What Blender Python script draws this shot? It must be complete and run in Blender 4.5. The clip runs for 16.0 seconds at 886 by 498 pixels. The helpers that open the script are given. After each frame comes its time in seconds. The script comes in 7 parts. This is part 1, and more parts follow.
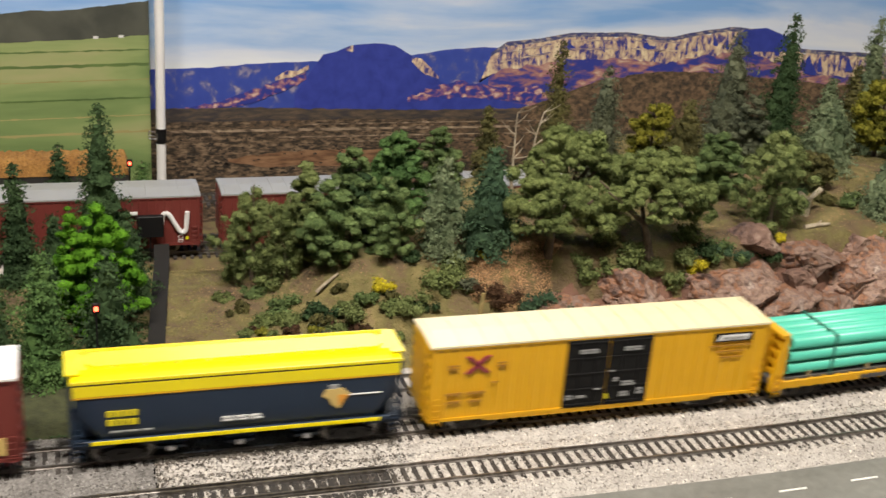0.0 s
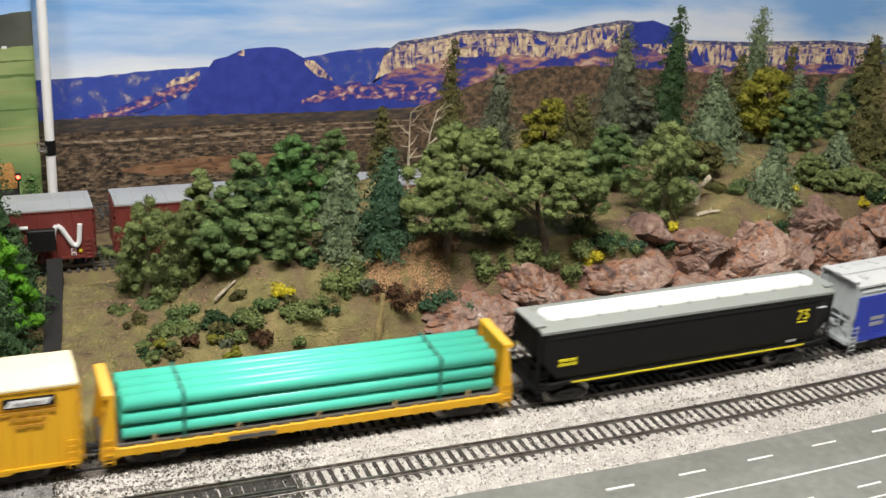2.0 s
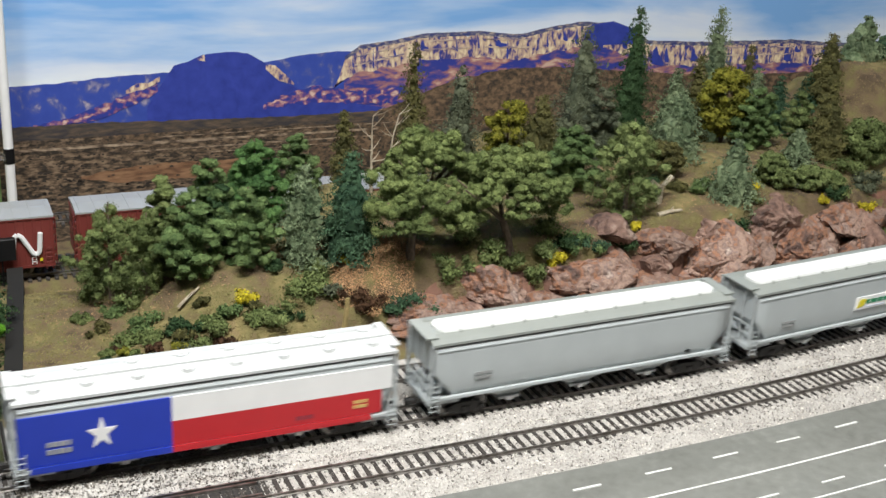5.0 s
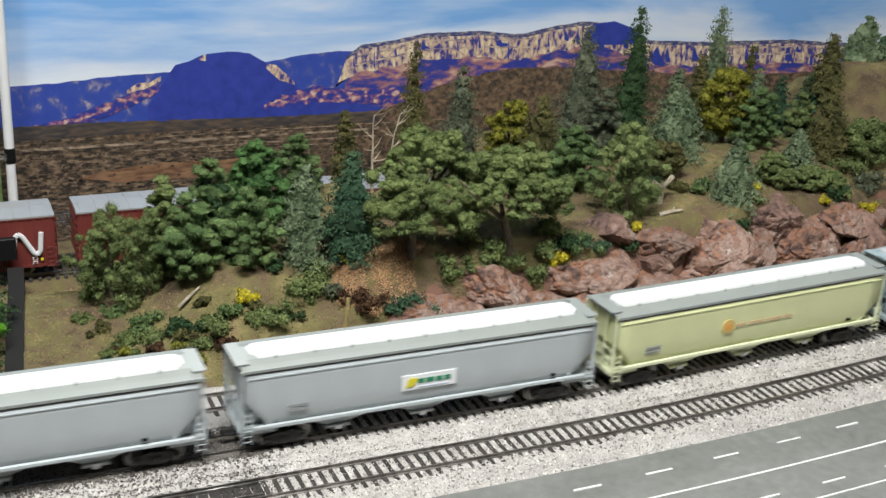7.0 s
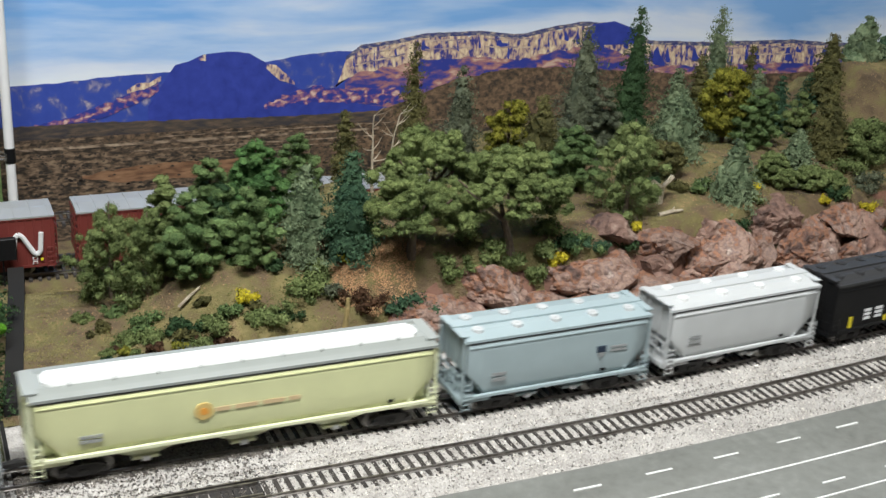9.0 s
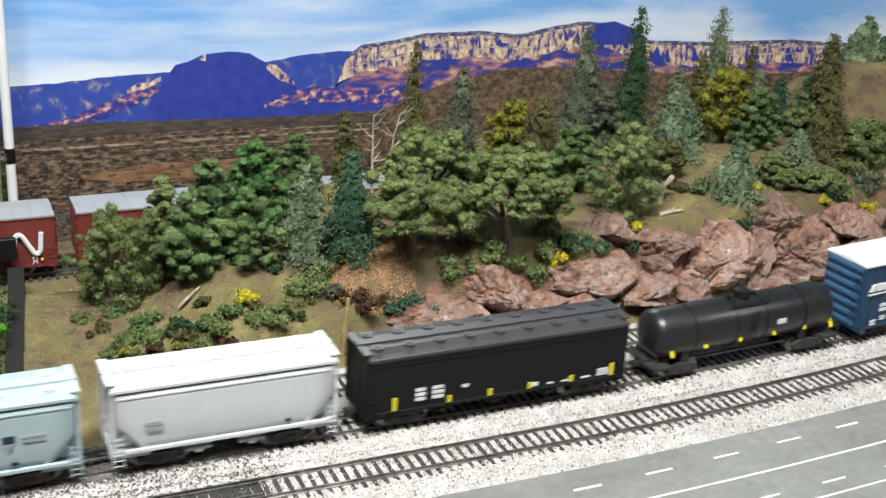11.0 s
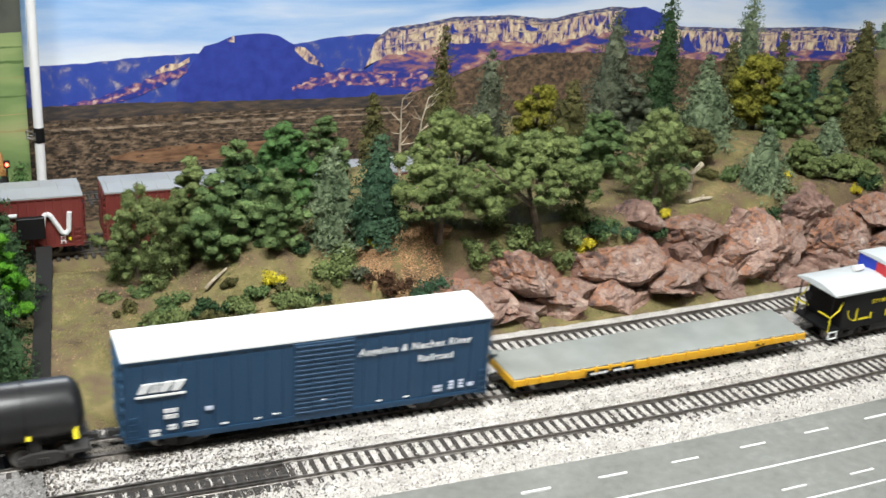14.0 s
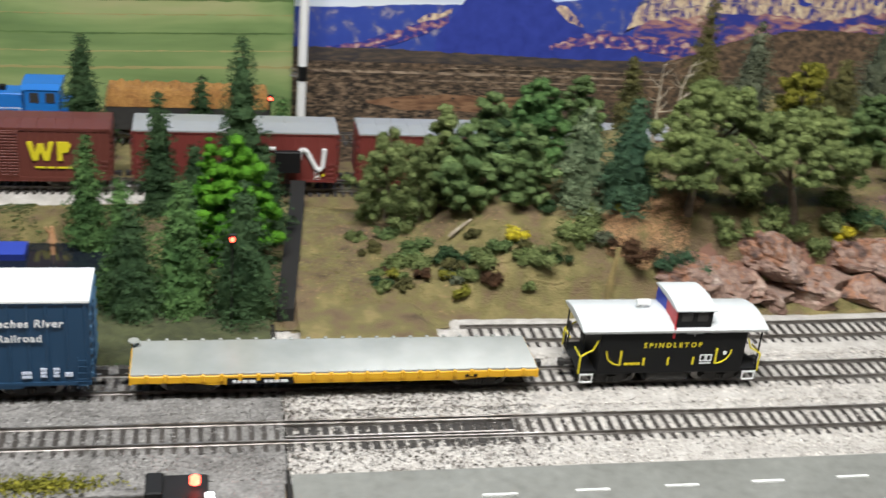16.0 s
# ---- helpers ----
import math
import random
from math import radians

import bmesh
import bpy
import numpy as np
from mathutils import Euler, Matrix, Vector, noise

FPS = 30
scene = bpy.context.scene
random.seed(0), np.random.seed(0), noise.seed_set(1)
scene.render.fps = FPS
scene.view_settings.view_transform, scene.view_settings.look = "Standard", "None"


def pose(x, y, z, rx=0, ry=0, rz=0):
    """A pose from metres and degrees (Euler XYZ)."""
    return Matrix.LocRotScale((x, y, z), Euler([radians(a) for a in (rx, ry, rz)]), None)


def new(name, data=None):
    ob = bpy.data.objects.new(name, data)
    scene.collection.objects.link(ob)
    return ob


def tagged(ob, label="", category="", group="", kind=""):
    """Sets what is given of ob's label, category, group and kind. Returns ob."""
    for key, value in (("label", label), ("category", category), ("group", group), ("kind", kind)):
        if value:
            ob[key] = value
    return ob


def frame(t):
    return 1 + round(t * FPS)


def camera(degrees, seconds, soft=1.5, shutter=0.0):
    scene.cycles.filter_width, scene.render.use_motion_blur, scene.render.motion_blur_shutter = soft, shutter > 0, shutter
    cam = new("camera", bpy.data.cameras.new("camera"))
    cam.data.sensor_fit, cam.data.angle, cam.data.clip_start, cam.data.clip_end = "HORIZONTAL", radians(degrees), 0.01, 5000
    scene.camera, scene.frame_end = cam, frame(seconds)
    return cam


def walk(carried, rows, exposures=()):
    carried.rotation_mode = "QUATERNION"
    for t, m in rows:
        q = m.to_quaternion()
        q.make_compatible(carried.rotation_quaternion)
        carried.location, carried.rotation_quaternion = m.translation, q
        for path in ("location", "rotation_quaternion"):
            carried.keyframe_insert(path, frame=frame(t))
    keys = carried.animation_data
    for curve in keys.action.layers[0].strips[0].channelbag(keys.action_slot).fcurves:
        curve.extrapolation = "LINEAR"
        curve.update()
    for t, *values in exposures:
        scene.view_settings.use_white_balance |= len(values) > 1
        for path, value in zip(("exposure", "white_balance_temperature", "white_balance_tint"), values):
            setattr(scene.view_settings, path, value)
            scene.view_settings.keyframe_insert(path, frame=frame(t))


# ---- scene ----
# A model railway in HO scale. z = 0 is the rail head of the two near tracks, x runs along them, y away from the camera.
cam = camera(40.0, 16.0, soft=1.5, shutter=0.5)
EXPOSURES = [(0.0, -0.2, 7200, 13), (2.0, -0.03, 6600, 10), (4.0, 0.0, 6400, 9), (7.0, -0.15, 6150, 8), (9.0, -0.15, 6150, 8), (11.5, 0.3, 6100, 7), (13.0, 0.35, 6100, 7), (14.5, 0.10, 6200, 8), (16.0, -0.05, 6250, 9)]
PATH = [
    (0.0, pose(-0.1560, -0.5187, 0.3520, 67.538, -4.166, -16.866)),
    (0.5, pose(-0.1540, -0.5198, 0.3532, 67.587, -4.002, -18.630)),
    (1.0, pose(-0.1528, -0.5210, 0.3526, 67.814, -3.782, -20.020)),
    (1.5, pose(-0.1521, -0.5218, 0.3544, 67.743, -3.707, -21.259)),
    (2.0, pose(-0.1510, -0.5221, 0.3542, 67.804, -3.606, -21.830)),
    (2.5, pose(-0.1502, -0.5224, 0.3546, 67.841, -3.530, -22.706)),
    (3.0, pose(-0.1504, -0.5227, 0.3550, 67.922, -3.473, -23.584)),
    (3.5, pose(-0.1503, -0.5230, 0.3549, 67.980, -3.464, -23.785)),
    (4.0, pose(-0.1503, -0.5225, 0.3546, 68.037, -3.405, -23.745)),
    (6.5, pose(-0.1500, -0.5218, 0.3547, 68.010, -3.434, -23.622)),
    (9.0, pose(-0.1500, -0.5218, 0.3547, 68.010, -3.434, -23.622)),
    (12.5, pose(-0.1500, -0.5218, 0.3547, 68.010, -3.434, -23.622)),
    (13.0, pose(-0.1500, -0.5218, 0.3547, 68.010, -3.434, -23.622)),
    (13.5, pose(-0.1499, -0.5209, 0.3537, 67.722, -3.522, -23.370)),
    (14.0, pose(-0.1507, -0.5190, 0.3531, 67.230, -3.690, -22.279)),
    (14.5, pose(-0.1526, -0.5174, 0.3517, 66.389, -4.012, -20.904)),
    (15.0, pose(-0.1536, -0.5121, 0.3479, 65.204, -4.362, -17.880)),
    (15.5, pose(-0.1548, -0.5103, 0.3483, 64.801, -4.586, -14.563)),
    (16.0, pose(-0.1586, -0.5097, 0.3445, 64.784, -4.816, -10.088)),
]
walk(cam, PATH, exposures=EXPOSURES)

# ---- light ----
world = bpy.data.worlds.new("room_air")
scene.world = world
world.use_nodes = True
world.node_tree.nodes["Background"].inputs[0].default_value = (0.9, 0.95, 1.0, 1)
world.node_tree.nodes["Background"].inputs[1].default_value = 0.25


def ceiling_lamp(x, y, power, sx=0.8, sy=0.2):
    lamp = bpy.data.lights.new("tube_light", "AREA")
    lamp.shape, lamp.size, lamp.size_y, lamp.energy, lamp.color = "RECTANGLE", sx, sy, power, (1.0, 0.97, 0.92)
    ob = new("tube_light", lamp)
    ob.location = (x, y, 1.28)
    return ob


LAMPS = ((-0.20, -0.42, 42.0), (0.5, 1.9, 28.0), (1.5, -0.8, 10.0))
for lx, ly, lp in LAMPS:
    ceiling_lamp(lx, ly, lp)


# ---- materials ----
def mat(name, a, b=None, rough=0.6, metal=0.0, scale=200.0, bump=0.0, bscale=None, island=0.0, obj=0.0, emit=None, coat=0.0, contrast=(0.35, 0.65), spec=0.5, stops=None):
    """A surface of two colours mixed by noise at two scales, with relief; island and obj vary its brightness piece by piece."""
    m = bpy.data.materials.new(name)
    m.use_nodes = True
    n, l = m.node_tree.nodes, m.node_tree.links
    bs = n["Principled BSDF"]
    bs.inputs["Roughness"].default_value, bs.inputs["Metallic"].default_value = rough, metal
    bs.inputs["Coat Weight"].default_value = coat
    bs.inputs["Specular IOR Level"].default_value = spec
    tc = n.new("ShaderNodeTexCoord")
    n1, n2 = n.new("ShaderNodeTexNoise"), n.new("ShaderNodeTexNoise")
    n1.inputs["Scale"].default_value, n1.inputs["Detail"].default_value = scale, 6
    n2.inputs["Scale"].default_value, n2.inputs["Detail"].default_value = scale * 0.13, 3
    l.new(tc.outputs["Object"], n1.inputs["Vector"]), l.new(tc.outputs["Object"], n2.inputs["Vector"])
    add = n.new("ShaderNodeMath")
    add.operation = "ADD"
    half = n.new("ShaderNodeMath")
    half.operation, half.inputs[1].default_value = "MULTIPLY", 0.5
    l.new(n1.outputs[0], add.inputs[0]), l.new(n2.outputs[0], add.inputs[1]), l.new(add.outputs[0], half.inputs[0])
    ramp = n.new("ShaderNodeValToRGB")
    b = b or tuple(c * 0.86 for c in a)
    ramp.color_ramp.elements[0].position, ramp.color_ramp.elements[1].position = contrast
    ramp.color_ramp.elements[0].color, ramp.color_ramp.elements[1].color = (*b, 1), (*a, 1)
    if stops:
        el = ramp.color_ramp.elements
        while len(el) < len(stops):
            el.new(0.5)
        for e, (p, c) in zip(el, stops):
            e.position, e.color = p, (*c, 1)
    l.new(half.outputs[0], ramp.inputs[0])
    out = ramp.outputs[0]
    for amount, socket in ((island, ("ShaderNodeNewGeometry", "Random Per Island")), (obj, ("ShaderNodeObjectInfo", "Random"))):
        if amount:
            g = n.new(socket[0])
            mr = n.new("ShaderNodeMapRange")
            mr.inputs["To Min"].default_value, mr.inputs["To Max"].default_value = 1 - amount, 1 + amount
            l.new(g.outputs[socket[1]], mr.inputs["Value"])
            hsv = n.new("ShaderNodeHueSaturation")
            l.new(out, hsv.inputs["Color"]), l.new(mr.outputs[0], hsv.inputs["Value"])
            out = hsv.outputs[0]
    l.new(out, bs.inputs["Base Color"])
    if bump:
        bn, nb = n.new("ShaderNodeBump"), n.new("ShaderNodeTexNoise")
        nb.inputs["Scale"].default_value, nb.inputs["Detail"].default_value = bscale or scale * 2, 5
        l.new(tc.outputs["Object"], nb.inputs["Vector"])
        bn.inputs["Strength"].default_value, bn.inputs["Distance"].default_value = bump, 0.002
        l.new(nb.outputs[0], bn.inputs["Height"]), l.new(bn.outputs[0], bs.inputs["Normal"])
    if emit:
        bs.inputs["Emission Color"].default_value, bs.inputs["Emission Strength"].default_value = (*emit[0], 1), emit[1]
    return m


def paint(name, c, rough=0.45, **kw):
    return mat(name, c, tuple(v * 0.9 for v in c), rough=rough, scale=60, bump=0.03, bscale=900, **kw)


# ---- mesh building ----
class Solid:
    """Collects simple solids into one mesh."""

    def __init__(self):
        self.v, self.f = [], []

    def raw(self, v, f):
        o = len(self.v)
        self.v += [tuple(p) for p in v]
        self.f += [tuple(i + o for i in q) for q in f]
        return self

    def box(self, x0, x1, y0, y1, z0, z1, c=0.0):
        """A box; c: the chamfer of its upright edges and of its top."""
        if c <= 0:
            v = [(x, y, z) for z in (z0, z1) for x, y in ((x0, y0), (x1, y0), (x1, y1), (x0, y1))]
            f = [(3, 2, 1, 0), (4, 5, 6, 7), (0, 1, 5, 4), (1, 2, 6, 5), (2, 3, 7, 6), (3, 0, 4, 7)]
            return self.raw(v, f)
        ring = [(x0 + c, y0), (x1 - c, y0), (x1, y0 + c), (x1, y1 - c), (x1 - c, y1), (x0 + c, y1), (x0, y1 - c), (x0, y0 + c)]
        inn = [(x0 + 2 * c, y0 + c), (x1 - 2 * c, y0 + c), (x1 - c, y0 + 2 * c), (x1 - c, y1 - 2 * c), (x1 - 2 * c, y1 - c), (x0 + 2 * c, y1 - c), (x0 + c, y1 - 2 * c), (x0 + c, y0 + 2 * c)]
        v = [(x, y, z0) for x, y in ring] + [(x, y, z1 - c) for x, y in ring] + [(x, y, z1) for x, y in inn]
        f = [tuple(range(7, -1, -1)), tuple(range(16, 24))]
        for k in (0, 8):
            f += [(k + i, k + (i + 1) % 8, k + 8 + (i + 1) % 8, k + 8 + i) for i in range(8)]
        return self.raw(v, f)

    def tube(self, p, q, r, r2=None, n=8, caps=True):
        """A round bar from p to q."""
        p, q = Vector(p), Vector(q)
        r2 = r if r2 is None else r2
        d = (q - p).normalized()
        a = d.orthogonal().normalized()
        b = d.cross(a)
        v = []
        for c, rr in ((p, r), (q, r2)):
            v += [c + (a * math.cos(2 * math.pi * i / n) + b * math.sin(2 * math.pi * i / n)) * rr for i in range(n)]
        f = [(i, (i + 1) % n, n + (i + 1) % n, n + i) for i in range(n)]
        if caps:
            f += [tuple(range(n - 1, -1, -1)), tuple(range(n, 2 * n))]
        return self.raw(v, f)

    def extrude(self, profile, x0, x1, caps=True):
        """A profile of (y, z), counter-clockwise seen from +x, drawn out along x."""
        n = len(profile)
        v = [(x0, y, z) for y, z in profile] + [(x1, y, z) for y, z in profile]
        f = [(i, (i + 1) % n, n + (i + 1) % n, n + i) for i in range(n)]
        if caps:
            f += [tuple(range(n - 1, -1, -1)), tuple(range(n, 2 * n))]
        return self.raw(v, f)

    def plate(self, outline, y0, y1):
        """An outline of (x, z) drawn out along y from y0 to y1."""
        n = len(outline)
        v = [(x, y0, z) for x, z in outline] + [(x, y1, z) for x, z in outline]
        f = [(i, n + i, n + (i + 1) % n, (i + 1) % n) for i in range(n)] + [tuple(range(n)), tuple(range(2 * n - 1, n - 1, -1))]
        return self.raw(v, f)

    def path(self, pts, r, n=6):
        for p, q in zip(pts, pts[1:]):
            self.tube(p, q, r, n=n)
        return self

    def mesh(self, name, material, smooth=False):
        me = bpy.data.meshes.new(name)
        me.from_pydata(self.v, [], self.f)
        me.materials.append(material)
        bm = bmesh.new()
        bm.from_mesh(me)
        bmesh.ops.recalc_face_normals(bm, faces=bm.faces)
        bm.to_mesh(me)
        bm.free()
        if smooth:
            for p in me.polygons:
                p.use_smooth = True
        return me

    def ob(self, name, material, parent=None, label="", smooth=False):
        o = new(name, self.mesh(name, material, smooth))
        if parent is not None:
            o.parent = parent
        if label:
            o["label"] = label
        return o


def place(mesh, name, parent, x=0.0, y=0.0, z=0.0, rz=0.0):
    """One more object on a shared mesh."""
    o = new(name, mesh)
    o.parent = parent
    o.location, o.rotation_euler = (x, y, z), (0, 0, rz)
    return o


def empty(name, m=None):
    o = new(name)
    o.empty_display_size = 0.02
    if m is not None:
        o.matrix_basis = m
    return o


# ---- plan: the tracks run straight, then bend slightly away ----
BEND_X, BEND_R = 0.131, 3.655
TRACK_A, TRACK_B, TRACK_C = 0.048, 0.0, 0.0958


def on_line(s, u):
    """The point at s along the line and u beside it, with the heading there."""
    if s < BEND_X:
        return s, u, 0.0
    a = (s - BEND_X) / BEND_R
    return BEND_X + (BEND_R - u) * math.sin(a), BEND_R - (BEND_R - u) * math.cos(a), a


def smooth(a, b, v):
    k = min(1.0, max(0.0, (v - a) / (b - a)))
    return k * k * (3 - 2 * k)


def height(s, u):
    """The scenery's height: flat by the tracks, a grassy slope, a rock-faced bank and a hill behind."""
    n = noise.noise((s * 9, u * 9, 0.3)) * 0.006 + noise.noise((s * 30, u * 30, 2.3)) * 0.0036 + noise.noise((s * 90, u * 90, 5)) * 0.0020
    z = -0.0065
    k = smooth(0.118, 0.15, u)
    bank = smooth(0.136, 0.168, u) * smooth(0.085, 0.15, s)
    slope = smooth(0.125, 0.215, u) * smooth(-0.05, 0.03, s) * (1 - smooth(0.1, 0.16, s))
    z += 0.0075 * k * (1 - smooth(0.31, 0.34, u))
    z += 0.050 * bank + 0.030 * slope + 0.011 * smooth(0.130, 0.140, u + 0.006 * noise.noise((s * 40, 3, 1))) * smooth(-0.01, 0.03, s) * (1 - smooth(0.1, 0.16, s))
    z += (0.012 * smooth(0.25, 0.5, s) * smooth(0.17, 0.26, u))
    z += 0.062 * smooth(0.635, 0.70, s) * smooth(0.18, 0.30, u) * (1 - smooth(0.35, 0.42, u))
    z -= 0.048 * smooth(0.25, 0.42, u)
    z -= 0.030 * (1 - smooth(-0.215, -0.195, s)) * smooth(0.15, 0.19, u) * (1 - smooth(0.255, 0.285, u))
    # the back line runs in a cutting that ends at the hill
    cut = smooth(0.295, 0.325, u) * (1 - smooth(0.24, 0.3, s))
    z = z * (1 - cut) + -0.0195 * cut
    well = smooth(0.385, 0.405, u) * smooth(-0.105, -0.085, s) * (1 - smooth(0.26, 0.34, s))
    return z + n * k * (1 - 0.8 * cut) - 0.05 * well

M_BALLAST = mat("pale_ballast", (0.60, 0.575, 0.54), (0.36, 0.335, 0.31), rough=0.95, scale=900, bump=1.0, bscale=700, island=0.3)
M_EARTH = mat("grass_flock", (0.20, 0.17, 0.06), rough=1.0, scale=70, bump=1.0, bscale=900, stops=((0.34, (0.085, 0.06, 0.036)), (0.44, (0.17, 0.12, 0.066)), (0.52, (0.18, 0.155, 0.06)), (0.60, (0.28, 0.225, 0.095)), (0.68, (0.22, 0.155, 0.085))))
M_RAIL = mat("weathered_rail", (0.34, 0.32, 0.30), (0.12, 0.105, 0.09), rough=0.32, metal=0.8, scale=300)
M_TIE = mat("brown_black_tie", (0.05, 0.043, 0.038), (0.028, 0.024, 0.022), rough=0.8, scale=500, obj=0.25)
M_ROAD = mat("grey_road", (0.20, 0.205, 0.19), rough=0.72, scale=160, bump=0.25, bscale=1500, stops=((0.34, (0.135, 0.138, 0.125)), (0.46, (0.168, 0.172, 0.157)), (0.56, (0.185, 0.19, 0.174)), (0.70, (0.225, 0.23, 0.212))))
M_WHITE = mat("road_white", (0.8, 0.8, 0.78), (0.5, 0.5, 0.48), rough=0.7, scale=350, contrast=(0.33, 0.5))
M_ROOM = mat("room_wall_paint", (0.62, 0.62, 0.6), rough=0.9, scale=3)

# ---- the room ----
room = Solid().box(-4.2, 4.2, -2.8, 3.0, -1.12, -1.06).ob("floor", mat("floor_carpet", (0.2, 0.19, 0.18), rough=1, scale=80))
tagged(room, "grey carpet floor of the layout room", "floor", kind="structure")
ceil = Solid().box(-4.2, 4.2, -2.8, 3.0, 1.32, 1.38).ob("ceiling", M_ROOM)
tagged(ceil, "white ceiling of the layout room", "ceiling", kind="structure")
for nm, b in (("wall_north", (-4.2, 4.2, 3.0, 3.1)), ("wall_south", (-4.2, 4.2, -2.9, -2.8)), ("wall_west", (-4.3, -4.2, -2.8, 3.0)), ("wall_east", (4.2, 4.3, -2.8, 3.0))):
    tagged(Solid().box(*b, -1.06, 1.32).ob(nm, M_ROOM), "plain off-white room wall", "wall", kind="structure")


# ---- ground ----
def sheet(name, s0, s1, u0, u1, ns, nu, fz, material, follow=True):
    v, f = [], []
    for j in range(nu + 1):
        u = u0 + (u1 - u0) * j / nu
        for i in range(ns + 1):
            s = s0 + (s1 - s0) * i / ns
            x, y, _ = on_line(s, u)
            v.append((x, min(y, 0.544) if u > 0.3 else y, fz(s, u)))
    for j in range(nu):
        for i in range(ns):
            a = j * (ns + 1) + i
            f.append((a, a + 1, a + ns + 2, a + ns + 1))
    me = bpy.data.meshes.new(name)
    me.from_pydata(v, [], f)
    me.materials.append(material)
    for p in me.polygons:
        p.use_smooth = True
    return new(name, me)


def ballast_height(s, u):
    z = -0.0075
    for c in (TRACK_A, TRACK_B, TRACK_C) if s > -0.012 else (TRACK_A, TRACK_B):
        d = abs(u - c)
        z = max(z, -0.0075 + 0.0050 * (1 - smooth(0.0185, 0.028, d)) + (0.0011 if u > c else 0.0004) * smooth(0.0095, 0.0125, d) * (1 - smooth(0.0165, 0.0215, d)))
    return z + noise.noise((s * 300, u * 300, 0)) * 0.0007 + noise.noise((s * 60, u * 60, 4)) * 0.0006


ground = sheet("ground", -0.75, 1.5, 0.112, 0.54, 300, 90, height, M_EARTH)
tagged(ground, "sculpted scenery ground with dry grass and brown earth", "ground", kind="structure")
M_BALLASTGREY = mat("grey_ballast", (0.29, 0.28, 0.27), (0.11, 0.105, 0.10), rough=0.95, scale=700, bump=1.0, bscale=600)
tagged(sheet("ballast", -0.75, -0.119, -0.034, 0.122, 300, 80, ballast_height, M_BALLASTGREY), "grey crushed stone ballast of the left module", "ballast", kind="structure")
for s0, s1, m in ((-3.4, -0.75, M_BALLASTGREY), (1.5, 3.0, M_BALLAST)):
    tagged(sheet("ballast", s0, s1, -0.034, 0.122, 200, 20, ballast_height, m), "crushed stone ballast further along the line", "ballast", kind="structure")


def deck(name, s0, s1, u0, u1, z0, z1, n, material, label):
    """A slab that follows the line."""
    v, f = [], []
    for k in range(n + 1):
        for u, z in ((u0, z0), (u1, z0), (u1, z1), (u0, z1)):
            x, y, _ = on_line(s0 + (s1 - s0) * k / n, u)
            v.append((x, min(y, 0.544) if u > 0.3 else y, z))
    for k in range(n):
        f += [(4 * k + i, 4 * k + (i + 1) % 4, 4 * k + 4 + (i + 1) % 4, 4 * k + 4 + i) for i in range(4)]
    f += [(3, 2, 1, 0), tuple(range(4 * n, 4 * n + 4))]
    tagged(Solid().raw(v, f).ob(name, material), label, "benchwork", kind="structure")


M_BENCH = mat("benchwork_plywood", (0.42, 0.31, 0.18), (0.32, 0.23, 0.13), rough=0.8, scale=30)
deck("benchwork", -3.4, 3.0, -0.158, 0.120, -0.11, -0.0125, 90, M_BENCH, "plywood deck that carries the tracks")
deck("benchwork", -0.75, 1.5, 0.121, 0.535, -0.12, -0.088, 40, M_BENCH, "plywood deck that carries the hill")
for s in (-3.2, -2.2, -1.2, -0.2, 0.8, 1.8, 2.8):
    for u in (-0.09, 0.09):
        x, y, _ = on_line(s, u)
        tagged(Solid().box(x - 0.02, x + 0.02, y - 0.02, y + 0.02, -1.06, -0.11).ob("benchwork_leg", M_BENCH), "plain wooden leg under the deck", "benchwork", kind="structure")
bal = sheet("ballast", -0.118, 1.5, -0.034, 0.122, 700, 80, ballast_height, M_BALLAST)
tagged(bal, "pale grey crushed stone ballast under the tracks", "ballast", kind="structure")
road = sheet("road", -0.117, 1.5, -0.160, -0.029, 200, 12, lambda s, u: -0.006 + 0.0007 * noise.noise((s * 12, u * 12, 0)) * smooth(-0.028, -0.04, u), M_ROAD)
tagged(road, "grey model highway with white lane lines", "road", kind="structure")


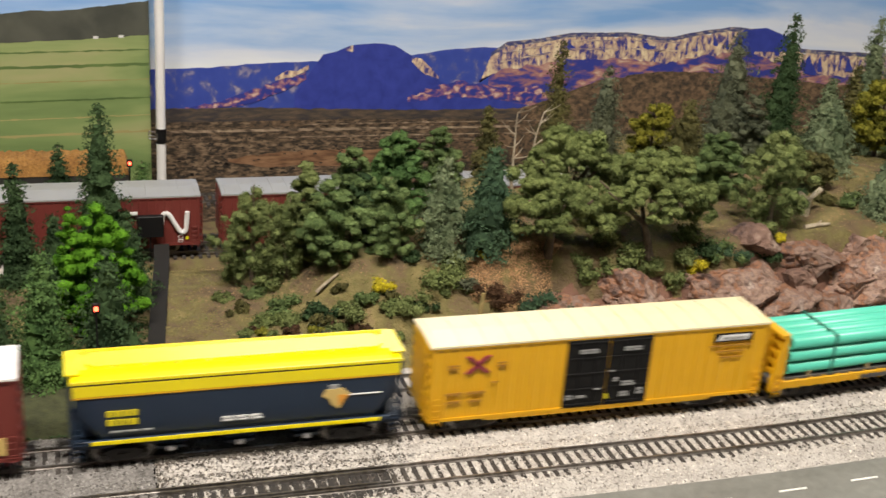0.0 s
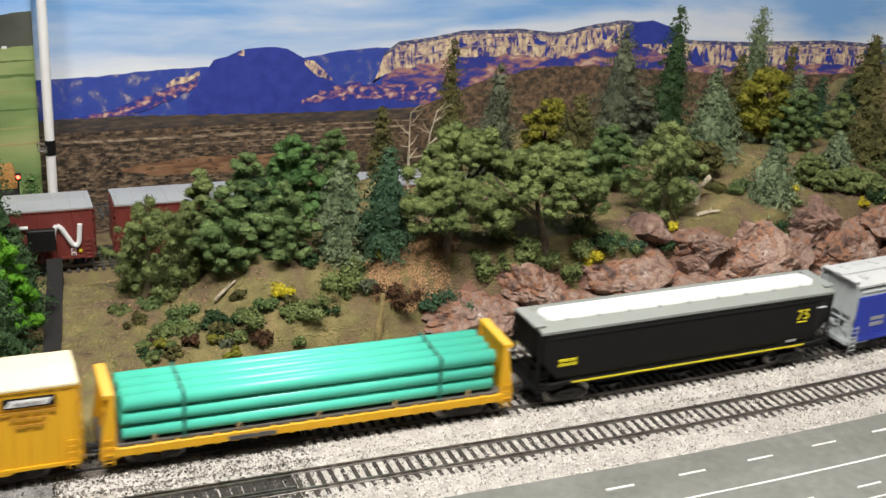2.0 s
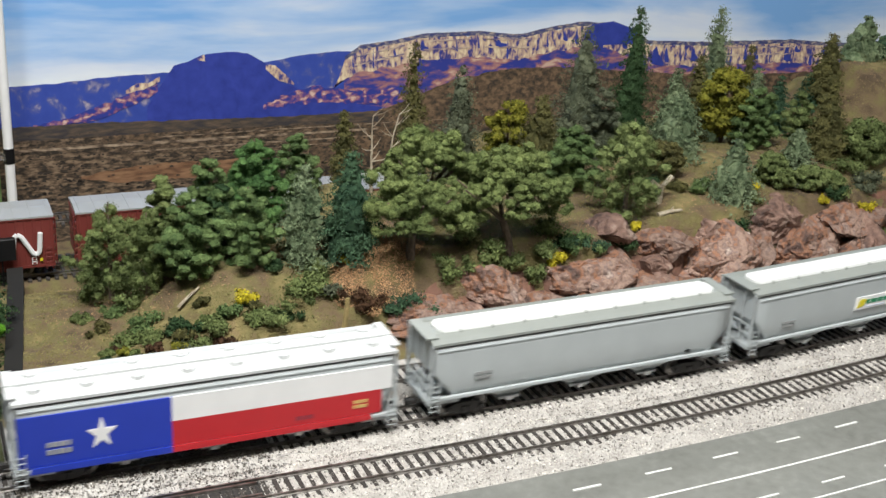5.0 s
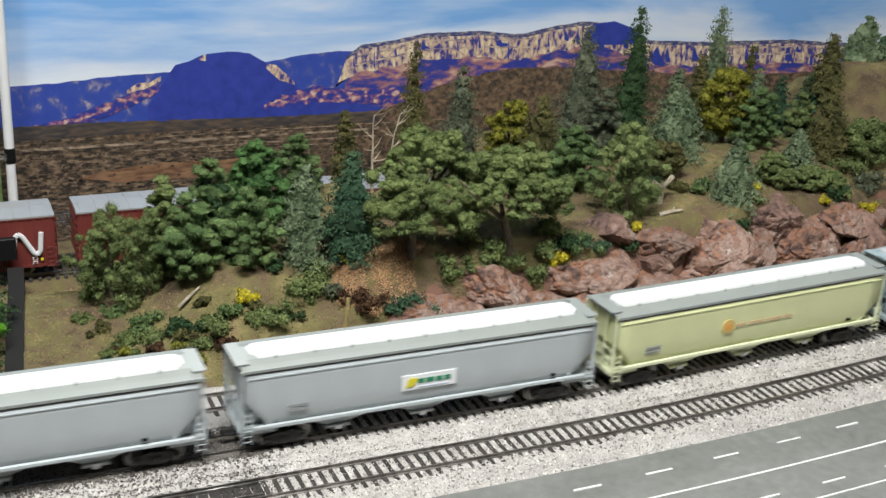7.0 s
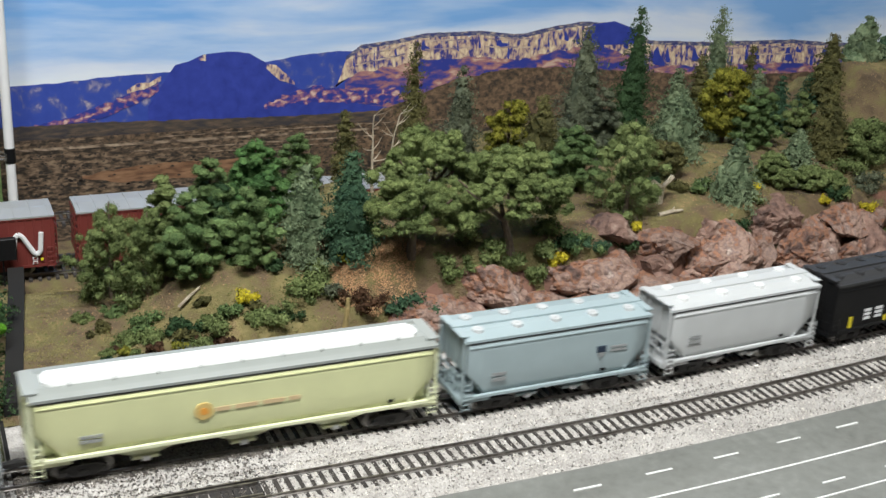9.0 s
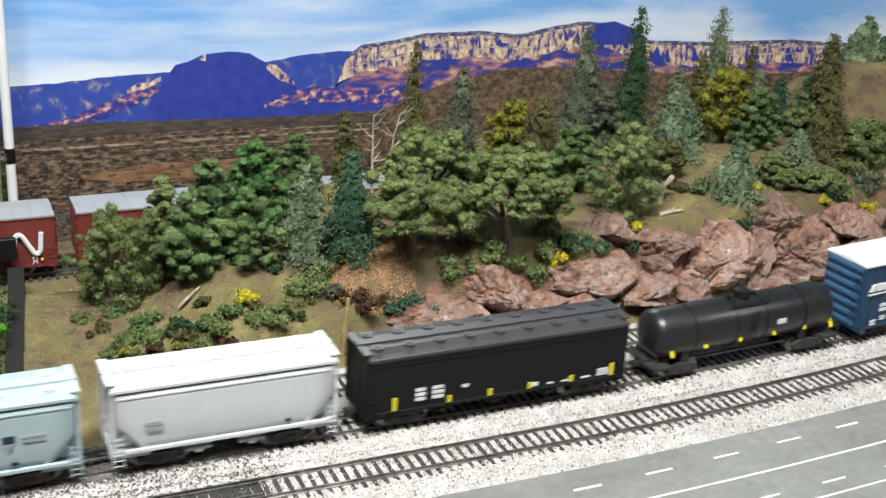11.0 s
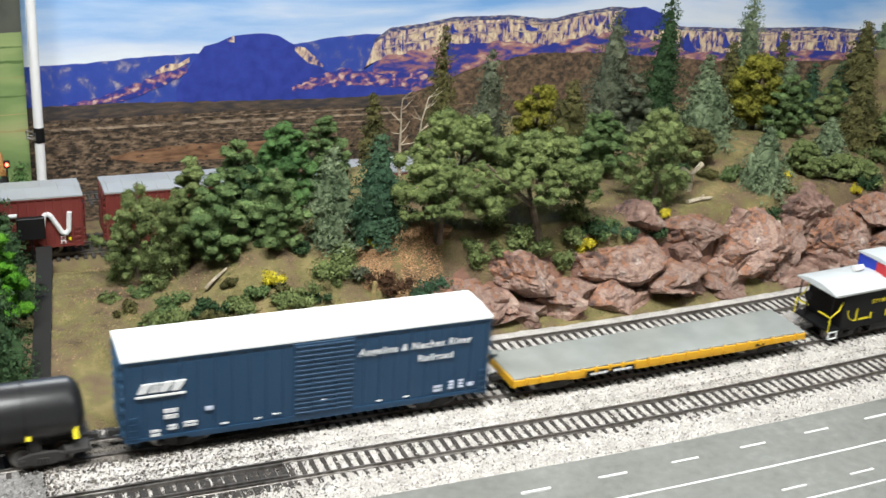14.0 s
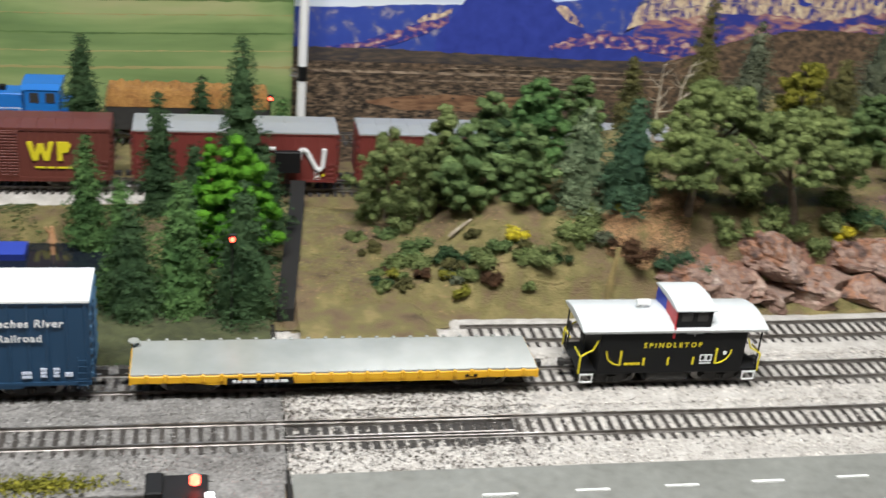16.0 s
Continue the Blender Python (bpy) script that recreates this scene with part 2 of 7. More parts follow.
# ---- tracks ----
def track(name, u, s0, s1, label, z=0.0, spacing=0.0062, far=False, rail_from=-0.75):
    top = tagged(empty(name), label, "track", group="model railway tracks")
    prof = [(-0.0008, -0.0021), (0.0008, -0.0021), (0.0008, -0.0018), (0.00025, -0.0015), (0.00025, -0.0006), (0.00045, -0.0004), (0.00045, 0.0), (-0.00045, 0.0), (-0.00045, -0.0004), (-0.00025, -0.0006), (-0.00025, -0.0015), (-0.0008, -0.0018)]
    for side in (-1, 1):
        v, f = [], []
        steps = [-3.4 + i * 0.02 for i in range(320)] if far else [q for q in (-0.75 + i * 0.02 for i in range(112)) if q >= rail_from]
        m = len(prof)
        for s in steps:
            for a, b in prof:
                x, y, _ = on_line(s, u + side * 0.0085 + a)
                v.append((x, y, z + b))
        for i in range(len(steps) - 1):
            for k in range(m):
                f.append((i * m + k, i * m + (k + 1) % m, (i + 1) * m + (k + 1) % m, (i + 1) * m + k))
        Solid().raw(v, f).ob("rail", M_RAIL, top)
    tie = Solid().box(-0.0013, 0.0013, -0.015, 0.015, -0.0045, -0.0019, 0.0003).mesh("tie", M_TIE)
    s = s0
    while s < s1:
        x, y, a = on_line(s, u)
        place(tie, "tie", top, x, y, z, a + random.uniform(-0.015, 0.015))
        s += spacing
    if far:
        rest = Solid()
        for s in [-3.4 + i * 0.0062 for i in range(480)] + [s1 + i * 0.0062 for i in range(336)]:
            x, y, a = on_line(s, u)
            e, n = Vector((math.cos(a), math.sin(a), 0)) * 0.0013, Vector((-math.sin(a), math.cos(a), 0)) * 0.015
            p = Vector((x, y, z - 0.0019))
            q = [p - e - n, p + e - n, p + e + n, p - e + n]
            rest.raw([tuple(c) for c in q] + [tuple(c - Vector((0, 0, 0.0026))) for c in q], [(0, 1, 2, 3), (4, 5, 1, 0), (5, 6, 2, 1), (6, 7, 3, 2), (7, 4, 0, 3)])
        tagged(rest.ob("ties", M_TIE, top), kind="stuff")
    return top


track("track", TRACK_B, -0.42, 0.9, "model railway track with dark ties and steel rails")
track("track", TRACK_A, -0.42, 0.9, "model railway track with dark ties and steel rails", far=True)
track("track", TRACK_C, -0.004, 0.95, "model railway track with dark ties and steel rails", rail_from=-0.012)
track("track", 0.348, -0.42, 0.3, "back model railway track behind the trees", z=-0.0125)

# ---- train ----
M_BLACK = paint("black_paint", (0.009, 0.009, 0.0095), rough=0.5, spec=0.2)
M_DARK = mat("grimy_truck_black", (0.035, 0.033, 0.031), (0.02, 0.019, 0.018), rough=0.7, scale=300)
M_STEEL = mat("wheel_steel", (0.25, 0.24, 0.23), (0.12, 0.11, 0.1), rough=0.4, metal=0.8, scale=300)
M_NAVY = paint("navy_paint", (0.012, 0.026, 0.052), rough=0.42)
M_BLUE = paint("dark_blue_paint", (0.015, 0.050, 0.105), rough=0.45)
M_YELLOW = paint("golden_yellow_paint", (0.74, 0.40, 0.016), rough=0.42)
M_LEMON = paint("bright_yellow_paint", (0.85, 0.72, 0.01), rough=0.28, coat=0.4)
M_LINE = paint("line_yellow_paint", (0.70, 0.60, 0.02), rough=0.5)
M_CREAM = paint("pale_yellow_paint", (0.66, 0.68, 0.38), rough=0.45)
M_CREAMLIGHT = paint("pale_yellow_frame_paint", (0.72, 0.74, 0.5), rough=0.5)
M_GREY = paint("hopper_grey_paint", (0.47, 0.505, 0.515), rough=0.42)
M_LGREY = paint("light_grey_paint", (0.56, 0.575, 0.575), rough=0.42)
M_BGREY = paint("blue_grey_paint", (0.355, 0.435, 0.455), rough=0.42)
M_ROOFW = paint("white_roof_paint", (0.82, 0.83, 0.82), rough=0.35)
M_ROOFG = paint("pale_green_grey_roof_paint", (0.29, 0.31, 0.29), rough=0.4)
# black lifted to grey, the roof's sheen painted into its base colour
M_BLACKROOF = paint("sheen_black_roof_paint", (0.045, 0.045, 0.047), rough=0.4)
M_TANK = paint("glossy_black_paint", (0.014, 0.014, 0.015), rough=0.34, spec=0.55)
M_CABROOF = paint("pale_metal_roof_paint", (0.58, 0.61, 0.62), rough=0.38)
M_SILVER = paint("silver_roof_paint", (0.40, 0.40, 0.39), rough=0.4, metal=0.2)
M_BROWN = paint("boxcar_red_paint", (0.17, 0.032, 0.026), rough=0.55)
M_WPB = paint("boxcar_brown_paint", (0.13, 0.035, 0.025), rough=0.55)
M_FLAGBLUE = paint("flag_blue_paint", (0.018, 0.045, 0.42), rough=0.4)
M_FLAGRED = paint("flag_red_paint", (0.50, 0.022, 0.03), rough=0.4)
M_FLAGWHITE = paint("flag_white_paint", (0.84, 0.84, 0.84), rough=0.4)
M_TEAL = paint("teal_pipe_plastic", (0.085, 0.60, 0.45), rough=0.35)
M_STRAP = paint("dark_green_strap", (0.02, 0.14, 0.10), rough=0.6)
M_DECK = mat("worn_grey_deck", (0.33, 0.34, 0.315), (0.235, 0.245, 0.225), rough=0.24, scale=45, bump=0.04, bscale=800)
M_DECKDARK = mat("brown_grey_deck", (0.12, 0.11, 0.10), (0.07, 0.065, 0.06), rough=0.8, scale=120)
M_WOOD = mat("wood_block", (0.32, 0.24, 0.13), rough=0.8, scale=200)
M_MAROON = paint("maroon_mark_paint", (0.25, 0.03, 0.05))
M_GREEN = paint("logo_green_paint", (0.02, 0.22, 0.10))
M_ORANGE = paint("logo_orange_paint", (0.75, 0.33, 0.05))
M_TAN = paint("logo_tan_paint", (0.62, 0.45, 0.16))
M_ICE = paint("marking_blue_white_paint", (0.62, 0.68, 0.8))
M_MARKGREY = paint("marking_grey_paint", (0.33, 0.34, 0.34))
M_OFFWHITE = paint("marking_white_paint", (0.75, 0.76, 0.76))

Y_SIDE = -0.0176
LEVEL = {"from": 0.0, "to": 0.0, "scale": 1.0}  # lifts a side's markings to the height of the car at hand


def set_level(a, b, scale):
    LEVEL["from"], LEVEL["to"], LEVEL["scale"] = a, b, scale


def lifted(z):
    return LEVEL["to"] + (z - LEVEL["from"]) * LEVEL["scale"]



def lettering(text, x, z, size, material, parent, y, slant=0.0, align="CENTER", bold=0.0, spread=1.12):
    cu = bpy.data.curves.new("lettering", "FONT")
    cu.body, cu.size, cu.align_x, cu.align_y, cu.extrude, cu.shear, cu.offset, cu.space_character = text, size, align, "CENTER", 0.00008, slant, bold, spread
    tmp = bpy.data.objects.new("lettering", cu)
    me = bpy.data.meshes.new_from_object(tmp)
    bpy.data.objects.remove(tmp)
    me.materials.append(material)
    o = new("lettering", me)
    o.parent = parent
    o.location, o.rotation_euler = (x, y - 0.0002, lifted(z)), (math.pi / 2, 0, 0)
    return o


def bars(x, z, w, h, lines, material, parent, y=Y_SIDE, seed=1):
    """Writing too small to read: rows of short bars."""
    r = random.Random(seed)
    so = Solid()
    z, h = lifted(z), h * LEVEL["scale"]
    lh = h / lines
    for k in range(lines):
        zz = z + h / 2 - lh * (k + 0.5)
        a = -w / 2
        while a < w / 2 - w * 0.06:
            b = min(w / 2, a + w * r.uniform(0.14, 0.34))
            so.box(x + a, x + b, y - 0.0003, y + 0.0002, zz - lh * 0.32, zz + lh * 0.32)
            a = b + w * 0.05
    return so.ob("marking", material, parent)


def plate(x0, x1, z0, z1, material, parent, name="marking", y=Y_SIDE, t=0.0003):
    return Solid().box(x0, x1, y - t, y + 0.0004, lifted(z0), lifted(z1)).ob(name, material, parent)


TRUCK_MESH = {}


def truck(parent, x, spread=0.0105):
    if "frame" not in TRUCK_MESH:
        so = Solid()
        for sy in (-1, 1):
            y0, y1 = sorted((sy * 0.0112, sy * 0.0134))
            so.plate([(-0.0125, 0.0042), (-0.0125, 0.0066), (-0.006, 0.0088), (0.006, 0.0088), (0.0125, 0.0066), (0.0125, 0.0042), (0.009, 0.0038), (0.005, 0.0022), (-0.005, 0.0022), (-0.009, 0.0038)], y0, y1)
            for k in (-0.0018, 0, 0.0018):
                so.tube((k, sy * 0.0137, 0.0028), (k, sy * 0.0137, 0.0064), 0.0008, n=6)
            for k in (-0.0105, 0.0105):
                so.tube((k, sy * 0.0132, 0.0052), (k, sy * 0.0146, 0.0052), 0.0016, n=8)
        so.box(-0.0025, 0.0025, -0.0115, 0.0115, 0.004, 0.0085)
        TRUCK_MESH["frame"] = so.mesh("truck", M_DARK)
        wh = Solid()
        for sy in (-1, 1):
            wh.tube((0, sy * 0.0072, 0), (0, sy * 0.0094, 0), 0.0052, 0.0050, n=18)
            wh.tube((0, sy * 0.0066, 0), (0, sy * 0.0073, 0), 0.0058, n=18)
        wh.tube((0, -0.011, 0), (0, 0.011, 0), 0.0009, n=6)
        TRUCK_MESH["wheel"] = wh.mesh("wheelset", M_STEEL)
        TRUCK_MESH["coupler"] = Solid().box(0, 0.0055, -0.0012, 0.0012, 0.0065, 0.0088).box(0.005, 0.0082, -0.0022, 0.0014, 0.0058, 0.0095, 0.0004).mesh("coupler", M_DARK)
    t = place(TRUCK_MESH["frame"], "truck", parent, x)
    for k in (-1, 1):
        place(TRUCK_MESH["wheel"], "wheelset", t, k * spread, 0, 0.0052)
    return t


def running_gear(o, L, inset=0.030):
    for k in (-1, 1):
        truck(o, k * (L - inset))
        place(TRUCK_MESH["coupler"], "coupler", o, k * (L - 0.0015), 0, 0, 0 if k > 0 else math.pi)


def ladder(parent, x, y, z0, z1, material, w=0.0045, n=6, end=False):
    so = Solid()
    a = (lambda k, z: (x, y + k, z)) if end else (lambda k, z: (x + k, y, z))
    for k in (-w / 2, w / 2):
        so.tube(a(k, z0), a(k, z1), 0.0003, n=5)
    for i in range(n):
        z = z0 + (z1 - z0) * (i + 0.5) / n
        so.tube(a(-w / 2, z), a(w / 2, z), 0.00026, n=5)
    return so.ob("ladder", material, parent)


def boxcar(a, b, paint_m, roof_m, label, doors=(), door_m=None, ribs=14, height_z=0.0575, low=0.0105, end_m=None, group="freight cars of the moving train", corrugated_door=False):
    L = (b - a) / 2 - 0.0045
    o = tagged(empty("boxcar"), label, "boxcar", group=group)
    zt = height_z - 0.0018
    set_level(0.0095, low, (zt - low) / 0.0399)
    Solid().box(-L, L, -0.0170, 0.0170, low, zt, 0.0004).ob("body", paint_m, o)
    roof = Solid().extrude([(-0.0180, zt - 0.0006), (0.0180, zt - 0.0006), (0.0180, zt + 0.0006), (0, height_z), (-0.0180, zt + 0.0006)], -L - 0.0004, L + 0.0004)
    roof.ob("roof", roof_m, o)
    seams = Solid()
    for i in range(ribs + 1):
        x = -L + 0.003 + (2 * L - 0.006) * i / ribs
        seams.extrude([(-0.0178, zt + 0.0005), (0, height_z - 0.0001), (0.0178, zt + 0.0005), (0.0178, zt + 0.0011), (0, height_z + 0.0005), (-0.0178, zt + 0.0011)], x - 0.00035, x + 0.00035)
    seams.ob("roof_seams", roof_m, o)
    rib = Solid().box(-0.0007, 0.0007, 0, 0.0008, low + 0.0016, zt - 0.0012, 0.0002).mesh("side_rib", paint_m)
    clear = lambda x: not any(d0 - 0.001 < x < d1 + 0.001 for d0, d1 in doors)
    for i in range(ribs * 2 + 1):
        x = -L + 0.002 + (2 * L - 0.004) * i / (ribs * 2)
        if clear(x):
            for y in (-0.0176, 0.0168):
                place(rib, "side_rib", o, x, y)
    for y in (-0.0178, 0.0166):
        sill = Solid()
        sill.box(-L, L, y, y + 0.0012, low - 0.0006, low + 0.0012)
        sill.box(-L, L, y, y + 0.0012, zt - 0.0016, zt - 0.0004)
        sill.plate([(-L * 0.72, low), (-L * 0.66, low - 0.0022), (L * 0.66, low - 0.0022), (L * 0.72, low)], y + 0.0002, y + 0.001)
        sill.ob("sill", paint_m, o)
    for d0, d1 in doors:
        d = Solid().box(d0, d1, -0.0181, -0.0172, low + 0.001, zt - 0.0016, 0.0002).ob("door", door_m or paint_m, o)
        Solid().box(d0, d1, 0.0172, 0.0181, low + 0.001, zt - 0.0016, 0.0002).ob("door", door_m or paint_m, o)
        n = 15 if corrugated_door else 5
        ds = Solid()
        for i in range(n):
            z = low + 0.003 + (zt - low - 0.0065) * i / (n - 1)
            ds.box(d0 + 0.001, d1 - 0.001, -0.0186, -0.0180, z - 0.0005, z + 0.0005, 0.0002)
        ds.ob("door_ribs", door_m or paint_m, d)
        dr = Solid()
        for k in (0.3, 0.7):
            x = d0 + (d1 - d0) * k
            dr.tube((x, -0.0190, low + 0.002), (x, -0.0190, zt - 0.003), 0.00035, n=6)
        dr.ob("lock_rod", door_m or paint_m, d)
    er = Solid().box(-0.0007, 0.0007, -0.0155, 0.0155, -0.0014, 0.0014, 0.0004).mesh("end_rib", end_m or paint_m)
    for k in (-1, 1):
        for i in range(7):
            place(er, "end_rib", o, k * (L + 0.0003), 0, low + 0.004 + (zt - low - 0.007) * i / 6)
    for k in (-1, 1):
        ladder(o, k * (L - 0.004), -0.0187, low - 0.002, low + 0.016, paint_m, n=5)
        ladder(o, k * (L + 0.0016), -0.0135, low, zt - 0.002, paint_m, n=9, end=True)
    Solid().box(-L + 0.004, L - 0.004, -0.004, 0.004, 0.0065, low).ob("underframe", M_DARK, o)
    running_gear(o, L)
    return o, L, low, zt


def hopper(a, b, side_m, roof_m, label, frame_m=None, hatch_m=None, round_hatches=0, bays=3, boxy=False, top=0.0540, brow=0.0503, sill=0.0163, round_side=True, group="freight cars of the moving train", line_m=None):
    """A covered hopper: bellied sides, low roof with hatches, cut-away ends, sloping bays, ladders and end platforms."""
    L = (b - a) / 2 - 0.0035
    frame_m, hatch_m = frame_m or side_m, hatch_m or roof_m
    o = tagged(empty("covered_hopper"), label, "hopper car", group=group)
    set_level(0.0118, sill, (brow - sill) / 0.0314)
    w = 0.0172
    belly = [0.0, 0.10, 0.22, 0.36, 0.55, 0.80, 1.0]

    def section(zb):
        half = []
        for k in belly:
            z = zb + (brow - zb) * k
            tuck = max(0.0, (0.0285 - z) / (0.0285 - sill)) if round_side else 0.0
            half.append((w - 0.0016 * tuck * tuck, z))
        return [(-y, z) for y, z in half] + [(y, z) for y, z in reversed(half)]

    if boxy:
        secs = [(-L + 0.001, sill), (L - 0.001, sill)]
    else:
        secs = [(-L + 0.003, sill + 0.0150), (-L + 0.0150, sill + 0.0004), (L - 0.0150, sill + 0.0004), (L - 0.003, sill + 0.0150)]
    v, f = [], []
    n = 2 * len(belly)
    for x, zb in secs:
        v += [(x, y, z) for y, z in section(zb)]
    for i in range(len(secs) - 1):
        f += [(i * n + k, i * n + (k + 1) % n, (i + 1) * n + (k + 1) % n, (i + 1) * n + k) for k in range(n)]
    f += [tuple(range(n - 1, -1, -1)), tuple(range((len(secs) - 1) * n, len(secs) * n))]
    body = Solid().raw(v, f).ob("body", side_m, o)
    for p in body.data.polygons:
        p.use_smooth = abs(p.normal.x) < 0.5 and not boxy
    # roof: two low slopes and a flat crown
    prof = [(-w, brow), (w, brow), (w + 0.0003, brow + 0.0008), (w - 0.0040, brow + 0.0015), (0.0092, top - 0.0012), (0.0080, top - 0.0008)]
    prof = prof + [(-y, z) for y, z in reversed(prof[2:])]
    Solid().extrude(prof, -L + 0.0012, L - 0.0012).ob("roof", roof_m, o)
    edge = Solid()
    for y in (-w - 0.0006, w - 0.0002):
        edge.box(-L + 0.001, L - 0.001, y, y + 0.0008, brow - 0.0006, brow + 0.0010)
    edge.ob("roof_edge", roof_m, o)
    # shade under the roof edge, laid on as a thin dark strip
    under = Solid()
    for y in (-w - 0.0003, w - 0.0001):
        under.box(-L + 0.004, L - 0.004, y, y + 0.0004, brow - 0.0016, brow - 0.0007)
    under.ob("eave_shade", M_DARK, o, "dark strip standing for the shade under the roof edge")
    if round_hatches:
        for i in range(round_hatches):
            x = -L + 2 * L * (i + 0.5) / round_hatches
            for y in (-0.0082, 0.0082):
                Solid().tube((x, y, top - 0.0026), (x, y, top + 0.0003), 0.0036, 0.0033, n=16).tube((x, y, top + 0.0002), (x, y, top + 0.0008), 0.0012, n=8).ob("hatch", hatch_m, o)
        walkway = Solid()
        for y in (-0.0006,):
            walkway.box(-L - 0.0005, L + 0.0005, y - 0.0022, y + 0.0034, top - 0.0009, top + 0.0004)
        for k in (-1, 1):
            walkway.box(*sorted((k * (L - 0.004), k * (L + 0.0008))), -0.0150, 0.0150, top - 0.0012, top - 0.0004)
        walkway.ob("running_board", roof_m, o)
    else:
        e = 0.0025
        out = [(-L + 0.0090, -0.0040), (-L + 0.0100 + e, -0.0082), (L - 0.0100 - e, -0.0082), (L - 0.0090, -0.0040), (L - 0.0090, 0.0040), (L - 0.0100 - e, 0.0082), (-L + 0.0100 + e, 0.0082), (-L + 0.0090, 0.0040)]
        Solid().raw([(x, y, top - 0.0012) for x, y in out] + [(x, y * 0.93, top + 0.0006) for x, y in out], [tuple(range(7, -1, -1)), tuple(range(8, 16))] + [(i, (i + 1) % 8, 8 + (i + 1) % 8, 8 + i) for i in range(8)]).ob("hatch", hatch_m, o, "long pale trough hatch")
        cl = Solid().box(-0.0006, 0.0006, -0.0094, -0.0078, top - 0.0016, top + 0.0002, 0.0002).mesh("hatch_clamp", roof_m)
        for i in range(9):
            place(cl, "hatch_clamp", o, -L + 0.022 + (2 * L - 0.044) * i / 8)
        for k in (-1, 1):
            Solid().box(*sorted((k * (L - 0.0060), k * (L + 0.0012))), -0.0130, 0.0130, top - 0.0014, top - 0.0006).ob("running_board", roof_m, o)
    # side sills and a raised seam under the roof
    so = Solid()
    for sy in (-1, 1):
        y0, y1 = sorted((sy * 0.0160, sy * 0.0180))
        so.box(-L + 0.001, L - 0.001, y0, y1, sill - 0.0011, sill + 0.0009, 0.0003)
    so.ob("side_sill", line_m or frame_m, o)
    seam = Solid()
    for sy in (-1, 1):
        y0, y1 = sorted((sy * 0.0170, sy * 0.0176))
        seam.box(-L + 0.004, L - 0.004, y0, y1, brow - 0.0046, brow - 0.0039)
    seam.ob("side_seam", side_m, o)
    for i in range(bays):
        x = (-L + 0.032) + (2 * L - 0.064) * (i + 0.5) / bays
        q = (2 * L - 0.064) / bays * 0.46
        y0 = 0.0150
        bay = Solid().raw([(x - q, -y0, sill), (x + q, -y0, sill), (x + q, y0, sill), (x - q, y0, sill), (x - 0.006, -0.0085, 0.0062), (x + 0.006, -0.0085, 0.0062), (x + 0.006, 0.0085, 0.0062), (x - 0.006, 0.0085, 0.0062)], [(0, 1, 5, 4), (1, 2, 6, 5), (2, 3, 7, 6), (3, 0, 4, 7), (4, 5, 6, 7), (3, 2, 1, 0)])
        bay.box(x - 0.0070, x + 0.0070, -0.0105, 0.0105, 0.0048, 0.0064)
        bay.ob("bay", frame_m, o)
        Solid().box(x - 0.0022, x + 0.0022, -0.0122, -0.0104, 0.0044, 0.0068, 0.0004).ob("gate_crank", M_OFFWHITE if frame_m is not M_BLACK else M_DARK, o)
    # end frames
    for k in (-1, 1):
        fr = Solid()
        x = k * (L - 0.0012)
        fr.box(*sorted((k * (L - 0.020), k * L)), -0.0165, 0.0165, sill - 0.0040, sill - 0.0012)
        for y in (-0.0160, 0.0160):
            fr.box(x - 0.0007, x + 0.0007, y - 0.0007, y + 0.0007, sill - 0.002, brow)
            fr.tube((k * (L - 0.018), y, sill), (k * (L - 0.004), y, sill + 0.018), 0.0005, n=5)
        for y in (-0.006, 0.006):
            fr.tube((x, y, sill), (x, y, brow), 0.0005, n=5)
        for z in (sill + 0.006, sill + 0.012):
            fr.tube((x, -0.016, z), (x, 0.016, z), 0.0005, n=5)
        fr.box(*sorted((k * (L - 0.012), k * (L - 0.006))), -0.011, -0.005, sill, sill + 0.007, 0.0005)
        fr.tube((k * (L - 0.008), 0.003, sill + 0.003), (k * (L - 0.008), 0.012, sill + 0.003), 0.0026, n=10)
        fr.ob("end_frame", frame_m, o)
        ladder(o, k * (L - 0.0034), -0.0186, sill - 0.0085, sill + 0.0105, frame_m, w=0.0054, n=6)
        ladder(o, k * (L + 0.0002), 0.0125, sill - 0.002, top - 0.004, frame_m, n=8, end=True)
    running_gear(o, L, 0.026)
    return o, L


CARS = []
OFF = {}


def emblem(outline, material, parent, y0=Y_SIDE - 0.0005, y1=Y_SIDE + 0.0004, name="emblem"):
    """A flat painted shape on a car's side."""
    return Solid().plate([(x, lifted(z)) for x, z in outline], y0, y1).ob(name, material, parent)


def in_train(o, a, b):
    CARS.append((o, a, b))
    return o


# red-brown boxcar with a white roof
o, L, lo, zt = boxcar(-0.390, -0.178, M_BROWN, M_ROOFW, "red-brown boxcar with a white roof", doors=((-0.02, 0.02),))
plate(L - 0.011, L - 0.0065, 0.0125, 0.021, M_TAN, o)
in_train(o, -0.390, -0.178)

# navy hopper with a yellow roof
o, L = hopper(-0.1626, 0.0156, M_NAVY, M_LEMON, "navy covered hopper with a bright yellow roof and sill", frame_m=M_NAVY, hatch_m=M_LEMON, line_m=M_NAVY)
set_level(0.0118, 0.0160, 1.07)
plate(-L + 0.010, L - 0.012, 0.0109, 0.0127, M_LEMON, o, "sill_stripe", y=-0.0182)
plate(-L + 0.002, L - 0.002, 0.0358, 0.0366, M_YELLOW, o, "roof_stripe", y=-0.0174)
plate(-L + 0.002, L - 0.002, 0.0368, 0.0422, M_LEMON, o, "upper_band", y=-0.0174)
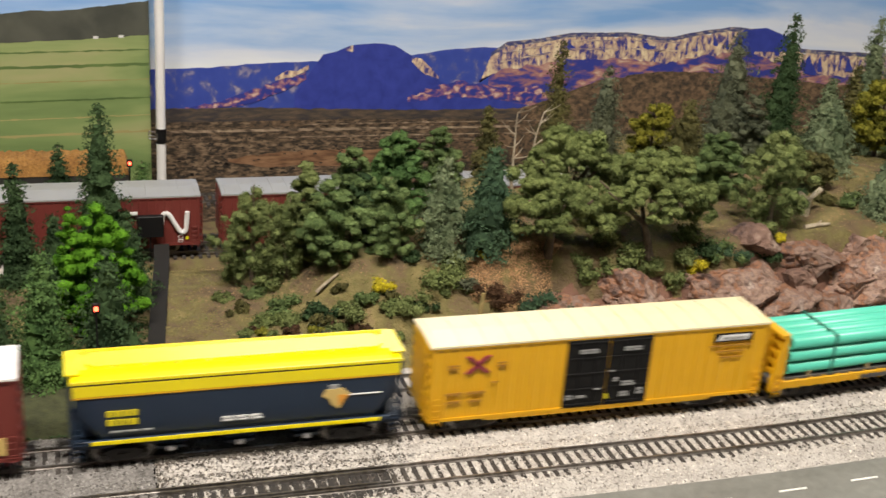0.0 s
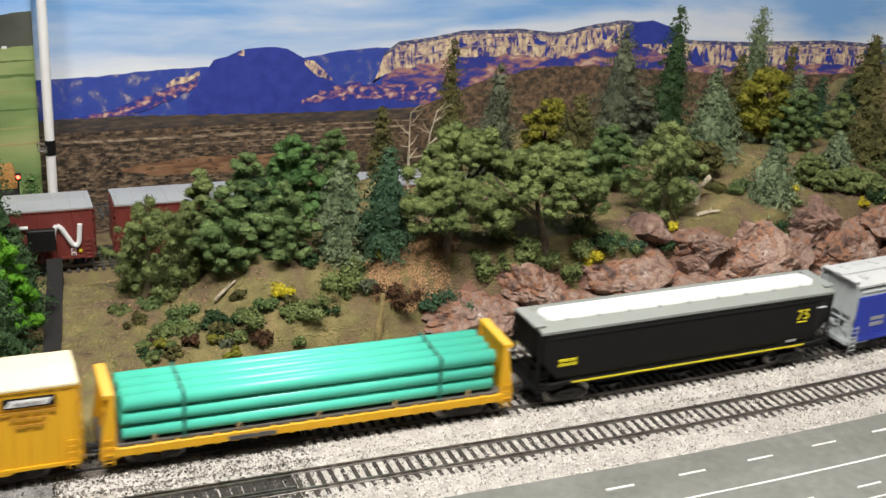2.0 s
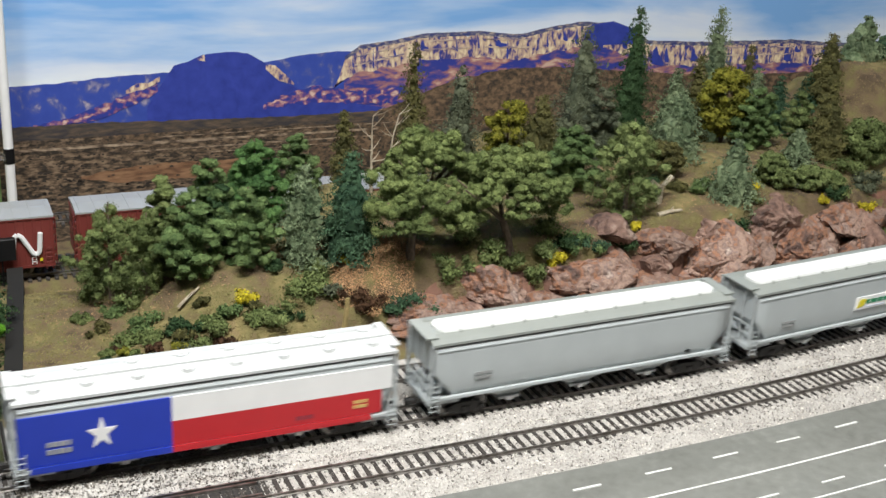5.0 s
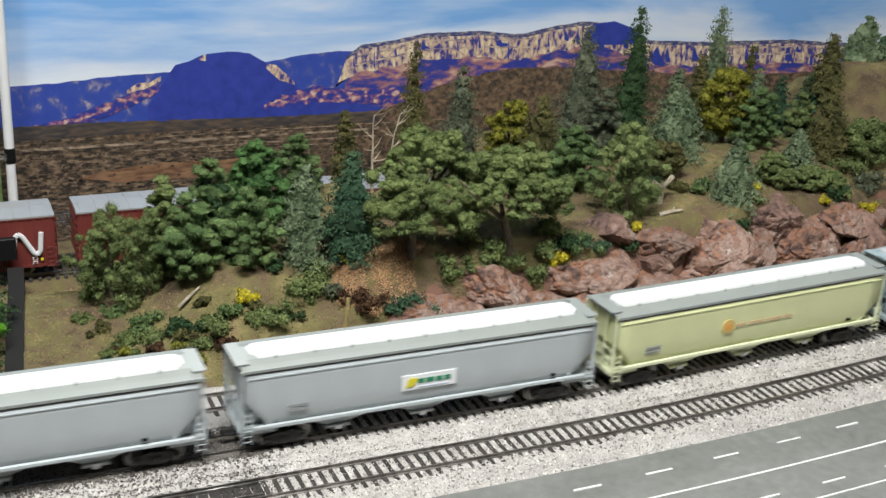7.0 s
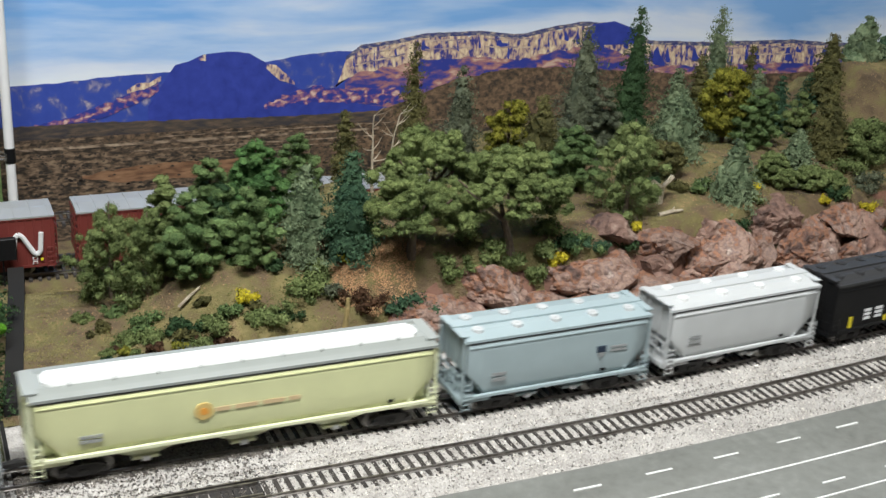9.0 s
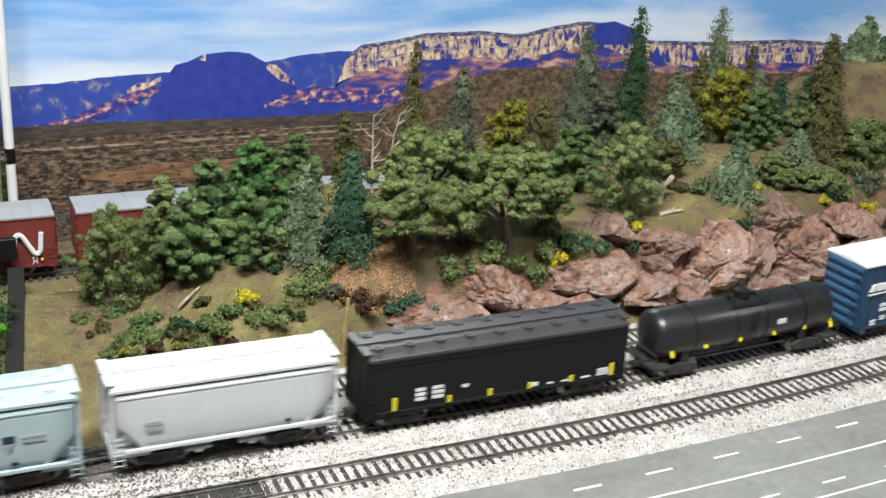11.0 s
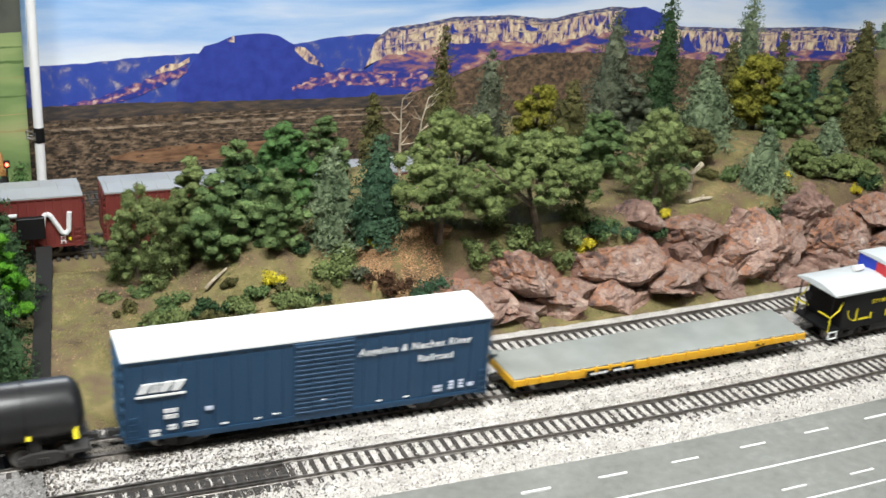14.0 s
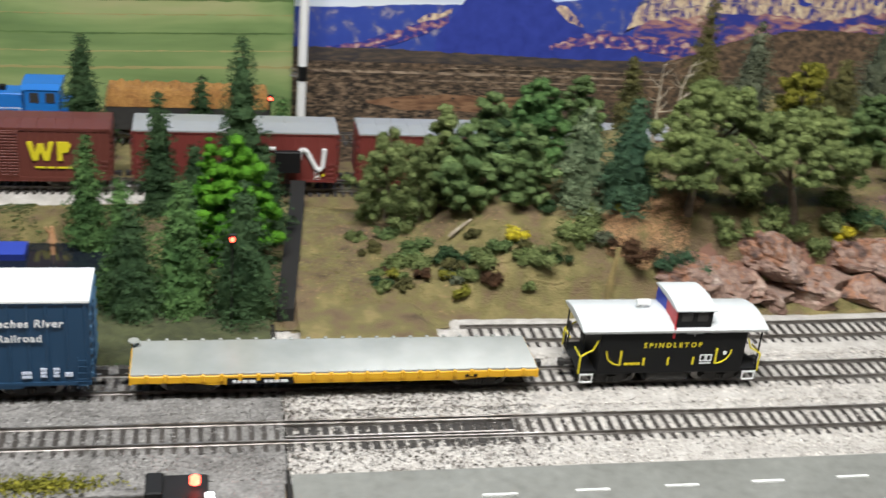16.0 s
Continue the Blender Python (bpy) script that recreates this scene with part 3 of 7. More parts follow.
bars(-0.060, 0.0245, 0.015, 0.0095, 2, M_LINE, o, seed=3)
plate(0.0455, 0.0505, 0.0290, 0.0330, M_MARKGREY, o)
emblem([(0.042, 0.027), (0.044, 0.0305), (0.052, 0.031), (0.057, 0.0275), (0.054, 0.024), (0.051, 0.0195), (0.047, 0.022), (0.045, 0.0255)], M_TAN, o, Y_SIDE - 0.0004, Y_SIDE + 0.0004, "emblem")
emblem([(0.050, 0.0275), (0.056, 0.027), (0.053, 0.0235), (0.051, 0.0205)], M_ORANGE, o, Y_SIDE - 0.0006, Y_SIDE, "emblem")
plate(0.057, 0.074, 0.0265, 0.0269, M_OFFWHITE, o)
bars(0.0, 0.0192, 0.021, 0.003, 2, M_OFFWHITE, o, seed=5)
bars(-0.055, 0.0172, 0.022, 0.0012, 1, M_MARKGREY, o, seed=6)
in_train(o, -0.1626, 0.0156)

# yellow double-door boxcar
o, L, lo, zt = boxcar(0.0230, 0.2385, M_YELLOW, paint("cream_roof_paint", (0.80, 0.70, 0.46), rough=0.4), "golden yellow boxcar with black double doors and a pale roof", doors=((-0.0240, 0.0015), (0.0022, 0.0280)), door_m=M_BLACK)
M_YMARK = paint("brown_stencil_paint", (0.42, 0.20, 0.03))
for x0, x1, z0, z1 in ((-0.0835, -0.0690, 0.0345, 0.0435), (-0.0690, -0.0835, 0.0345, 0.0435)):
    emblem([(x0, z0), (x0 + (x1 - x0) * 0.22, z0), (x1, z1), (x1 - (x1 - x0) * 0.22, z1)], M_MAROON, o, -0.0183, -0.0170)
for x, z, w, h, n in ((-0.0905, 0.0385, 0.006, 0.003, 2), (-0.0625, 0.0385, 0.005, 0.003, 2), (-0.0890, 0.0240, 0.010, 0.0022, 1), (-0.0760, 0.0240, 0.011, 0.0022, 1), (-0.0890, 0.0195, 0.008, 0.0022, 1), (-0.0765, 0.0195, 0.008, 0.0022, 1), (0.0790, 0.0385, 0.027, 0.0012, 1), (0.0790, 0.0352, 0.017, 0.0014, 1), (0.0800, 0.0318, 0.014, 0.0014, 1), (-0.066, 0.0290, 0.004, 0.0012, 1)):
    bars(x, z, w, h, n, M_YMARK, o, y=-0.0180, seed=int(x * 9000))
plate(0.0675, 0.0925, 0.0408, 0.0455, M_BLACK, o, "nameboard", y=-0.0180)
emblem([(0.0690, 0.0416), (0.0712, 0.0447), (0.0908, 0.0447), (0.0886, 0.0416)], M_OFFWHITE, o, -0.0186, -0.0180)
bars(0.0800, 0.0432, 0.014, 0.0016, 1, M_MARKGREY, o, y=-0.0187, seed=10)
for x, z, w, h, n in ((-0.0115, 0.0420, 0.011, 0.0026, 2), (0.0155, 0.0420, 0.011, 0.0026, 2), (-0.0210, 0.0168, 0.004, 0.003, 2), (-0.0140, 0.0168, 0.006, 0.002, 1), (-0.004, 0.0205, 0.004, 0.0012, 1), (0.0070, 0.0250, 0.003, 0.0025, 2), (0.0150, 0.0225, 0.008, 0.003, 2), (0.0230, 0.0175, 0.004, 0.004, 2), (0.0130, 0.0165, 0.006, 0.003, 2), (0.0040, 0.0300, 0.003, 0.001, 1)):
    bars(x, z, w, h, n, M_MARKGREY, o, y=-0.0192, seed=int(x * 9000))
plate(0.0015, 0.0030, 0.0145, 0.0170, M_LINE, o, y=-0.0192)
in_train(o, 0.0230, 0.2385)

# bulkhead flatcar with its pipe load
def bulkhead_flat(a, b):
    o = tagged(empty("bulkhead_flatcar"), "yellow bulkhead flatcar loaded with teal pipes", "flatcar", group="freight cars of the moving train")
    L = (b - a) / 2 - 0.004
    set_level(0.0, 0.0, 1.0)
    Solid().box(-L, L, -0.0168, 0.0168, 0.0125, 0.0165).ob("deck", M_DECKDARK, o)
    s = Solid()
    for y in (-0.0182, 0.0166):
        s.box(-L, L, y, y + 0.0016, 0.0105, 0.0150, 0.0003)
        for i in range(22):
            x = -L + 0.008 + (2 * L - 0.016) * i / 21
            s.box(x - 0.0009, x + 0.0009, y - 0.0006, y + 0.002, 0.0103, 0.0156, 0.0002)
    s.ob("side_sill", M_YELLOW, o)
    for k in (-1, 1):
        bh = empty("bulkhead")
        bh.parent = o
        x0, x1 = sorted((k * (L - 0.0015), k * (L - 0.0075)))
        Solid().box(*sorted((k * (L - 0.0065), k * (L - 0.0050))), -0.0165, 0.0165, 0.0160, 0.0445).ob("panel", M_YELLOW, bh)
        fr = Solid()
        for y in (-0.0178, 0.0148):
            fr.plate([(k * (L - 0.0075), 0.009), (k * (L - 0.0075), 0.0455), (k * (L - 0.0045), 0.0455), (k * (L + 0.0005), 0.016), (k * (L + 0.0005), 0.009)], y, y + 0.003)
        fr.box(x0, x1, -0.0178, 0.0178, 0.0443, 0.0468, 0.0004)
        for z in (0.0195, 0.0260, 0.0325, 0.0390):
            fr.box(*sorted((k * (L - 0.0048), k * (L - 0.0025))), -0.0160, 0.0160, z - 0.0014, z + 0.0014, 0.0003)
        for y in (-0.006, 0.006):
            fr.box(*sorted((k * (L - 0.0048), k * (L - 0.0016))), y - 0.001, y + 0.001, 0.0160, 0.0445)
        fr.ob("frame", M_YELLOW, bh)
        ladder(bh, k * (L - 0.0035), -0.0188, 0.006, 0.0235, M_YELLOW, n=4)
    Solid().box(-L + 0.01, L - 0.01, -0.005, 0.005, 0.0065, 0.0125).ob("centre_sill", M_DARK, o)
    plate(-0.050, -0.024, 0.0110, 0.0135, M_DECKDARK, o, y=-0.0186)
    running_gear(o, L, 0.028)
    load = tagged(empty("pipe_bundle"), "strapped stack of teal pipes on the bulkhead flatcar", "pipes")
    r = 0.0041
    pm = Solid()
    H = L - 0.0115
    n = 16
    ring = lambda x, rr: [(x, rr * math.cos(2 * math.pi * i / n), rr * math.sin(2 * math.pi * i / n)) for i in range(n)]
    pm.raw(ring(-H, r) + ring(H, r) + ring(-H, r * 0.84) + ring(H, r * 0.84), [(i, (i + 1) % n, n + (i + 1) % n, n + i) for i in range(n)] + [(2 * n + i, 3 * n + i, 3 * n + (i + 1) % n, 2 * n + (i + 1) % n) for i in range(n)] + [(i, 2 * n + i, 2 * n + (i + 1) % n, (i + 1) % n) for i in range(n)] + [(n + i, n + (i + 1) % n, 3 * n + (i + 1) % n, 3 * n + i) for i in range(n)])
    me = pm.mesh("pipe", M_TEAL, True)
    for row in range(3):
        for c in range(4):
            place(me, "pipe", load, random.uniform(-0.0006, 0.0006), -0.0129 + 0.0086 * c, 0.0165 + 0.0012 + r + row * 0.0082)
    for x in (-0.0730, 0.0700):
        st = Solid()
        z1 = 0.0165 + 0.0012 + 3 * 0.0082
        for y0, y1, z0, zz in ((-0.0175, -0.0171, 0.0165, z1), (0.0171, 0.0175, 0.0165, z1), (-0.0175, 0.0175, z1, z1 + 0.0004)):
            st.box(x - 0.0008, x + 0.0008, y0, y1, z0, zz)
        st.ob("strap", M_STRAP, load)
    for i in range(5):
        x = -0.088 + 0.044 * i
        Solid().box(x - 0.0012, x + 0.0012, -0.0164, 0.0164, 0.0165, 0.0177).ob("timber_block", M_WOOD, load)
        Solid().tube((x, -0.0164, 0.0165), (x, -0.0164, 0.0200), 0.0011, n=6).ob("stake", M_WOOD, load)
    in_train(o, a, b)
    in_train(load, a, b)


bulkhead_flat(0.2400, 0.4780)

# black hopper with a pale roof and a yellow line
o, L = hopper(0.4865, 0.7085, M_BLACK, M_ROOFG, "black covered hopper with a pale grey roof and yellow sill line", frame_m=M_BLACK, hatch_m=M_ROOFW)
plate(-L + 0.024, L - 0.020, 0.0114, 0.0124, M_LINE, o, "sill_stripe", y=-0.0181)
bars(-L + 0.020, 0.0245, 0.012, 0.005, 2, M_LINE, o, seed=12)
lettering("75", L - 0.024, 0.0315, 0.0095, M_LINE, o, Y_SIDE, bold=0.0002)
plate(L - 0.0275, L - 0.0205, 0.0268, 0.0274, M_LINE, o)
bars(L - 0.030, 0.0155, 0.008, 0.002, 1, M_MARKGREY, o, seed=13)
plate(L - 0.013, L - 0.006, 0.0345, 0.0351, M_OFFWHITE, o)
in_train(o, 0.4865, 0.7085)

# hopper painted as a flag
o, L = hopper(0.7225, 0.9345, M_GREY, M_LGREY, "grey covered hopper painted blue, white and red with a star", frame_m=M_GREY, hatch_m=M_LGREY, round_hatches=8, sill=0.0125, round_side=False)
xm = -0.0235
plate(-L + 0.003, xm, 0.0135, 0.0372, M_FLAGBLUE, o, "flag_blue_panel")
plate(-L + 0.008, xm, 0.0104, 0.0133, M_FLAGBLUE, o, "sill_stripe", y=-0.0183)
plate(xm, L - 0.004, 0.0255, 0.0372, M_FLAGWHITE, o, "flag_white_panel")
plate(xm, L - 0.010, 0.0135, 0.0255, M_FLAGRED, o, "flag_red_panel")
plate(xm, L - 0.016, 0.0104, 0.0133, M_FLAGRED, o, "sill_stripe", y=-0.0183)
star = []
for i in range(10):
    rr = 0.0078 if i % 2 == 0 else 0.0031
    star.append((-0.0590 + rr * math.sin(math.pi * i / 5), 0.0252 + rr * math.cos(math.pi * i / 5)))
emblem(star, M_FLAGWHITE, o, Y_SIDE - 0.0006, Y_SIDE, "star")
bars(-0.080, 0.0215, 0.012, 0.007, 2, M_MARKGREY, o, y=Y_SIDE - 0.0003, seed=14)
bars(0.048, 0.0170, 0.010, 0.003, 1, M_MAROON, o, y=Y_SIDE - 0.0003, seed=15)
bars(0.080, 0.0195, 0.008, 0.005, 2, M_TAN, o, y=Y_SIDE - 0.0003, seed=16)
in_train(o, 0.7225, 0.9345)

# grey hoppers
o, L = hopper(0.947, 1.1645, M_GREY, M_ROOFG, "plain grey covered hopper", hatch_m=M_ROOFW)
bars(-L + 0.034, 0.0225, 0.011, 0.005, 2, M_MARKGREY, o, seed=17)
plate(L - 0.034, L - 0.031, 0.0148, 0.0162, M_BLACK, o)
in_train(o, 0.947, 1.1645)
o, L = hopper(1.1755, 1.4000, M_GREY, M_ROOFG, "grey covered hopper with a white and green name panel", hatch_m=M_ROOFW)
plate(-0.0165, 0.0165, 0.0200, 0.0285, M_FLAGWHITE, o, "name_panel")
emblem([(-0.0145, 0.0215), (-0.0095, 0.0222), (-0.0070, 0.0262), (-0.0100, 0.0272), (-0.0130, 0.0262)], M_LINE, o, Y_SIDE - 0.0007, Y_SIDE)
bars(0.0030, 0.0248, 0.020, 0.0042, 1, M_GREEN, o, y=Y_SIDE - 0.0003, seed=18)
bars(0.0030, 0.0214, 0.020, 0.001, 1, M_ICE, o, y=Y_SIDE - 0.0003, seed=19)
bars(-L + 0.032, 0.0205, 0.011, 0.005, 2, M_MARKGREY, o, seed=20)
plate(L - 0.030, L - 0.027, 0.0148, 0.0162, M_BLACK, o)
in_train(o, 1.1755, 1.4000)
# pale yellow hopper
o, L = hopper(1.4065, 1.6345, M_CREAM, M_ROOFG, "pale yellow covered hopper with an orange sun mark", frame_m=M_CREAMLIGHT, hatch_m=M_ROOFW)
Solid().tube((-0.023, Y_SIDE - 0.0004, lifted(0.0262)), (-0.023, Y_SIDE + 0.0004, lifted(0.0262)), 0.0050, n=14).ob("emblem", M_TAN, o)
Solid().tube((-0.023, Y_SIDE - 0.0006, lifted(0.0262)), (-0.023, Y_SIDE + 0.0004, lifted(0.0262)), 0.0022, n=12).ob("emblem", M_ORANGE, o)
bars(0.0060, 0.0262, 0.046, 0.0034, 1, paint("faded_orange_paint", (0.62, 0.47, 0.27)), o, seed=21)
bars(-L + 0.030, 0.0205, 0.011, 0.005, 2, M_MARKGREY, o, seed=22)
plate(L - 0.030, L - 0.027, 0.0148, 0.0162, M_BLACK, o)
in_train(o, 1.4065, 1.6345)
# short hoppers
o, L = hopper(1.6425, 1.777, M_BGREY, M_BGREY, "short blue-grey covered hopper with round roof hatches", hatch_m=M_LGREY, round_hatches=5, bays=2, sill=0.0140, brow=0.0495, top=0.0530)
plate(0.026, 0.032, 0.0260, 0.0295, M_NAVY, o, "emblem")
emblem([(0.0265, 0.0258), (0.0290, 0.0225), (0.0315, 0.0258)], M_MARKGREY, o, Y_SIDE - 0.0004, Y_SIDE, "emblem")
bars(0.041, 0.0272, 0.011, 0.004, 2, M_MARKGREY, o, seed=23)
bars(-L + 0.024, 0.0215, 0.009, 0.006, 2, M_MARKGREY, o, seed=24)
plate(L - 0.034, L - 0.031, 0.0148, 0.0162, M_BLACK, o)
in_train(o, 1.6425, 1.777)
o, L = hopper(1.784, 1.913, M_LGREY, M_LGREY, "short light grey covered hopper with round roof hatches", hatch_m=M_ROOFW, round_hatches=4, bays=2, sill=0.0145, brow=0.0495, top=0.0535)
bars(-L + 0.022, 0.0235, 0.009, 0.006, 2, M_MARKGREY, o, seed=25)
plate(L - 0.030, L - 0.027, 0.0148, 0.0162, M_BLACK, o)
in_train(o, 1.784, 1.913)
# black hopper, square sided
o, L = hopper(1.9225, 2.0990, M_BLACK, M_BLACKROOF, "black straight-sided covered hopper with yellow reflectors", round_hatches=9, boxy=True, top=0.0500, brow=0.0460, sill=0.0125, round_side=False)
set_level(0.0, 0.0012, 1.0)
for x, h in ((-L + 0.017, 0.008), (-0.034, 0.004), (-0.008, 0.004), (0.018, 0.004), (0.046, 0.004), (L - 0.011, 0.008)):
    plate(x - 0.0012, x + 0.0012, 0.0128, 0.0128 + h, M_LINE, o, "reflector", y=-0.0184)
for x, z, w, h, n in ((-0.052, 0.0205, 0.006, 0.009, 3), (-0.041, 0.0205, 0.007, 0.009, 3), (-0.024, 0.0215, 0.004, 0.003, 1), (0.021, 0.0148, 0.005, 0.004, 1), (0.032, 0.0140, 0.004, 0.0015, 1), (0.042, 0.0140, 0.005, 0.0015, 1), (0.056, 0.0142, 0.006, 0.0015, 1), (0.068, 0.0160, 0.008, 0.005, 3)):
    bars(x, z, w, h, n, M_OFFWHITE, o, y=-0.0180, seed=int(x * 7000))
in_train(o, 1.9225, 2.0990)


# black tank car
def tank_car(a, b):
    o = tagged(empty("tank_car"), "black tank car with yellow reflectors", "tank car", group="freight cars of the moving train")
    L = (b - a) / 2 - 0.005
    zc, r, n = 0.0268, 0.0158, 28
    set_level(0.0, 0.0, 1.0)
    v, f = [], []
    prof = [(-L, 0.001), (-L + 0.0006, 0.006), (-L + 0.0022, 0.011), (-L + 0.0048, 0.0143), (-L + 0.008, r), (L - 0.008, r), (L - 0.0048, 0.0143), (L - 0.0022, 0.011), (L - 0.0006, 0.006), (L, 0.001)]
    for x, rr in prof:
        v += [(x, rr * math.cos(2 * math.pi * i / n), zc + rr * math.sin(2 * math.pi * i / n)) for i in range(n)]
    for k in range(len(prof) - 1):
        f += [(k * n + i, k * n + (i + 1) % n, (k + 1) * n + (i + 1) % n, (k + 1) * n + i) for i in range(n)]
    f += [tuple(range(n)), tuple(range((len(prof) - 1) * n, len(prof) * n))]
    Solid().raw(v, f).ob("tank", M_TANK, o, smooth=True)
    for x in (-L + 0.030, -0.012, 0.012, L - 0.030):
        bands = Solid()
        for i in range(n):
            t0, t1 = 2 * math.pi * i / n, 2 * math.pi * (i + 1) / n
            bands.tube((x, (r + 0.0002) * math.cos(t0), zc + (r + 0.0002) * math.sin(t0)), (x, (r + 0.0002) * math.cos(t1), zc + (r + 0.0002) * math.sin(t1)), 0.00035, n=4, caps=False)
        bands.ob("tank_band", M_BLACK, o)
    d = Solid().tube((0, 0, zc + r - 0.001), (0, 0, zc + r + 0.0045), 0.0052, n=16).tube((0, 0, zc + r + 0.0045), (0, 0, zc + r + 0.0053), 0.0045, 0.002, n=16)
    d.tube((0.010, 0, zc + r - 0.001), (0.010, 0, zc + r + 0.002), 0.002, n=10).tube((-0.010, 0, zc + r - 0.001), (-0.010, 0, zc + r + 0.002), 0.002, n=10)
    d.ob("manway", M_BLACK, o)
    w = Solid()
    for y in (-0.0105, 0.0085):
        w.box(-0.014, 0.014, y, y + 0.002, zc + r - 0.0030, zc + r - 0.0024)
    for x in (-0.014, 0.014):
        for y in (-0.0105, 0.0105):
            w.tube((x, y, zc + r - 0.003), (x, y, zc + r + 0.0055), 0.0003, n=5)
    for y in (-0.0105, 0.0105):
        w.tube((-0.014, y, zc + r + 0.0055), (0.014, y, zc + r + 0.0055), 0.0003, n=5)
    w.ob("platform_rail", M_BLACK, o)
    for k in (-1, 1):
        Solid().box(*sorted((k * (L - 0.036), k * (L + 0.001))), -0.005, 0.005, 0.0065, 0.0115).ob("stub_sill", M_DARK, o)
        Solid().box(*sorted((k * (L - 0.012), k * (L + 0.0012))), -0.0165, 0.0165, 0.0085, 0.0102).ob("end_platform", M_DARK, o)
        Solid().box(k * (L - 0.026) - 0.003, k * (L - 0.026) + 0.003, -0.0115, 0.0115, 0.009, 0.018).ob("saddle", M_DARK, o)
        e = k * (L + 0.0005)
        Solid().path([(e, -0.0160, 0.0100), (e, -0.0160, 0.019), (e, 0.0160, 0.019), (e, 0.0160, 0.0100)], 0.0004, n=5).ob("end_rail", M_DARK, o)
    Solid().box(-0.038, 0.034, -0.0120, -0.0110, 0.0098, 0.0106).ob("side_walkway", M_DARK, o)
    for x, h in ((-L + 0.012, 0.008), (-0.036, 0.004), (-0.008, 0.004), (0.020, 0.004), (0.046, 0.004), (L - 0.006, 0.008)):
        ang = math.radians(205)
        y, z = (r + 0.0002) * math.cos(ang), zc + (r + 0.0002) * math.sin(ang)
        q = Solid().box(-0.0012, 0.0012, -0.0002, 0.0004, -h / 2, h / 2).ob("reflector", M_LINE, o)
        q.location, q.rotation_euler = (x, y, z), (math.radians(-25), 0, 0)
    q = Solid().box(-0.0035, 0.0035, -0.0002, 0.0004, -0.0016, 0.0016).ob("placard", M_ICE, o)
    q.location = (0.024, -(r + 0.0001), zc + 0.0010)
    ladder(o, 0.0, -r - 0.0006, 0.010, zc + r - 0.004, M_BLACK, n=8)
    running_gear(o, L, 0.022)
    return in_train(o, a, b)


tank_car(2.116, 2.2755)

# dark blue boxcar
# lighter copy of the body blue: highlights on the end ribs, put into the colour
M_ENDBLUE_LIT = paint("lit_blue_end_paint", (0.05, 0.13, 0.24), rough=0.5)
o, L, lo, zt = boxcar(2.2835, 2.4955, M_BLUE, M_ROOFW, "dark blue boxcar with a white roof and white lettering", doors=((-0.013, 0.021),), corrugated_door=True, ribs=11, end_m=M_ENDBLUE_LIT, height_z=0.0588)
for x0, w in ((-0.0945, 0.0050), (-0.0885, 0.0012), (-0.0862, 0.0012), (-0.0838, 0.0052), (-0.0775, 0.0050)):
    emblem([(x0, 0.0330), (x0 + 0.0026, 0.0375), (x0 + 0.0026 + w, 0.0375), (x0 + w * (0.8 if w > 0.002 else 1), 0.0330)], M_OFFWHITE, o, -0.0183, -0.0172)
plate(-0.0955, -0.0700, 0.0308, 0.0317, M_OFFWHITE, o, y=-0.0180)
lettering("Angelina & Neches River", 0.0560, 0.0392, 0.0058, M_OFFWHITE, o, -0.0180, slant=0.15, bold=0.00012)
lettering("Railroad", 0.0685, 0.0322, 0.0056, M_OFFWHITE, o, -0.0180, bold=0.00012)
for x, z, w, h, n in ((-0.078, 0.0215, 0.007, 0.006, 2), (-0.086, 0.0125, 0.005, 0.004, 2), (-0.077, 0.0145, 0.005, 0.003, 2), (-0.068, 0.0150, 0.007, 0.003, 2), (-0.058, 0.0215, 0.004, 0.003, 1), (-0.050, 0.0125, 0.004, 0.001, 1), (-0.032, 0.0125, 0.004, 0.001, 1), (-0.022, 0.0135, 0.004, 0.001, 1), (0.004, 0.0175, 0.003, 0.001, 1), (0.036, 0.0125, 0.003, 0.001, 1), (0.052, 0.0125, 0.003, 0.001, 1), (0.071, 0.0145, 0.005, 0.004, 2), (0.079, 0.0155, 0.003, 0.005, 3), (0.085, 0.0155, 0.003, 0.005, 3), (0.091, 0.0145, 0.004, 0.003, 1)):
    bars(x, z, w, h, n, M_OFFWHITE if h < 0.002 or x < -0.06 else M_ICE, o, y=-0.0179, seed=int(x * 5000))
in_train(o, 2.2835, 2.4955)


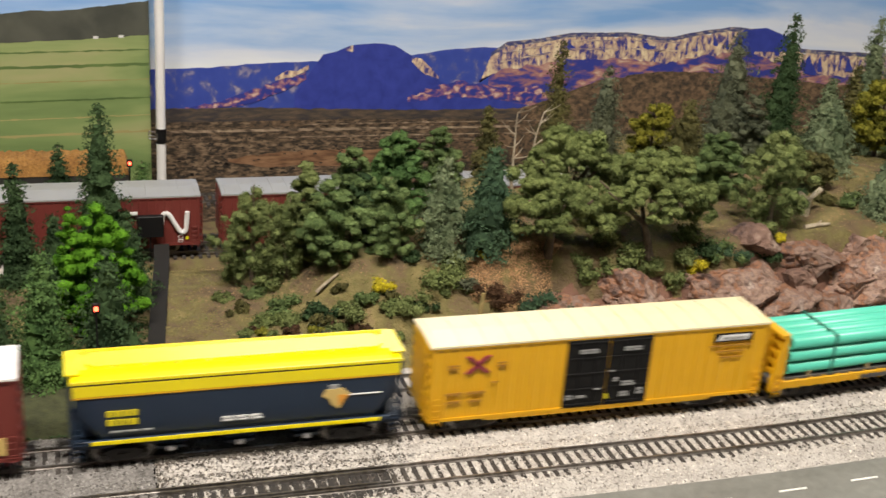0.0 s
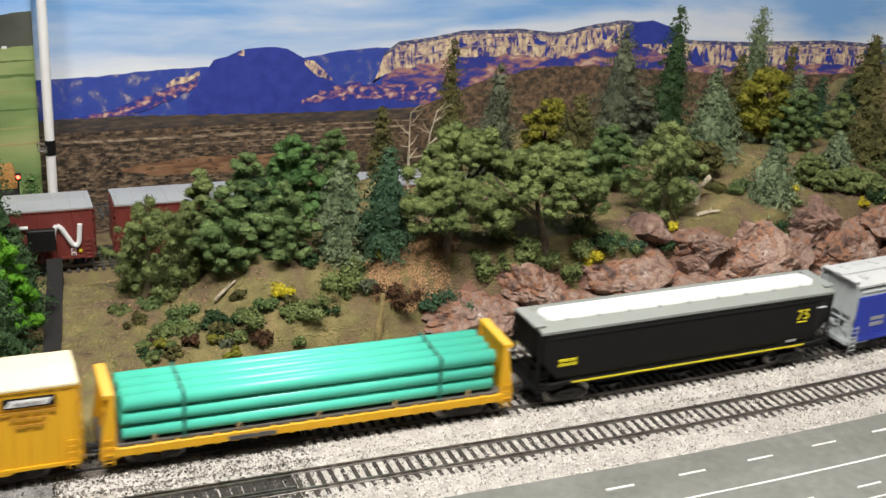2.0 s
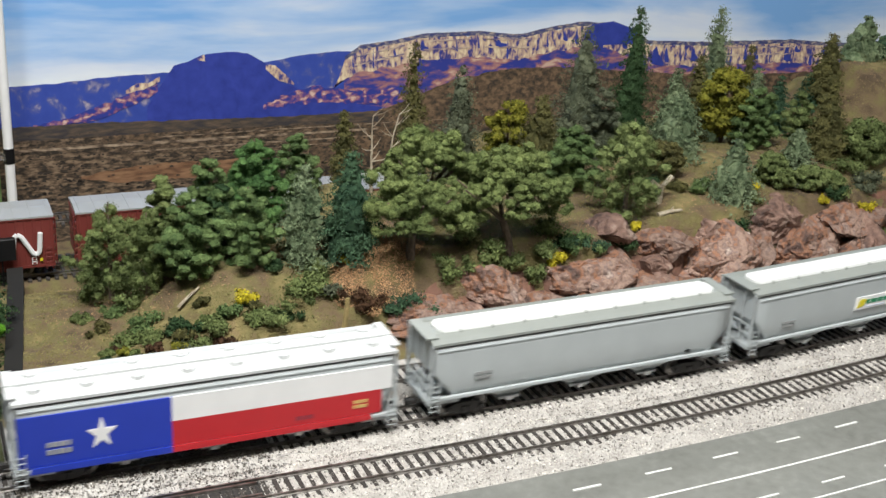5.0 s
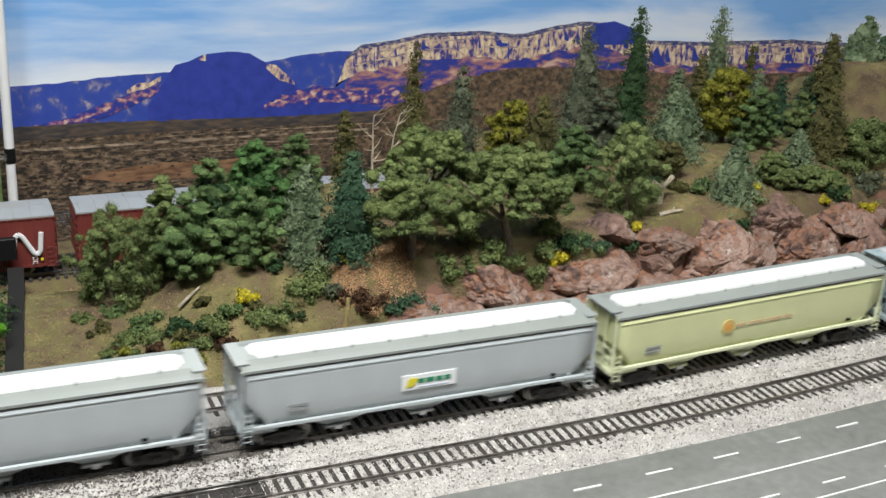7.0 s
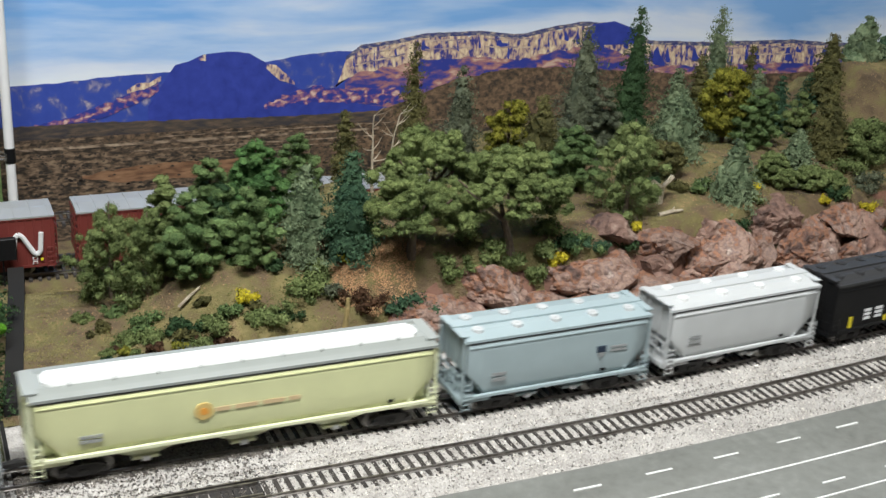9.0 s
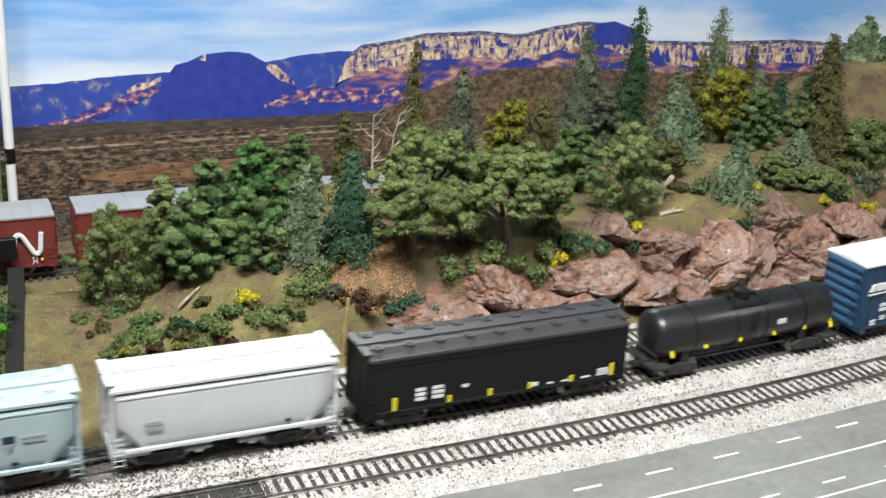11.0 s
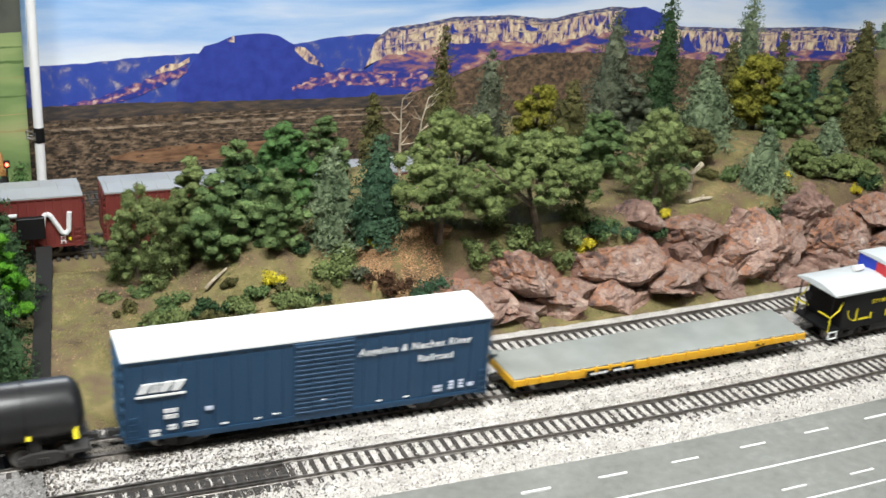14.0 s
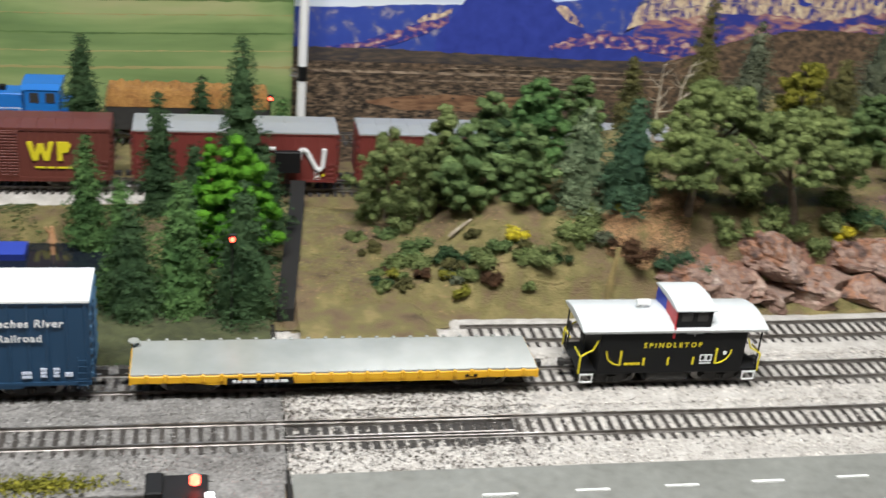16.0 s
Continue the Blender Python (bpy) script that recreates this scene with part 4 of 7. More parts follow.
# empty flatcar
def flatcar(a, b):
    o = tagged(empty("flatcar"), "empty yellow flatcar with a worn grey deck", "flatcar", group="freight cars of the moving train")
    L = (b - a) / 2 - 0.0045
    set_level(0.0, 0.0, 1.0)
    Solid().box(-L, L, -0.0172, 0.0172, 0.0128, 0.0148, 0.0002).ob("deck", M_DECK, o)
    s = Solid()
    for y in (-0.0180, 0.0170):
        s.box(-L, L, y, y + 0.0010, 0.0098, 0.0136, 0.0002)
        s.plate([(-L * 0.75, 0.0100), (-L * 0.62, 0.0084), (L * 0.62, 0.0084), (L * 0.75, 0.0100)], y + 0.0002, y + 0.0009)
    for k in (-1, 1):
        s.box(*sorted((k * (L - 0.0012), k * (L + 0.0006))), -0.0180, 0.0180, 0.0092, 0.0140, 0.0003)
    s.ob("side_sill", M_YELLOW, o)
    pk = Solid().box(-0.001, 0.001, -0.0190, -0.0178, 0.0112, 0.0150, 0.0003).mesh("stake_pocket", M_YELLOW)
    pk2 = Solid().box(-0.001, 0.001, -0.0182, -0.0165, 0.0147, 0.0155, 0.0002).mesh("stake_cap", M_DECK)
    for i in range(22):
        x = -L + 0.008 + (2 * L - 0.016) * i / 21
        place(pk, "stake_pocket", o, x)
        place(pk2, "stake_cap", o, x)
        place(pk2, "stake_cap", o, x, 0.0347)
    plate(-0.058, -0.024, 0.0088, 0.0124, M_BLACK, o, "number_board", y=-0.0183)
    bars(-0.049, 0.0106, 0.012, 0.0022, 1, M_OFFWHITE, o, y=-0.0187, seed=31)
    bars(-0.033, 0.0106, 0.012, 0.0022, 1, M_OFFWHITE, o, y=-0.0187, seed=32)
    bars(0.070, 0.0112, 0.007, 0.0022, 1, M_BLACK, o, y=-0.0184, seed=33)
    Solid().box(-L + 0.01, L - 0.01, -0.006, 0.006, 0.0065, 0.0128).ob("centre_sill", M_DARK, o)
    wheel = Solid().tube((-L + 0.0005, 0.012, 0.0140), (-L + 0.0005, 0.012, 0.0175), 0.0004, n=6).tube((-L + 0.0005, 0.012, 0.0175), (-L + 0.0005, 0.012, 0.0182), 0.0030, n=14)
    wheel.ob("brake_wheel", M_DECK, o)
    running_gear(o, L, 0.030)
    return in_train(o, a, b)


flatcar(2.505, 2.726)


# caboose
def caboose(a, b):
    o = tagged(empty("caboose"), "black caboose with a white roof, cupola and yellow lettering", "caboose")
    L = (b - a) / 2 - 0.004
    B = L - 0.010
    Solid().box(-B, B, -0.0165, 0.0165, 0.0095, 0.0362, 0.0003).ob("body", M_BLACK, o)

    def roof(x0, x1, w, z, rise, name, parent):
        n = 10
        top = [(w * (1 - 2 * i / n), z + rise * (1 - (1 - 2 * i / n) ** 2)) for i in range(n + 1)]
        return Solid().extrude([(-w, z - 0.0006), (w, z - 0.0006)] + top, x0, x1).ob(name, M_CABROOF, parent)

    roof(-L - 0.001, L + 0.001, 0.0182, 0.0364, 0.0034, "roof", o)
    gut = Solid()
    for y in (-0.0186, 0.0182):
        gut.box(-L, L, y, y + 0.0004, 0.0354, 0.0366)
    gut.ob("roof_rail", M_SILVER, o)
    cup = empty("cupola")
    cup.parent = o
    c0, c1 = -0.0005, 0.0200
    Solid().box(c0, c1, -0.0158, 0.0158, 0.0360, 0.0478, 0.0003).ob("walls", M_BLACK, cup)
    roof(c0 - 0.0014, c1 + 0.0014, 0.0172, 0.0480, 0.0022, "roof", cup)
    Solid().box(c0 - 0.0006, c0, -0.0158, 0.0, 0.0376, 0.0474).ob("red_end_panel", M_FLAGRED, cup)
    Solid().box(c0 - 0.0006, c0, 0.0002, 0.0158, 0.0380, 0.0474).ob("blue_end_panel", M_FLAGBLUE, cup)
    Solid().box(c0 - 0.0012, c0 - 0.0002, -0.0176, -0.0164, 0.0315, 0.0380).ob("red_side_stripe", M_FLAGRED, cup)
    for x in (0.0050, 0.0140):
        Solid().box(x - 0.003, x + 0.003, -0.0161, -0.0157, 0.0410, 0.0462, 0.0002).ob("window", M_DARK, cup)
    Solid().tube((-0.0135, 0.004, 0.0385), (-0.0135, 0.004, 0.0412), 0.0012, n=8).tube((-0.0172, 0.004, 0.0422), (-0.0098, 0.004, 0.0422), 0.0022, n=10).ob("smoke_jack", M_ROOFW, o)
    st = Solid().plate([(0.0055, 0.0340), (0.0110, 0.0346), (0.0165, 0.0340), (0.0110, 0.0336)], -0.0170, -0.0164)
    st.plate([(0.0104, 0.0370), (0.0110, 0.0320), (0.0116, 0.0370)], -0.0170, -0.0164)
    st.ob("emblem", M_SILVER, o)
    lettering("SPINDLETOP", -0.0005, 0.0268, 0.0040, M_LINE, o, -0.0167, bold=0.0001, spread=1.6)
    yl = Solid()
    for x, z0, z1 in ((-0.0295, 0.0145, 0.0235), (-0.0160, 0.0145, 0.0190), (-0.0020, 0.0145, 0.0190), (0.0125, 0.0145, 0.0190), (0.0255, 0.0150, 0.0245)):
        yl.box(x - 0.0005, x + 0.0005, -0.0171, -0.0163, z0, z1)
    for x, k in ((-0.0295, -1), (0.0255, 1)):
        pts = [(x + k * 0.0085 * math.sin(math.radians(q)), -0.0169, 0.0150 + 0.0085 * (1 - math.cos(math.radians(q)))) for q in range(0, 95, 15)]
        yl.path(pts, 0.0004, n=5)
    yl.ob("grab_iron", M_LINE, o, "yellow grab irons and stripes")
    bars(-0.0225, 0.0155, 0.009, 0.0016, 2, M_LINE, o, y=-0.0167, seed=40)
    wn = Solid()
    for x in (0.0180, 0.0216):
        for q in (-1, 1):
            wn.box(x + q * 0.0014 - 0.0003, x + q * 0.0014 + 0.0003, -0.0171, -0.0163, 0.0165, 0.0205)
        for z in (0.0165, 0.0202):
            wn.box(x - 0.0017, x + 0.0017, -0.0171, -0.0163, z, z + 0.0004)
    wn.box(0.0165, 0.0232, -0.0171, -0.0163, 0.0150, 0.0154)
    wn.ob("window_frame", M_OFFWHITE, o)
    Solid().tube((0.0305, -0.0171, 0.0215), (0.0305, -0.0163, 0.0215), 0.0011, n=10).ob("emblem", M_OFFWHITE, o)
    for k in (-1, 1):
        pf = empty("platform")
        pf.parent = o
        Solid().box(*sorted((k * B, k * L)), -0.0160, 0.0160, 0.0095, 0.0110).ob("deck", M_BLACK, pf)
        rl = Solid()
        for y in (-0.0160, 0.0160):
            rl.path([(k * (B + 0.001), y, 0.0300), (k * (B + 0.0035), y, 0.0240), (k * (L - 0.0035), y, 0.0225), (k * L, y, 0.0200), (k * L, y, 0.0095)], 0.0005, n=6)
        rl.tube((k * L, -0.016, 0.020), (k * L, -0.005, 0.020), 0.0005, n=6).tube((k * L, 0.016, 0.020), (k * L, 0.005, 0.020), 0.0005, n=6)
        rl.ob("railing", M_LINE, pf)
        po = Solid()
        for y in (-0.0150, 0.0150):
            po.tube((k * (L - 0.001), y, 0.0105), (k * (L - 0.001), y, 0.0364), 0.0005, n=6)
        po.tube((k * (L + 0.0006), 0.006, 0.012), (k * (L + 0.0006), 0.006, 0.027), 0.0005, n=6)
        po.tube((k * (L + 0.0002), 0.006, 0.027), (k * (L + 0.0010), 0.006, 0.027), 0.0030, n=14)
        po.ob("post", M_BLACK, pf)
        for y in (-0.0166, 0.0156):
            sp = Solid()
            for z in (0.0038, 0.0085):
                sp.box(*sorted((k * (B + 0.0015), k * (L - 0.001))), y, y + 0.0010, z, z + 0.0006)
            for x in (B + 0.0015, L - 0.0016):
                sp.box(*sorted((k * x, k * (x + 0.0006))), y, y + 0.0010, 0.0038, 0.0095)
            sp.ob("step", M_OFFWHITE, pf, "white-edged steps")
    Solid().box(-B, B, -0.006, 0.006, 0.0062, 0.0095).box(-0.012, 0.012, -0.015, -0.008, 0.0040, 0.0095, 0.0006).ob("underframe", M_DARK, o)
    running_gear(o, L, 0.020)
    return in_train(o, a, b)


caboose(2.741, 2.853)
SPEED = 0.169

# ---- printed backdrop ----
def printed(name, stops, sx=1.0, sz=1.0, scale=40.0, detail=6.0, rough=0.55, lift=0.0):
    """Printed paper: a streaky or patchy picture made of noise drawn out along x or z."""
    m = bpy.data.materials.new(name)
    m.use_nodes = True
    n, l = m.node_tree.nodes, m.node_tree.links
    bs = n["Principled BSDF"]
    bs.inputs["Roughness"].default_value = rough
    bs.inputs["Specular IOR Level"].default_value = 0.3
    tc, mp, nz, rp = n.new("ShaderNodeTexCoord"), n.new("ShaderNodeMapping"), n.new("ShaderNodeTexNoise"), n.new("ShaderNodeValToRGB")
    mp.inputs["Scale"].default_value = (sx, 1, sz)
    nz.inputs["Scale"].default_value, nz.inputs["Detail"].default_value, nz.inputs["Distortion"].default_value = scale, detail, 0.3
    l.new(tc.outputs["Object"], mp.inputs["Vector"]), l.new(mp.outputs[0], nz.inputs["Vector"])
    value = nz.outputs[0]
    if lift:
        sep, mul, add = n.new("ShaderNodeSeparateXYZ"), n.new("ShaderNodeMath"), n.new("ShaderNodeMath")
        l.new(tc.outputs["Object"], sep.inputs[0])
        mul.operation, mul.inputs[1].default_value = "MULTIPLY_ADD", lift
        mul.inputs[2].default_value = -lift * 0.1
        l.new(sep.outputs[2], mul.inputs[0])
        add.operation = "ADD"
        l.new(mul.outputs[0], add.inputs[0]), l.new(nz.outputs[0], add.inputs[1])
        value = add.outputs[0]
    l.new(value, rp.inputs[0])
    el = rp.color_ramp.elements
    while len(el) < len(stops):
        el.new(0.5)
    for e, (p, c) in zip(el, stops):
        e.position, e.color = p, (*c, 1)
    l.new(rp.outputs[0], bs.inputs["Base Color"])
    return m


def ragged(pts, amp, step=0.004, seed=0.0):
    out = []
    for (x0, z0), (x1, z1) in zip(pts, pts[1:]):
        k = max(1, int(abs(x1 - x0) / step))
        for i in range(k):
            x = x0 + (x1 - x0) * i / k
            out.append((x, z0 + (z1 - z0) * i / k + amp * (noise.noise((x * 90, seed, 0)) + 0.6 * noise.noise((x * 260, seed, 3)))))
    return out + [pts[-1]]


BACK_Y = 0.545
P_SKY = printed("print_sky", [(0.35, (0.76, 0.81, 0.88)), (0.48, (0.64, 0.72, 0.87)), (0.57, (0.42, 0.58, 0.84)), (0.69, (0.21, 0.42, 0.78))], 0.40, 2.2, 11, 6, lift=3.8)
P_RIDGE = printed("print_blue_ridge", [(0.0, (0.028, 0.055, 0.30)), (0.52, (0.045, 0.08, 0.38)), (0.60, (0.09, 0.11, 0.33)), (0.66, (0.27, 0.25, 0.38)), (0.74, (0.52, 0.45, 0.46))], 1.3, 1.1, 70)
P_DOME = printed("print_blue_dome", [(0.3, (0.028, 0.045, 0.27)), (0.7, (0.045, 0.068, 0.38))], 1, 1, 90)
P_CLIFF = printed("print_cliff", [(0.36, (0.045, 0.05, 0.24)), (0.42, (0.16, 0.12, 0.25)), (0.47, (0.46, 0.32, 0.28)), (0.55, (0.62, 0.47, 0.33)), (0.66, (0.80, 0.68, 0.47))], 1.5, 0.75, 170, 11)
P_STRATA = printed("print_cliff_ledge", [(0.40, (0.16, 0.14, 0.26)), (0.50, (0.42, 0.31, 0.29)), (0.60, (0.66, 0.54, 0.40))], 0.5, 3.0, 150)
P_CAP = printed("print_mesa_cap", [(0.42, (0.05, 0.06, 0.18)), (0.55, (0.17, 0.16, 0.22)), (0.64, (0.45, 0.37, 0.32))], 1, 2, 160)
P_TALUS = printed("print_talus", [(0.42, (0.035, 0.05, 0.29)), (0.49, (0.12, 0.08, 0.26)), (0.55, (0.30, 0.14, 0.19)), (0.62, (0.44, 0.23, 0.20)), (0.70, (0.60, 0.44, 0.34))], 0.6, 1.5, 100, 8)
P_RED = printed("print_red_rock", [(0.44, (0.032, 0.048, 0.28)), (0.51, (0.14, 0.07, 0.24)), (0.57, (0.36, 0.17, 0.21)), (0.66, (0.66, 0.48, 0.40))], 1.0, 1.5, 130, 11)
P_HILL = printed("print_brown_hill", [(0.34, (0.045, 0.037, 0.03)), (0.50, (0.125, 0.085, 0.056)), (0.66, (0.22, 0.145, 0.09))], 1, 1.3, 190)
P_PLAIN = printed("print_scrub_plain", [(0.38, (0.034, 0.028, 0.022)), (0.48, (0.095, 0.068, 0.048)), (0.55, (0.150, 0.105, 0.070)), (0.66, (0.25, 0.18, 0.12))], 0.6, 1.6, 260, 12)
P_DIRT = printed("print_bare_earth", [(0.36, (0.12, 0.065, 0.04)), (0.50, (0.22, 0.12, 0.068)), (0.65, (0.30, 0.175, 0.10))], 0.5, 2.0, 130)
P_DOTS = printed("print_scrub_dots", [(0.4, (0.025, 0.022, 0.02)), (0.6, (0.06, 0.05, 0.04))], 1, 1, 200)
P_FIELD = printed("print_green_field", [(0.30, (0.12, 0.19, 0.07)), (0.45, (0.20, 0.29, 0.11)), (0.56, (0.29, 0.36, 0.15)), (0.68, (0.38, 0.38, 0.19))], 0.22, 1.3, 22, 8)
P_DARKHILL = printed("print_dark_hill", [(0.35, (0.06, 0.065, 0.055)), (0.65, (0.10, 0.105, 0.085))], 1, 1, 30)

P_HEDGE = printed("print_hedge_green", [(0.35, (0.075, 0.13, 0.045)), (0.65, (0.14, 0.22, 0.07))], 0.3, 1, 60)

back = tagged(empty("backdrop"), "printed desert backdrop with blue mesas, cliffs and sky", "backdrop", kind="structure")
Solid().box(-1.2, 1.5, BACK_Y, BACK_Y + 0.008, -0.09, 0.36).ob("sky_print", P_SKY, back)


def layer(name, top, bottom, k, material, amp=0.0012, seed=0.0, base=None):
    pts = ragged(top, amp, seed=seed)
    low = list(reversed(ragged(base, amp, seed=seed + 5))) if base else [(pts[-1][0], bottom), (pts[0][0], bottom)]
    return Solid().plate(pts + low, BACK_Y - 0.00012 * k, BACK_Y - 0.00012 * (k - 1) + 0.00006).ob(name, material, back)


ridge = [(-0.12, 0.072), (-0.029, 0.075), (0.019, 0.079), (0.08, 0.081), (0.156, 0.086), (0.194, 0.092), (0.227, 0.094), (0.30, 0.088)]
layer("printed_ridge", ridge, 0.02, 1, P_RIDGE, 0.0008)
mesa = [(0.224, 0.064), (0.229, 0.074), (0.234, 0.089), (0.249, 0.099), (0.284, 0.103), (0.313, 0.108), (0.373, 0.109), (0.417, 0.104), (0.454, 0.111), (0.487, 0.115), (0.52, 0.113), (0.549, 0.104), (0.571, 0.093), (0.643, 0.089), (0.757, 0.088), (0.822, 0.082), (0.95, 0.080), (1.2, 0.086), (1.5, 0.08)]
layer("printed_mesa", [(x, z - 0.020) for x, z in mesa[2:]], 0.02, 2, P_TALUS, 0.003, 1)
layer("printed_cliff", [(x, z - 0.0035) for x, z in mesa], 0, 3, P_CLIFF, 0.003, 2, base=[(0.224, 0.062)] + [(x, z - 0.026) for x, z in mesa[3:]])
layer("printed_mesa_cap", mesa[2:], 0, 4, P_CAP, 0.0008, 3, base=[(x, z - 0.0042) for x, z in mesa[2:]])
layer("printed_far_dome", [(0.492, 0.104), (0.50, 0.112), (0.525, 0.1145), (0.55, 0.106), (0.565, 0.094)], 0.09, 5, P_DOME, 0.0003)
layer("printed_dome", [(0.048, 0.050), (0.064, 0.074), (0.073, 0.087), (0.085, 0.0895), (0.099, 0.0955), (0.12, 0.0975), (0.14, 0.0955), (0.156, 0.086), (0.166, 0.070), (0.20, 0.055), (0.235, 0.045), (0.28, 0.036)], 0.02, 5, P_DOME, 0.0008)
# blue shadow gullies and pale ledges across the long cliff
gully = random.Random(31)
for k in range(44):
    x = 0.250 + 0.020 * k + gully.uniform(-0.009, 0.009)
    zt = np.interp(x, [p[0] for p in mesa], [p[1] for p in mesa])
    w, d = gully.choice((0.0012, 0.002, 0.0035, 0.006, 0.012)) * gully.uniform(0.7, 1.3), gully.uniform(0.004, 0.018)
    layer("printed_shadow", [(x, zt - 0.008 - d * 0.15), (x + w * 0.35, zt - 0.006), (x + w * 0.7, zt - 0.009 - d * 0.3), (x + w * 1.4, zt - 0.007 - d)], 0, 6, P_DOME, 0.0012, 50 + k, base=[(x, zt - 0.009 - d * 0.9), (x + w * 0.6, zt - 0.010 - d), (x + w * 1.4, zt - 0.010 - d)])
for k in range(9):
    x = 0.245 + 0.066 * k + gully.uniform(-0.01, 0.01)
    for dz in () if 0.43 < x < 0.57 else (0.0068, 0.0150):
        za, zb = (float(np.interp(q, [p[0] for p in mesa], [p[1] for p in mesa])) - dz for q in (x, x + 0.05))
        layer("printed_ledge", [(x, za), (x + 0.05, zb)], 0, 7, P_STRATA, 0.0014, 80 + k, base=[(x, za - 0.0014), (x + 0.05, zb - 0.0014)])
P_FOOT = printed("print_dark_foot", [(0.36, (0.05, 0.045, 0.05)), (0.52, (0.085, 0.068, 0.055)), (0.68, (0.15, 0.105, 0.075))], 0.5, 2.2, 150)
layer("printed_dark_foot", [(-0.12, 0.0375), (0.0, 0.0385), (0.067, 0.0365), (0.173, 0.034), (0.27, 0.034)], 0, 9, P_FOOT, 0.0012, 60, base=[(-0.12, 0.025), (0.1, 0.026), (0.27, 0.023)])
layer("printed_pale_cliff", [(0.094, 0.0925), (0.0965, 0.0945), (0.1005, 0.0955)], 0, 6, P_CLIFF, 0.0002, base=[(0.094, 0.0905), (0.1005, 0.0895)])
layer("printed_pale_cliff", [(0.030, 0.0665), (0.040, 0.0715), (0.050, 0.0725), (0.060, 0.0775)], 0, 7, P_CLIFF, 0.002, 14, base=[(0.030, 0.0635), (0.045, 0.066), (0.060, 0.073)])
layer("printed_pale_cliff", [(0.157, 0.084), (0.166, 0.083), (0.176, 0.074), (0.184, 0.066)], 0, 6, P_CLIFF, 0.001, 8, base=[(0.157, 0.080), (0.170, 0.068), (0.184, 0.064)])
layer("printed_red_rocks", [(-0.05, 0.038), (-0.02, 0.044), (0.005, 0.053), (0.03, 0.062), (0.058, 0.071)], 0, 6, P_RED, 0.0034, 4, base=[(-0.05, 0.035), (0.01, 0.042), (0.03, 0.050), (0.058, 0.064)])
layer("printed_red_rocks", [(0.155, 0.046), (0.185, 0.058), (0.206, 0.062), (0.24, 0.056), (0.29, 0.055)], 0, 6, P_RED, 0.0034, 6, base=[(0.155, 0.042), (0.20, 0.046), (0.29, 0.040)])
layer("printed_plain", [(-0.12, 0.034), (0.067, 0.034), (0.173, 0.030), (0.26, 0.030), (0.40, 0.03), (1.5, 0.03)], -0.09, 7, P_PLAIN, 0.0008)
layer("printed_brown_hill", [(0.20, 0.024), (0.258, 0.031), (0.299, 0.043), (0.346, 0.061), (0.407, 0.070), (0.472, 0.069), (0.541, 0.062), (0.62, 0.055), (0.75, 0.050), (1.0, 0.052), (1.5, 0.04)], -0.02, 8, P_HILL, 0.0016)
layer("printed_bare_earth", [(-0.012, -0.0105), (0.02, -0.006), (0.06, -0.0035), (0.10, -0.0035), (0.15, -0.0055)], 0, 8, P_DIRT, 0.0016, base=[(-0.012, -0.0125), (0.02, -0.0190), (0.06, -0.0185), (0.10, -0.0200), (0.15, -0.0210)])
for k, (z, h, x0, x1) in enumerate(((0.0180, 0.0026, -0.08, 0.27), (0.0105, 0.0014, 0.03, 0.30), (0.0225, 0.0012, 0.06, 0.34), (0.0050, 0.0010, 0.10, 0.26))):
    layer("printed_pale_strip", [(x0, z - 0.0004), ((x0 + x1) / 2, z), (x1, z - 0.0008)], 0, 11 + k, printed("print_pale_strip_%s" % "abcd"[k], [(0.40, (0.10, 0.075, 0.055)), (0.52, (0.28, 0.21, 0.15)), (0.66, (0.45, 0.35, 0.25))], 0.7, 1.4, 160), 0.0006, 30 + k, base=[(x0, z - h), ((x0 + x1) / 2, z - h), (x1, z - h)])
layer("printed_small_hill", [(0.008, 0.024), (0.022, 0.032), (0.034, 0.034), (0.055, 0.026)], 0.02, 8, P_HILL, 0.0006)
dots = Solid()
rr = random.Random(5)
for i in range(1700):
    x, q = rr.uniform(-0.08, 0.42), rr.random() ** 1.3
    z = 0.030 - 0.062 * q
    if -0.01 < x < 0.145 and -0.021 < z < -0.005 and rr.random() < 0.85:
        continue
    w = (0.0006 + 0.0016 * q) * rr.uniform(0.6, 1.3)
    dots.plate([(x - w, z), (x - w * 0.6, z + w * 0.8), (x + w * 0.5, z + w * 0.9), (x + w, z)], BACK_Y - 0.00012 * 9, BACK_Y - 0.00012 * 8)
tagged(dots.ob("printed_scrub", P_DOTS, back), kind="stuff")

# the green hills panel beside it
left_back = tagged(empty("backdrop"), "printed backdrop panel of green rolling fields", "backdrop", kind="structure")
GY = 0.532
Solid().box(-1.2, -0.081, GY, GY + 0.004, -0.09, 0.36).ob("field_print", P_FIELD, left_back)
Solid().plate(ragged([(-1.2, 0.12), (-0.5, 0.110), (-0.21, 0.099), (-0.133, 0.103), (-0.081, 0.107)], 0.0008) + [(-0.081, 0.136)] + list(reversed(ragged([(-1.2, 0.14), (-0.21, 0.122), (-0.18, 0.1265), (-0.15, 0.127), (-0.081, 0.136)], 0.0008)))[1:], GY - 0.00012, GY + 0.0001).ob("printed_dark_hill", P_DARKHILL, left_back)
Solid().plate(ragged([(-1.2, 0.14), (-0.21, 0.122), (-0.18, 0.1265), (-0.15, 0.127), (-0.081, 0.136)], 0.0008) + [(-0.081, 0.36), (-1.2, 0.36)], GY - 0.00020, GY + 0.0001).ob("printed_sky", P_SKY, left_back)
